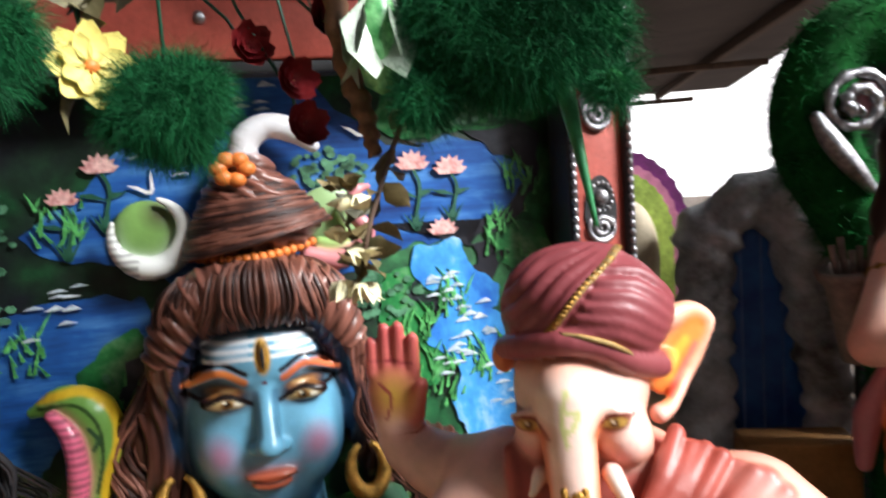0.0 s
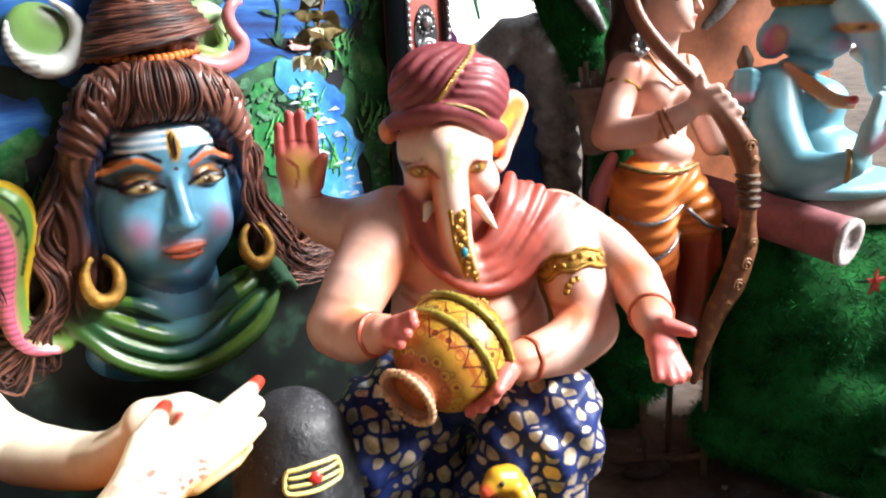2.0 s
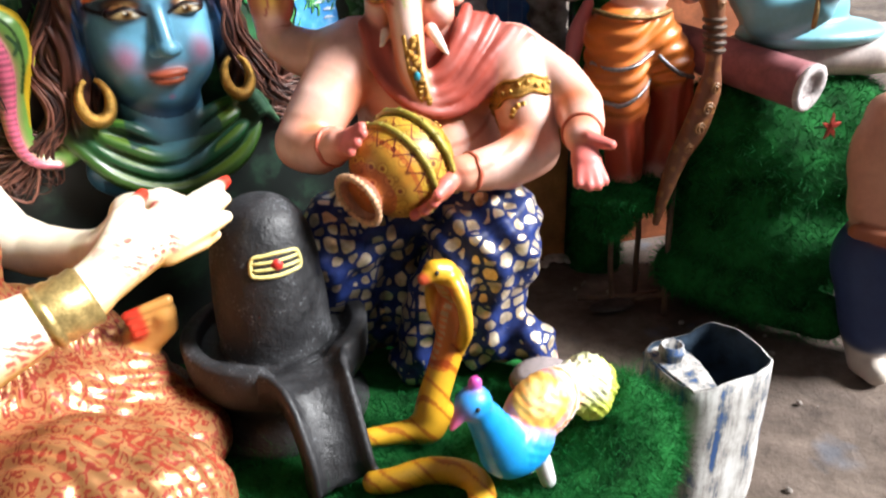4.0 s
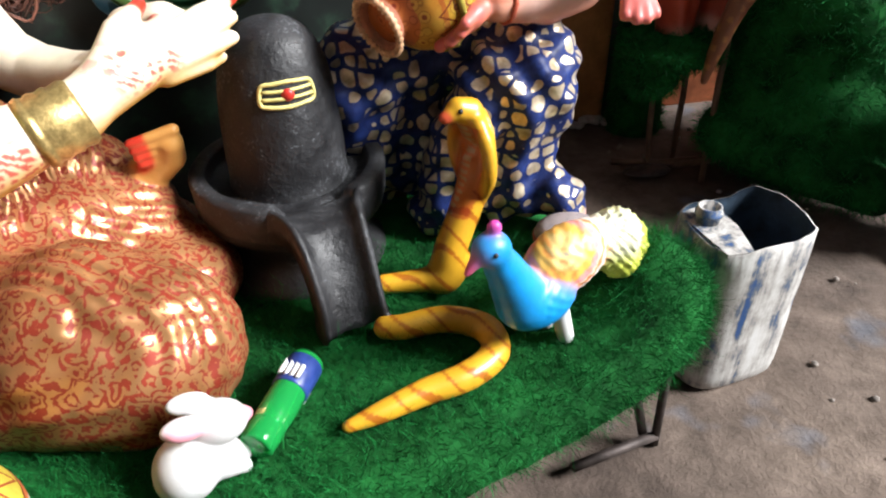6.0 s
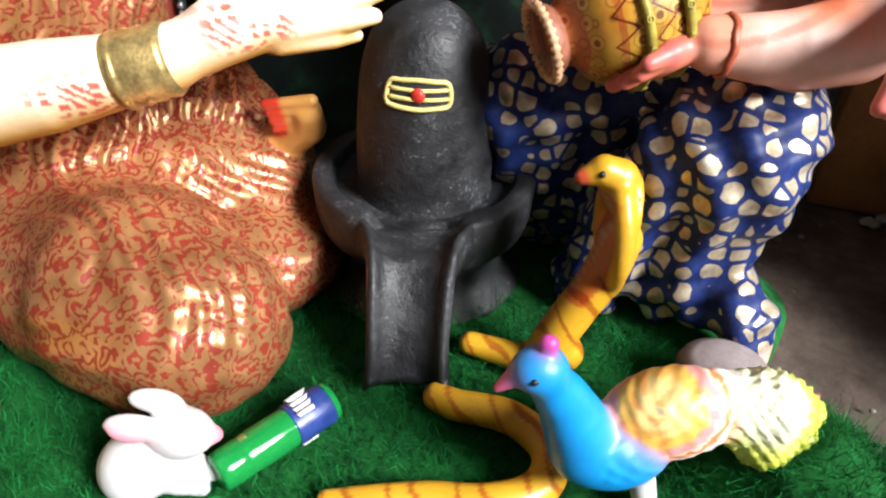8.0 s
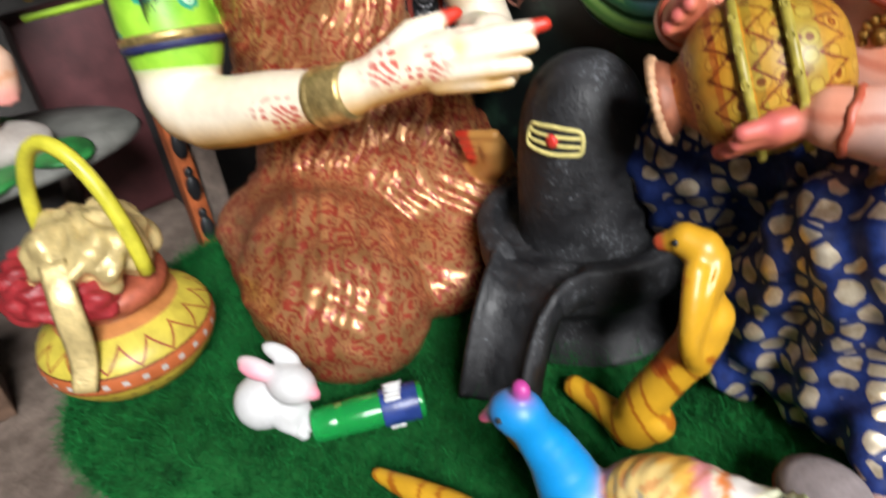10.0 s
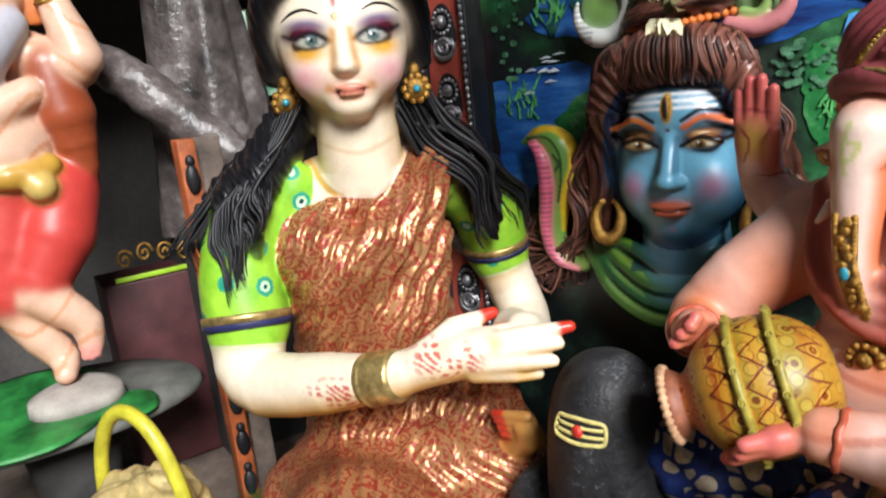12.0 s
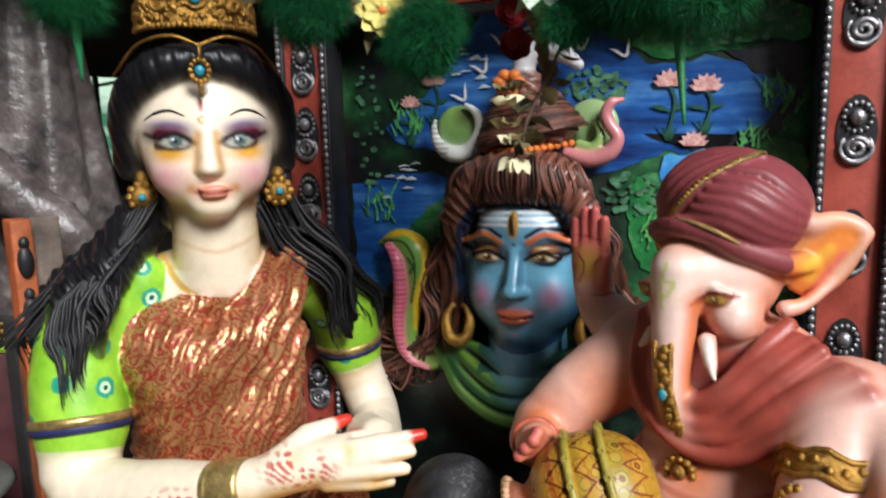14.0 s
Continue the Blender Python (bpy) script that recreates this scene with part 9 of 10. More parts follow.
def build_rock_backdrop():
    M_rock = surface("painted_rock", (0.27, 0.25, 0.23), 0.8, 0, 0.7, 5, 45, 0.6, 0.01, tint=(0.55, 0.58, 0.62))
    c = Clay(0.02, 0.06)
    k = (0.2, 0.2, 0.2)
    c.run([(1.12, 3.42, 0.2), (1.1, 3.42, 0.9), (1.12, 3.42, 1.5)], [0.09, 0.09, 0.08], k)
    c.run([(1.12, 3.42, 1.5), (1.24, 3.4, 1.63), (1.36, 3.38, 1.62), (1.42, 3.38, 1.5)], [0.08, 0.08, 0.1, 0.1], k)
    c.run([(1.42, 3.38, 1.55), (1.45, 3.36, 1.3), (1.48, 3.36, 1.0), (1.5, 3.36, 0.5), (1.5, 3.36, 0.1)], [0.11, 0.08, 0.07, 0.08, 0.08], k)
    ob = c.build("rock_arch", M_rock, (), [lambda v, n, cl: 0.02 * np.sin(v[:, 0] * 40 + 3 * np.sin(v[:, 2] * 17)) * np.sin(v[:, 2] * 33)])
    tagged(ob, "grey and brown painted plaster rock arch", "stage rock")
    m, nt, p = nodes_of("blue_sheet")
    co = nt.nodes.new("ShaderNodeTexCoord").outputs["Object"]
    n = noise_node(nt, 6, 5, 0.65, co)
    link(nt, ramp_node(nt, n.outputs[0], [(0.3, (0.012, 0.06, 0.26)), (0.7, (0.04, 0.2, 0.58))]).outputs[0], p.inputs["Base Color"])
    p.inputs["Roughness"].default_value = 0.5
    th = thing("blue_shutter", "dark blue plank shutter set in the rock arch", "shutter")
    for k in range(6):
        part("plank", box_geo(1.14 + 0.066 * k, 3.44, 0.78, 0.063, 0.02, 1.56, 0.003), m, th, smooth=False)
    bd = part("ochre_crate", box_geo(1.33, 3.2, 0.44, 0.34, 0.16, 0.88, 0.01), surface("ochre_board", (0.42, 0.2, 0.06), 0.7, 0, 0.4, 6, 60))
    tagged(bd, "dusty ochre wooden crate in front of the rock", "crate")
    # fibre-covered column and arch with silver spirals
    c = Clay(0.02, 0.05)
    g = (0, 0.1, 0)
    c.run([(1.62, 3.05, 0.0), (1.6, 3.05, 0.5), (1.58, 3.06, 1.0), (1.56, 3.06, 1.32)], [0.12, 0.09, 0.08, 0.08], g)
    c.run([(1.56, 3.06, 1.32), (1.46, 3.08, 1.58), (1.37, 3.1, 1.78), (1.37, 3.1, 1.96), (1.48, 3.1, 2.1), (1.75, 3.12, 2.1), (2.1, 3.15, 2.12), (2.6, 3.2, 2.1)], [0.1, 0.1, 0.11, 0.1, 0.09, 0.1, 0.1, 0.1], g, per=3)
    fluffed("grass_arch", c, "stage arch covered with dark green artificial grass", "stage arch", 16000, 0.045, 12)
    pn = thing("arch_panel", "dark arch panel with embossed silver spirals and orange field", "stage panel")
    part("orange_field", box_geo(2.25, 3.22, 1.1, 0.9, 0.04, 2.2, 0.006), surface("orange_wash", (0.55, 0.16, 0.06), 0.6, 0, 0.5, 5, 50), pn, "orange painted field")
    part("dark_field", box_geo(1.66, 3.2, 1.1, 0.3, 0.04, 2.2, 0.006), M_dark, pn)
    for cx, cz, r, s, yy in ((1.43, 1.885, 0.095, 1, 2.97), (2.03, 1.88, 0.085, -1, 3.1), (2.4, 1.95, 0.1, 1, 3.1)):
        sp = [(cx + s * r * (1 - 0.85 * q) * math.cos(q * 12 - 0.5), yy - 0.02 * q, cz + r * (1 - 0.85 * q) * math.sin(q * 12 - 0.5)) for q in np.linspace(0, 1, 46)]
        part("silver_spiral", tube_geo(sp, [0.016, 0.014, 0.02], 8, ripple=lambda i, a: 0.25 * math.sin(i * 2.2)), M_silver, pn, "embossed silver spiral")
        crest = spline([(cx - s * 0.1, yy, cz - 0.03), (cx - s * 0.07, yy - 0.01, cz - 0.09), (cx - s * 0.02, yy - 0.01, cz - 0.16), (cx + s * 0.04, yy + 0.01, cz - 0.23)], 7)
        part("silver_crest", joined(*[ball_geo(q, 0.02 + 0.012 * math.sin(i * 0.16), 8, 6) for i, q in enumerate(crest)]), M_silver, pn, "beaded silver crest")
    fl = thing("pink_flower", "pink cloth flower with two leaves on the grass arch", "flower")
    part("bloom", joined(*[ball_geo((1.47 + 0.02 * math.cos(k * 1.05), 2.99, 1.9 + 0.03 * math.sin(k * 1.05)), (0.022, 0.018, 0.028), 8, 6) for k in range(6)]), surface("pink_cloth", (0.7, 0.3, 0.33), 0.7, 0, 0.3, 40), fl)
    for s in (-1, 1):
        part("leaf", joined(ball_geo((1.47 + 0.055 * s, 3.0, 1.87), (0.032, 0.006, 0.018), 8, 6)), M_leaf, fl)


build_rock_backdrop()


def build_fan_figure():
    th = thing("halo_figure", "cream figure with a purple scalloped halo behind it", "figure stand", pose(0.86, 3.62, 0))
    n, geo = 34, []
    ring = []
    for k in range(n + 1):
        a = math.pi * k / n
        ring.append(((0.25 + 0.008 * (k % 2)) * math.cos(a), 1.5 + (0.32 + 0.008 * (k % 2)) * math.sin(a)))
    part("halo", slab_geo([(-0.25, 0.9)] + ring[::-1] + [(0.25, 0.9)], 0.0, 0.03), surface("purple_cloth", (0.16, 0.012, 0.14), 0.7, 0, 0.4, 30), th, "purple scalloped halo", smooth=False)
    for r, mat, y in ((0.86, surface("halo_pink", (0.6, 0.2, 0.35), 0.6, 0, 0.3, 30), -0.006), (0.76, surface("halo_green", (0.4, 0.55, 0.1), 0.6, 0, 0.4, 30), -0.012)):
        part("halo_band", slab_geo([(-0.25 * r, 1.0)] + [(x * r, 1.48 + (z - 1.48) * r) for x, z in ring[::-1]] + [(0.25 * r, 1.0)], y, y + 0.005), mat, th, smooth=False)
    c = Clay(0.012, 0.03)
    k = (0.7, 0.6, 0.42)
    c.ball((0.03, -0.08, 1.42), (0.1, 0.07, 0.22), k)
    c.ball((0.03, -0.1, 1.1), (0.16, 0.1, 0.22), k)
    c.ball((0.03, -0.08, 0.6), (0.18, 0.12, 0.6), k)
    o = c.build("body", surface("cream_plaster", (0.62, 0.52, 0.36), 0.6, 0, 0.3, 12))
    o.parent = th


build_fan_figure()


def build_headless_statue():
    skin, navy = (0.62, 0.3, 0.2), (0.03, 0.05, 0.13)
    c = Clay(0.01, 0.03)
    c.ball((2.2, 2.06, 0.78), (0.15, 0.12, 0.2), skin)
    c.ball((2.23, 2.04, 0.62), (0.16, 0.13, 0.14), skin)
    c.ball((2.2, 2.08, 0.92), (0.1, 0.09, 0.06), skin)
    c.ball((2.24, 2.04, 0.42), (0.18, 0.15, 0.17), navy)
    c.run([(2.2, 2.02, 0.36), (2.2, 1.98, 0.2)], [0.13, 0.11], navy)
    c.run([(2.36, 2.02, 0.36), (2.38, 1.98, 0.2)], [0.13, 0.11], navy)
    c.run([(2.2, 2.0, 0.12), (2.2, 1.97, 0.04), (2.18, 1.9, 0.035)], [0.07, 0.06, 0.04], (0.6, 0.52, 0.45))
    c.run([(2.38, 2.0, 0.12), (2.38, 1.97, 0.04), (2.36, 1.9, 0.035)], [0.07, 0.06, 0.04], (0.6, 0.52, 0.45))
    c.run([(2.06, 2.0, 0.55), (2.2, 1.9, 0.53), (2.36, 1.92, 0.53)], [0.025, 0.03, 0.025], (0.35, 0.1, 0.04), 0.01, per=3)
    tagged(c.build("unfinished_statue", painted("bare_plaster", (), 0.6, 0.0)), "unfinished headless pink plaster statue in a navy cloth", "statue")


build_headless_statue()


def build_sticks():
    for name, pts, r, lab in (("wooden_stake", [(1.672, 2.5, 0.71), (1.68, 2.5, 0.35), (1.695, 2.5, 0.0)], 0.012, "thin bare wooden stake propped upright in the earth"),
                              ("wooden_pole", [(1.6, 2.62, 0.02), (1.75, 2.52, 0.09), (1.95, 2.5, 0.14)], 0.013, "dark wooden pole lying across the earth"),
                              ("wooden_strut", [(1.52, 2.62, 0.0), (1.5, 2.63, 0.3), (1.5, 2.63, 0.52)], 0.012, "dark wooden strut under the archer statue"),
                              ("wooden_strut", [(1.64, 2.66, 0.0), (1.64, 2.67, 0.3), (1.63, 2.67, 0.54)], 0.012, "dark wooden strut under the archer statue"),
                              ("wooden_pole", [(1.38, 2.66, 0.04), (1.55, 2.62, 0.04), (1.72, 2.6, 0.05)], 0.014, "dark wooden pole lying across the earth")):
        ob = part(name, tube_geo(spline(pts, 5), r, 7, ripple=lambda i, a: 0.1 * math.sin(i * 1.7 + a)), M_wood)
        tagged(ob, lab, "pole")
    base = Clay(0.015, 0.04)
    base.ball((1.53, 2.58, 0.52), (0.2, 0.13, 0.06), (0, 0.1, 0))
    base.ball((1.45, 2.58, 0.43), (0.1, 0.1, 0.07), (0, 0.1, 0))
    fluffed("grass_plinth", base, "ragged green grass plinth under the archer statue", "plinth", 5000, 0.045, 14)
    pl = part("trowel_blade", ball_geo((1.5, 2.58, 0.03), (0.1, 0.05, 0.018), 16, 8), M_iron)
    tagged(pl, "flat dull metal blade lying on the earth", "tool")
    rng = random.Random(8)
    geo = []
    for _ in range(90):
        x, y, s = rng.uniform(0.9, 2.6), rng.uniform(1.1, 3.6), rng.uniform(0.004, 0.016)
        geo.append(ball_geo((x, y, 0.004), (s, s * rng.uniform(0.6, 1), s * 0.6), 6, 4))
    tagged(part("pebbles", joined(*geo), surface("pebble", (0.26, 0.22, 0.19), 0.8, 0, 0.5, 60)), "scattered small stones and plaster crumbs on the earth", "pebbles", kind="stuff")
    for x, y, s in ((1.44, 3.1, 0.05), (1.52, 3.06, 0.04), (1.36, 3.05, 0.03)):
        c = Clay(0.008, 0.01)
        for k in range(4):
            c.ball((x + s * 0.7 * math.cos(k * 1.7), y + 0.5 * s * math.sin(k * 1.7), 0.012), (s * 0.6, s * 0.5, 0.014), (0.6, 0.58, 0.55), (0, 0, k * 40))
        tagged(c.build("plaster_scrap", surface("scrap", (0.5, 0.48, 0.46), 0.85, 0, 0.3, 40) if "scrap" not in bpy.data.materials else bpy.data.materials["scrap"]), "pale crumpled plaster scrap on the earth", "scrap")


build_sticks()


# ---- the dim side by the wall ----
def build_dancer_statue():
    skin, red, gold, rust = (0.72, 0.46, 0.33), (0.55, 0.05, 0.04), (0.5, 0.28, 0.04), (0.3, 0.06, 0.02)
    c = Clay(0.009, 0.03)
    X = -1.6
    c.ball((X, 0.97, 1.47), (0.13, 0.16, 0.2), skin)
    c.ball((X + 0.05, 0.93, 1.42), (0.13, 0.15, 0.15), skin)
    c.ball((X, 0.98, 1.92), (0.12, 0.13, 0.14), skin)
    c.ball((X + 0.09, 0.94, 1.85), (0.06, 0.07, 0.06), (0.7, 0.3, 0.25))
    c.ball((X + 0.0, 1.12, 1.93), (0.02, 0.08, 0.11), (0.7, 0.22, 0.06), (10, 0, 12), 0.01)
    c.run([(X + 0.1, 0.9, 1.9), (X + 0.16, 0.86, 1.78), (X + 0.15, 0.86, 1.66)], [0.06, 0.05, 0.035], skin)
    c.run([(X, 1.08, 1.72), (X + 0.04, 1.17, 1.68), (X + 0.08, 1.23, 1.7), (X + 0.06, 1.2, 1.84), (X + 0.05, 1.185, 1.92)], [0.085, 0.085, 0.075, 0.055, 0.042], skin, per=2)
    c.palm((X + 0.05, 1.185, 1.94), [(X + 0.09, 1.16, 2.06), (X + 0.1, 1.18, 2.05), (X + 0.1, 1.2, 2.03), (X + 0.09, 1.14, 2.02)], 0.025, skin)
    c.run([(X + 0.09, 0.81, 1.6), (X + 0.11, 0.92, 1.7), (X + 0.07, 1.04, 1.82)], [0.08, 0.085, 0.06], (0.42, 0.42, 0.47), 0.015, per=2)
    c.run([(X + 0.05, 0.8, 1.6), (X + 0.13, 0.88, 1.52), (X + 0.1, 1.05, 1.6)], [0.06, 0.06, 0.05], skin)
    c.run([(X + 0.04, 1.13, 1.68), (X + 0.05, 1.15, 1.52), (X + 0.05, 1.17, 1.34)], [0.085, 0.1, 0.055], rust, 0.006, per=2)
    c.ball((X, 0.99, 1.3), (0.14, 0.16, 0.1), red)
    c.run([(X + 0.02, 1.08, 1.26), (X + 0.06, 1.04, 1.12), (X + 0.08, 0.96, 0.99)], [0.13, 0.125, 0.1], red)
    c.run([(X, 0.92, 1.26), (X + 0.02, 0.88, 1.1), (X + 0.04, 0.86, 0.95)], [0.13, 0.12, 0.1], red)
    c.run([(X + 0.1, 0.94, 0.93), (X + 0.12, 1.0, 0.87), (X + 0.13, 1.06, 0.8), (X + 0.14, 1.06, 0.72)], [0.075, 0.066, 0.055, 0.04], skin, per=2)
    c.palm((X + 0.14, 1.06, 0.74), [(X + 0.17, 1.03, 0.69), (X + 0.17, 1.05, 0.685), (X + 0.17, 1.07, 0.69)], 0.02, (0.68, 0.25, 0.22))
    c.run([(X + 0.04, 0.86, 0.9), (X + 0.06, 0.92, 0.77), (X + 0.08, 0.97, 0.68), (X + 0.14, 0.96, 0.64)], [0.075, 0.066, 0.05, 0.035], skin, per=2)
    c.run([(X + 0.1, 0.84, 1.36), (X + 0.15, 0.94, 1.34), (X + 0.12, 1.06, 1.36)], [0.04, 0.045, 0.04], gold, 0.01, per=3)
    c.ball((X + 0.16, 1.02, 1.295), 0.05, (0.6, 0.42, 0.12))
    c.run([(X + 0.09, 0.88, 1.74), (X + 0.12, 0.97, 1.7), (X + 0.08, 1.07, 1.8)], [0.02, 0.022, 0.02], (0.02, 0.25, 0.06), 0.01, per=3)

    def paint(v, nrm, col, cloth):
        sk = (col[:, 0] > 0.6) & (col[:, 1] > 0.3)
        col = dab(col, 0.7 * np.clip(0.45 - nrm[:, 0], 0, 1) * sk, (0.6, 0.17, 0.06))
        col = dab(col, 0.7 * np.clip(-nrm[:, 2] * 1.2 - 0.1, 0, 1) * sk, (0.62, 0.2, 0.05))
        crease = np.sin(v[:, 2] * 38 + 2.5 * np.sin(v[:, 1] * 16)) > 0.93
        return dab(col, 0.55 * crease * sk, (0.6, 0.22, 0.08))
    for k in range(12):
        a = k * 0.5236
        c.more(ball_geo((X + 0.03 + 0.12 * math.cos(a), 0.99 + 0.12 * math.sin(a), 2.05 + 0.015 * (k % 2)), (0.035, 0.035, 0.035), 7, 5), M_gold)
    c.more(lathe_geo([(0.13, 2.02), (0.12, 2.08), (0.07, 2.16), (0.0, 2.2)], 18, Matrix.Translation((X + 0.02, 0.99, 0))), M_gold)
    for t, zz in ((1.9, 0.047), (1.885, 0.049)):
        c.more(tube_geo([(X + 0.05 + zz * math.cos(a), 1.187 + zz * math.sin(a), t) for a in np.linspace(0, 6.28, 18)], 0.009, 6, caps=False), M_gold)
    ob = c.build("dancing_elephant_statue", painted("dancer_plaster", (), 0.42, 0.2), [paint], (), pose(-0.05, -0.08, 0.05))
    tagged(ob, "pink plaster dancing elephant-headed statue, red dhoti, rust shawl, gold belt", "statue")
    bs = thing("lotus_leaf_base", "plaster base painted as green lotus leaves under the dancing statue", "statue base")
    M_lf = surface("leaf_enamel", (0.008, 0.08, 0.02), 0.45, 0, 0.6, 7, 50, tint=(0.02, 0.22, 0.04))
    part("foot_pad", lathe_geo([(0.0, 0.58), (0.16, 0.58), (0.15, 0.625), (0.1, 0.645), (0.0, 0.65)], 24, Matrix.Translation((-1.5, 0.9, 0)), 0.06), surface("chalk_pad", (0.4, 0.36, 0.32), 0.8, 0, 0.3, 9), bs, "pale chalky pad under the feet")
    # added support; its dark colour stands for the shade beneath the slab
    part("added_support", lathe_geo([(0.0, 0.0), (0.16, 0.0), (0.14, 0.2), (0.18, 0.5), (0.0, 0.52)], 20, Matrix.Translation((-1.62, 0.85, 0)), 0.05), surface("under_slab_dark", (0.03, 0.028, 0.026), 0.8, 0, 0.4, 8), bs)
    part("slab", lathe_geo([(0.0, 0.515), (0.44, 0.515), (0.47, 0.53), (0.46, 0.555), (0.3, 0.575), (0.0, 0.585)], 40, Matrix.Translation((-1.6, 0.82, 0)) @ Matrix.Diagonal((0.8, 1.1, 1, 1)), 0.04), surface("pale_slab", (0.13, 0.13, 0.115), 0.7, 0, 0.4, 9), bs, "pale worn slab edge")
    for x, y, z, r, t in ((-1.53, 0.7, 0.585, 0.33, 2), (-1.34, 1.04, 0.575, 0.1, -2), (-1.66, 0.5, 0.58, 0.16, 2)):
        m = Matrix.Translation((x, y, z)) @ Euler((radians(t), radians(5), 0)).to_matrix().to_4x4()
        part("leaf", lathe_geo([(0.0, 0.004), (r * 0.5, 0.008), (r * 0.9, 0.008), (r, 0.004), (r * 0.98, -0.006), (r * 0.5, -0.02), (0.0, -0.02)], 30, m, 0.05), M_lf, bs, "glossy green lotus leaf")


build_dancer_statue()


def build_side_clutter():
    M_film, nt, p = nodes_of("milky_plastic_film")
    co = nt.nodes.new("ShaderNodeTexCoord").outputs["Object"]
    n = noise_node(nt, 9, 5, 0.65, co)
    link(nt, ramp_node(nt, n.outputs[0], [(0.3, (0.03, 0.026, 0.025)), (0.55, (0.11, 0.09, 0.085)), (0.72, (0.26, 0.235, 0.225))]).outputs[0], p.inputs["Base Color"])
    p.inputs["Roughness"].default_value = 0.3
    bump_to(nt, p, noise_node(nt, 22, 4, 0.6, co).outputs[0], 0.5, 0.02)
    # a wrapped statue: a draped cone with a long wrapped arm
    th = thing("wrapped_statue", "statue wrapped in milky grey plastic film", "wrapped statue")
    verts, faces, n1, n2 = [], [], 26, 40
    for i in range(n1 + 1):
        q = i / n1
        z = 2.5 - 1.5 * q
        for k in range(n2):
            a = 2 * math.pi * k / n2
            r = (0.13 + 0.13 * q) * (1 + 0.12 * math.sin(5 * a + 3 * q) + 0.06 * math.sin(11 * a + 7 * q))
            verts.append((-2.05 + r * math.cos(a), 1.66 + 0.06 * q + r * 1.1 * math.sin(a), z))
    for i in range(n1):
        for k in range(n2):
            a, b = i * n2 + k, i * n2 + (k + 1) % n2
            faces.append((a, b, b + n2, a + n2))
    part("film", (verts, faces), M_film, th)
    # plinth added to carry the film, coloured dark
    part("plinth", box_geo(-2.05, 1.72, 0.505, 0.5, 0.56, 1.01, 0.02), surface("dark_plinth", (0.022, 0.02, 0.02), 0.85, 0, 0.5, 6, 50, 0.5, 0.006), th, "dark plinth added under the film")
    arm = spline([(-1.85, 1.2, 1.78), (-1.7, 1.33, 1.66), (-1.62, 1.47, 1.5), (-1.55, 1.6, 1.36), (-1.5, 1.66, 1.22)], 7)
    part("wrapped_arm", tube_geo(arm, [0.07, 0.085, 0.085, 0.08, 0.07], 18, ripple=lambda i, a: 0.06 * math.sin(i * 1.3 + 2 * a) + 0.04 * math.sin(i * 2.9 + 3 * a)), M_film, th)
    # carved post of another frame
    pt = thing("carved_post", "orange post with dark carved ornaments of another frame", "post")
    part("shaft", box_geo(-1.25, 1.36, 0.725, 0.085, 0.06, 1.45, 0.006, None), surface("dusty_orange", (0.5, 0.12, 0.03), 0.6, 0, 0.6, 9, 60), pt)
    part("side_board", box_geo(-1.275, 1.44, 0.725, 0.03, 0.09, 1.45, 0.006), surface("ash_wood", (0.2, 0.15, 0.12), 0.8, 0, 0.6, 9, 60), pt)
    for k in range(8):
        z = 0.2 + 0.16 * k
        part("ornament", joined(ball_geo((-1.2, 1.36, z), (0.018, 0.024, 0.05), 10, 8), ball_geo((-1.2, 1.36, z + 0.06), (0.014, 0.016, 0.02), 8, 6)), M_dark, pt, "dark carved ornament")
    # low cabinet with a lime edge and gilt filigree
    cb = thing("low_cabinet", "dark red low cabinet with a lime edge and gilt filigree", "cabinet")
    part("body", box_geo(-2.1, 1.45, 0.43, 0.3, 0.7, 0.86, 0.008), surface("oxblood", (0.06, 0.008, 0.01), 0.6, 0, 0.4, 8), cb)
    part("edge", box_geo(-1.955, 1.4, 0.875, 0.02, 0.5, 0.02, 0.003), surface("lime_edge", (0.3, 0.5, 0.02), 0.5, 0, 0.2, 20), cb, "lime green edge strip")
    geo = []
    for k in range(5):
        cy = 1.2 + 0.08 * k
        geo.append(tube_geo([(-1.94, cy + 0.035 * (1 - q) * math.cos(q * 11), 0.96 + 0.05 * math.sin(k * 1.5) * 0.3 + 0.045 * (1 - q) * math.sin(q * 11)) for q in np.linspace(0, 0.9, 26)], 0.006, 5))
    part("filigree", joined(*geo), M_gold, cb, "gilt filigree")
    pan = thing("metal_pan", "dull steel pan with a wire handle on the floor", "pan")
    part("bowl", lathe_geo([(0.0, 0.2), (0.06, 0.205), (0.1, 0.225), (0.125, 0.26), (0.132, 0.262), (0.128, 0.25), (0.1, 0.21), (0.05, 0.19), (0.0, 0.187)], 32, Matrix.Translation((-1.06, 0.5, 0.0))), surface("dull_steel", (0.3, 0.3, 0.31), 0.4, 0.8, 0.4, 20), pan)
    part("handle", tube_geo(spline([(-1.06, 0.62, 0.26), (-1.25, 0.56, 0.42), (-1.6, 0.5, 0.5), (-1.9, 0.45, 0.42)], 6), 0.007, 6), M_iron, pan, "thin wire handle")
    bl = part("support_block", box_geo(-1.06, 0.5, 0.092, 0.2, 0.2, 0.186, 0.008), M_wood)
    tagged(bl, "dark wooden block under the pan", "block")
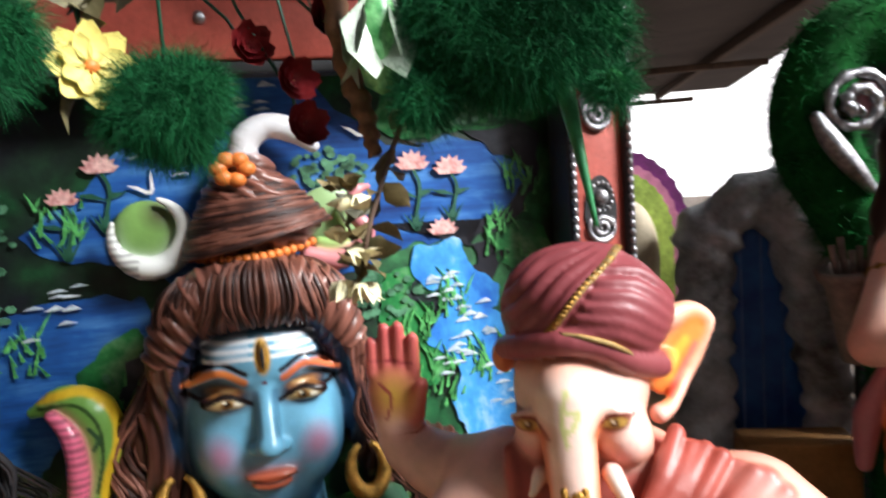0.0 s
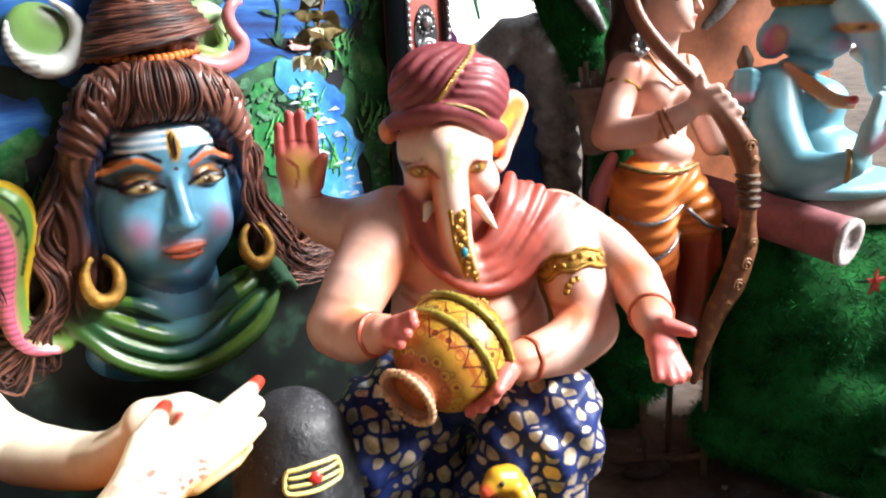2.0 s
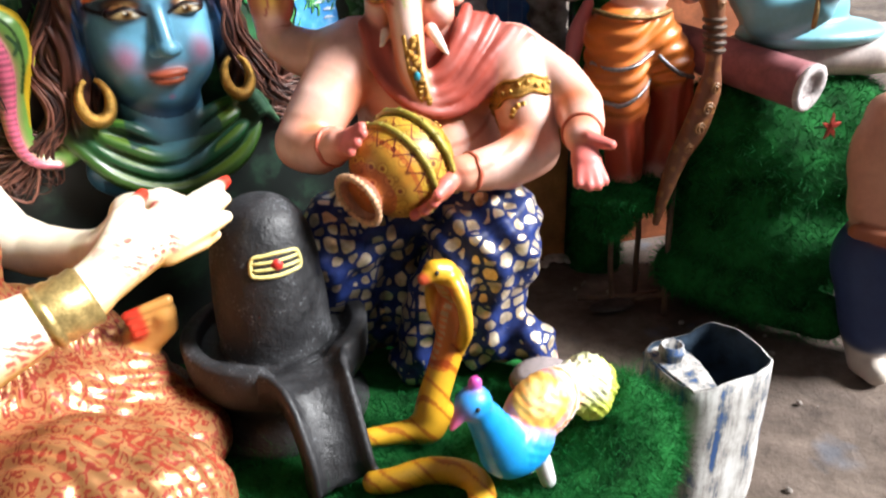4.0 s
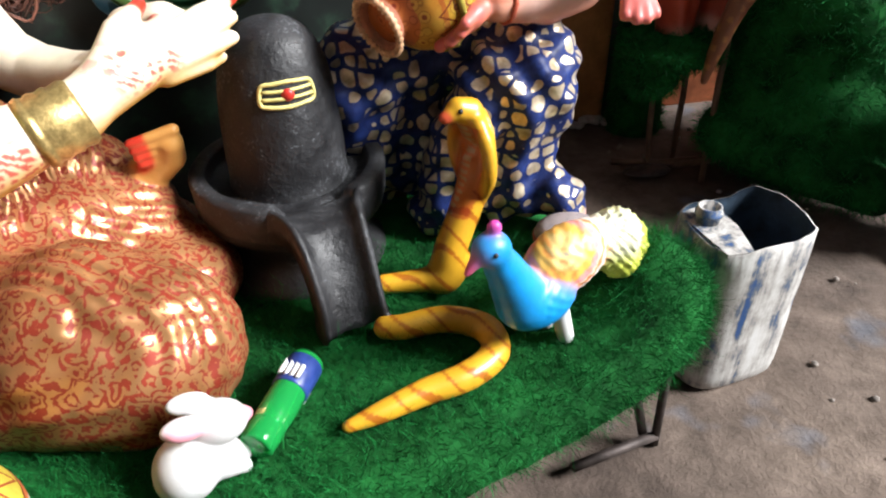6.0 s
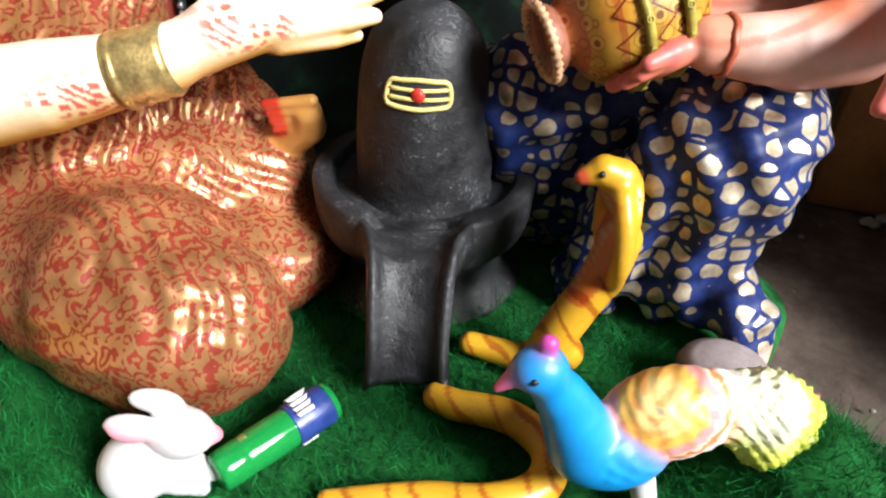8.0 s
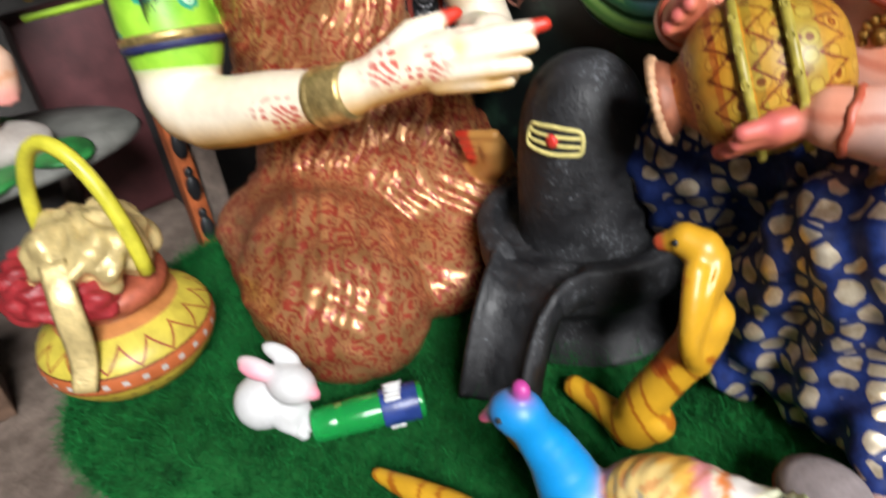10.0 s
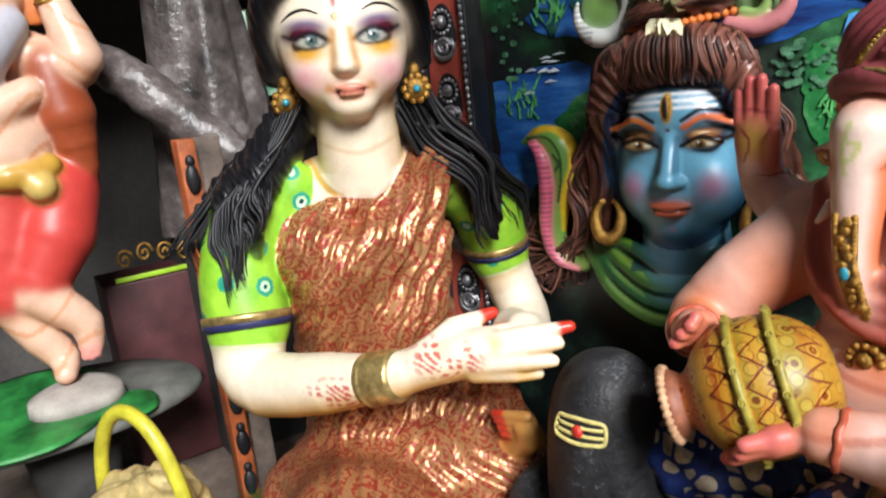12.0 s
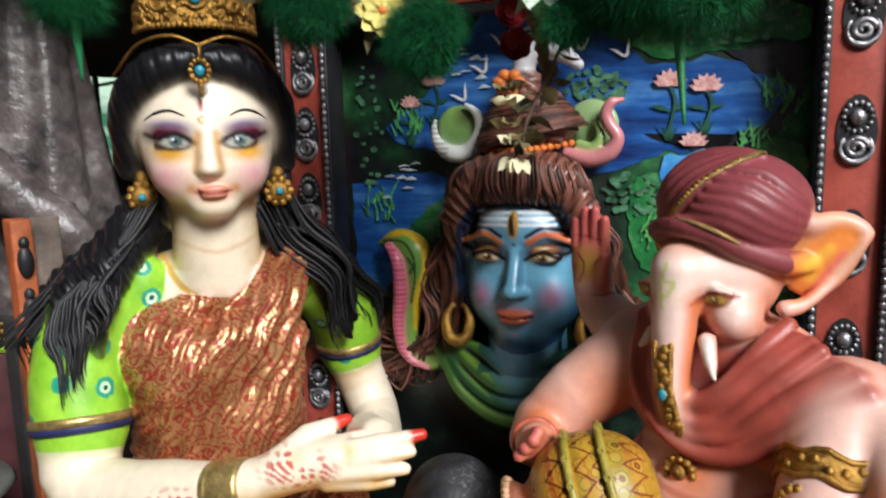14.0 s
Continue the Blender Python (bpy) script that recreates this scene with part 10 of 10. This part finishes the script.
    # teal cloth hung at the window
    tc = part("teal_cloth", tube_geo(spline([(-2.9, 2.38, 2.0), (-2.88, 2.42, 1.75), (-2.86, 2.44, 1.5)], 6), [0.02, 0.06, 0.085], 14, flat=0.4, ripple=lambda i, a: 0.2 * math.sin(5 * a)), surface("teal_fabric", (0.01, 0.16, 0.14), 0.7, 0, 0.3, 20))
    tagged(tc, "teal cloth hanging gathered at the window", "cloth")
    rod = part("curtain_rod", tube_geo([(-3.3, 2.38, 2.02), (-2.6, 2.38, 2.02)], 0.01, 6), M_iron)
    tagged(rod, "thin iron rod at the window", "rod")


build_side_clutter()


# ---- garlands and tufts above ----
def leaf_geo(p, d, s, seed):
    """A pointed leaf, folded along its rib."""
    d = Vector(d).normalized()
    rng = random.Random(seed)
    side = d.cross(Vector((rng.uniform(-1, 1), rng.uniform(-1, 1), rng.uniform(-1, 1)))).normalized()
    up = side.cross(d)
    p = Vector(p)
    rib = [p, p + d * s * 0.35 + up * s * 0.03, p + d * s * 0.7, p + d * s * 1.05 - up * s * 0.1]
    wid = [0.05, 0.33, 0.26, 0.0]
    v, f = [], []
    for q, w in zip(rib, wid):
        v += [q - side * s * w + up * s * w * 0.35, q, q + side * s * w + up * s * w * 0.35]
    for i in range(3):
        for j in range(2):
            a = i * 3 + j
            f.append((a, a + 1, a + 4, a + 3))
    return v, f


def petal_flower(name, m, petals, length, width, mat, label, cup=0.4, layers=2, category="flower"):
    th = thing(name, label, category, m)
    for L in range(layers):
        for k in range(petals):
            a = 2 * math.pi * (k + 0.5 * L) / petals
            s = 1 - 0.28 * L
            v, f = [], []
            for i, (q, w) in enumerate(((0.08, 0.12), (0.4, 0.8), (0.75, 1.0), (1.0, 0.35))):
                r, z = length * s * q, cup * length * s * q * q + 0.006 * L
                for e in (-1, 0, 1):
                    v.append((r * math.cos(a) - e * width * s * w * math.sin(a) * 0.5, r * math.sin(a) + e * width * s * w * math.cos(a) * 0.5, z + abs(e) * 0.15 * width))
            for i in range(3):
                for j in range(2):
                    b = i * 3 + j
                    f.append((b, b + 1, b + 4, b + 3))
            part("petal", (v, f), mat, th)
    part("heart", ball_geo((0, 0, 0.006), (length * 0.2, length * 0.2, length * 0.14), 8, 6), M_yellow if mat is not M_yellow else M_orange, th)
    return th


def facing(p, towards=(0.9, -0.9, 0.1), spin=0):
    q = Vector(towards).to_track_quat("Z", "Y").to_matrix().to_4x4()
    return Matrix.Translation(p) @ q @ pose(0, 0, 0, 0, 0, spin)


def build_garlands():
    rng = random.Random(21)
    # leafy vine hanging in front of the board
    th = thing("hanging_vine", "dry leafy artificial vine with cream blossoms hanging from above", "garland")
    stem = spline([(0.4, 1.95, 2.35), (0.39, 1.94, 2.1), (0.41, 1.94, 1.92), (0.37, 1.92, 1.8), (0.34, 1.88, 1.7), (0.325, 1.88, 1.63)], 8)
    part("stem", tube_geo(stem, 0.004, 6), M_wood, th)
    M_dry = surface("dry_leaf", (0.22, 0.16, 0.06), 0.6, 0, 0.5, 25, 90)
    for k in range(46):
        p = stem[rng.randrange(4, len(stem))]
        d = (rng.uniform(-1, 1), rng.uniform(-1, 1), rng.uniform(-0.9, 0.3))
        part("leaf", leaf_geo(p, d, rng.uniform(0.035, 0.06), k), M_leaf if rng.random() < 0.62 else M_dry, th)
    for k, (x, y, z) in enumerate(((0.31, 1.86, 1.76), (0.33, 1.83, 1.73), (0.32, 1.84, 1.69), (0.34, 1.83, 1.66))):
        part("blossom", joined(*[leaf_geo((x, y, z), (math.cos(a), math.sin(a) - 0.4, 0.3), 0.035, k * 9 + j) for j, a in enumerate(np.linspace(0, 5.4, 6))]), M_cream if k % 2 else M_dry, th)
    for k, (x, y, z) in enumerate(((0.3, 1.87, 1.615), (0.335, 1.86, 1.612))):
        part("white_blossom", joined(*[leaf_geo((x, y, z + 0.01), (0.8 * math.cos(a), 0.8 * math.sin(a) - 0.2, -0.9), 0.036, k * 9 + j) for j, a in enumerate(np.linspace(0, 5.4, 7))]), M_cream, th)
    # rope and green bell beside it
    rp = thing("hanging_rope", "thick brown twisted rope hanging with the garlands", "rope")
    path = spline([(0.26, 1.95, 2.4), (0.29, 1.94, 2.12), (0.31, 1.93, 1.95), (0.335, 1.93, 1.86), (0.345, 1.93, 1.8)], 10)
    part("strand", tube_geo(path, [0.018, 0.018, 0.017, 0.01], 9, ripple=lambda i, a: 0.22 * math.sin(i * 1.6 + a)), surface("rope_brown", (0.18, 0.075, 0.03), 0.7, 0, 0.5, 40), rp)
    bl = thing("green_tassel", "bright green and white plastic tassel hanging from above", "tassel")
    part("cone", lathe_geo([(0.0, 2.3), (0.006, 2.28), (0.012, 2.06), (0.03, 2.0), (0.034, 1.95), (0.024, 1.9), (0.0, 1.885)], 18, Matrix.Translation((0.37, 1.9, 0))), surface("tassel_green", (0.02, 0.42, 0.08), 0.35, 0, 0.5, 40, tint=(0.3, 0.7, 0.3)), bl)
    part("film", joined(*[leaf_geo((0.37 + 0.02 * math.cos(a), 1.9 + 0.02 * math.sin(a), 2.02), (0.25 * math.cos(a), 0.25 * math.sin(a), -1), 0.12, j + 70) for j, a in enumerate(np.linspace(0, 5.6, 7))]), surface("tassel_pale", (0.5, 0.62, 0.48), 0.35, 0, 0.4, 50), bl)
    # red roses
    for k, (x, y, z) in enumerate(((0.2, 2.0, 1.93), (0.21, 2.0, 1.86), (0.13, 2.0, 1.99), (0.26, 2.0, 2.02))):
        th = petal_flower("red_rose", facing((x, y, z), spin=20 * k), 6, 0.036, 0.034, M_redpetal, "dark red cloth rose hanging before the board", 0.9, 3)
        part("stalk", tube_geo([(0, 0, 0), (0.02, 0.05, -0.02), (0.0, 0.2, -0.03), (0, 2.32 - z, -0.03)], 0.003, 5), M_stem, th)
    # yellow daisy with leaves
    y = petal_flower("yellow_daisy", facing((-0.03, 1.83, 1.95), (0.75, -0.65, 0.1)), 8, 0.062, 0.036, M_yellow, "pale yellow cloth daisy with leaves under the top beam", 0.25, 2)
    part("stalk", tube_geo([(0, 0, 0), (0.0, 0.1, -0.03), (0.02, 0.35, -0.04)], 0.004, 5), M_stem, y)
    for k in range(16):
        part("leaf", leaf_geo((rng.uniform(-0.1, 0.1), rng.uniform(-0.03, 0.22), -0.03), (rng.uniform(-1, 1), rng.uniform(-1, 0.6), rng.uniform(-0.3, 0.5)), rng.uniform(0.05, 0.085), k + 200), M_leaf, y)
    # cream orchids by the crown
    orc = thing("cream_orchids", "cream cloth orchids hanging beside the crown", "garland")
    st = spline([(-0.16, 1.62, 2.4), (-0.15, 1.6, 2.15), (-0.13, 1.585, 1.98)], 8)
    part("stem", tube_geo(st, 0.003, 5), M_stem, orc)
    for k in range(6):
        p = st[4 + 2 * k]
        part("blossom", joined(*[leaf_geo(p, (0.6 + math.cos(a), -0.4 + 0.4 * math.sin(a), math.sin(a) - 0.4), 0.045, k * 7 + j) for j, a in enumerate(np.linspace(0, 5, 5))]), M_cream, orc)
    for k in range(14):
        part("leaf", leaf_geo(st[rng.randrange(0, len(st))], (rng.uniform(-1, 1), rng.uniform(-1, 1), rng.uniform(-1, 0.3)), 0.06, k + 300), M_leaf, orc)
    # leaves along the top beam
    cr = thing("leaf_swag", "dull green cloth leaves swagged along the top beam", "garland")
    line = spline([(-0.45, 1.75, 2.22), (-0.1, 1.85, 2.1), (0.15, 1.95, 2.16), (0.4, 2.0, 2.08), (0.7, 2.1, 2.18)], 10)
    part("cord", tube_geo(line, 0.004, 5), M_stem, cr)
    for k in range(80):
        part("leaf", leaf_geo(line[rng.randrange(len(line))], (rng.uniform(-1, 1), rng.uniform(-1, 0.4), rng.uniform(-1, 0.4)), rng.uniform(0.05, 0.09), k + 400), M_leaf, cr)
    # woolly green tufts with a drawn-out strand
    M_dim = fibre_material("tuft_fibre", (0.002, 0.02, 0.008), (0.012, 0.14, 0.045))
    for n, (x, y, z, r, strand) in enumerate(((0.56, 1.93, 1.93, 0.13, (0.66, 1.9, 1.68)), (0.06, 1.87, 1.87, 0.075, None), (-0.11, 1.69, 1.94, 0.07, None), (-0.37, 1.28, 1.965, 0.055, (-0.36, 1.29, 1.8)))):
        c = Clay(0.012, 0.03)
        c.ball((x, y, z), (r * 0.75, r * 0.5, r * 0.4), (0, 0.1, 0))
        c.ball((x + 0.3 * r, y, z + 0.6 * r), (r * 0.7, r * 0.5, r * 0.5), (0, 0.1, 0))
        c.ball((x - 0.5 * r, y, z + 0.4 * r), (r * 0.6, r * 0.5, r * 0.5), (0, 0.1, 0))
        for k in range(9):
            a = k * 2.4 + n
            c.ball((x + 1.0 * r * math.cos(a * 1.3), y + 0.5 * r * math.sin(a * 1.7), z + 0.15 * r + 0.65 * r * math.sin(a * 2.1)), r * (0.2 + 0.1 * math.sin(k * 3.1)), (0, 0.1, 0))
        th = fluffed("wool_tuft", c, "dark green woolly tuft hanging from the canopy", "tuft", int(22000 * (r / 0.1) ** 1.4), 0.055, 30 + n, 0.0004, 0.7, M_dim)
        tagged(th, group="woolly tufts")
        part("string", tube_geo([(x, y, z), (x, y, 2.69)], 0.003, 5), M_stem, th)
        if strand:
            a, b = Vector((x + 0.5 * r, y, z - 0.3 * r)), Vector(strand)
            part("strand", tube_geo(spline([tuple(a), tuple(a.lerp(b, 0.45)), tuple(b)], 6), [0.016, 0.009, 0.003], 8), surface("strand_green", (0.01, 0.2, 0.06), 0.5, 0, 0.4, 30) if "strand_green" not in bpy.data.materials else bpy.data.materials["strand_green"], th, "twisted green strand")


build_garlands()
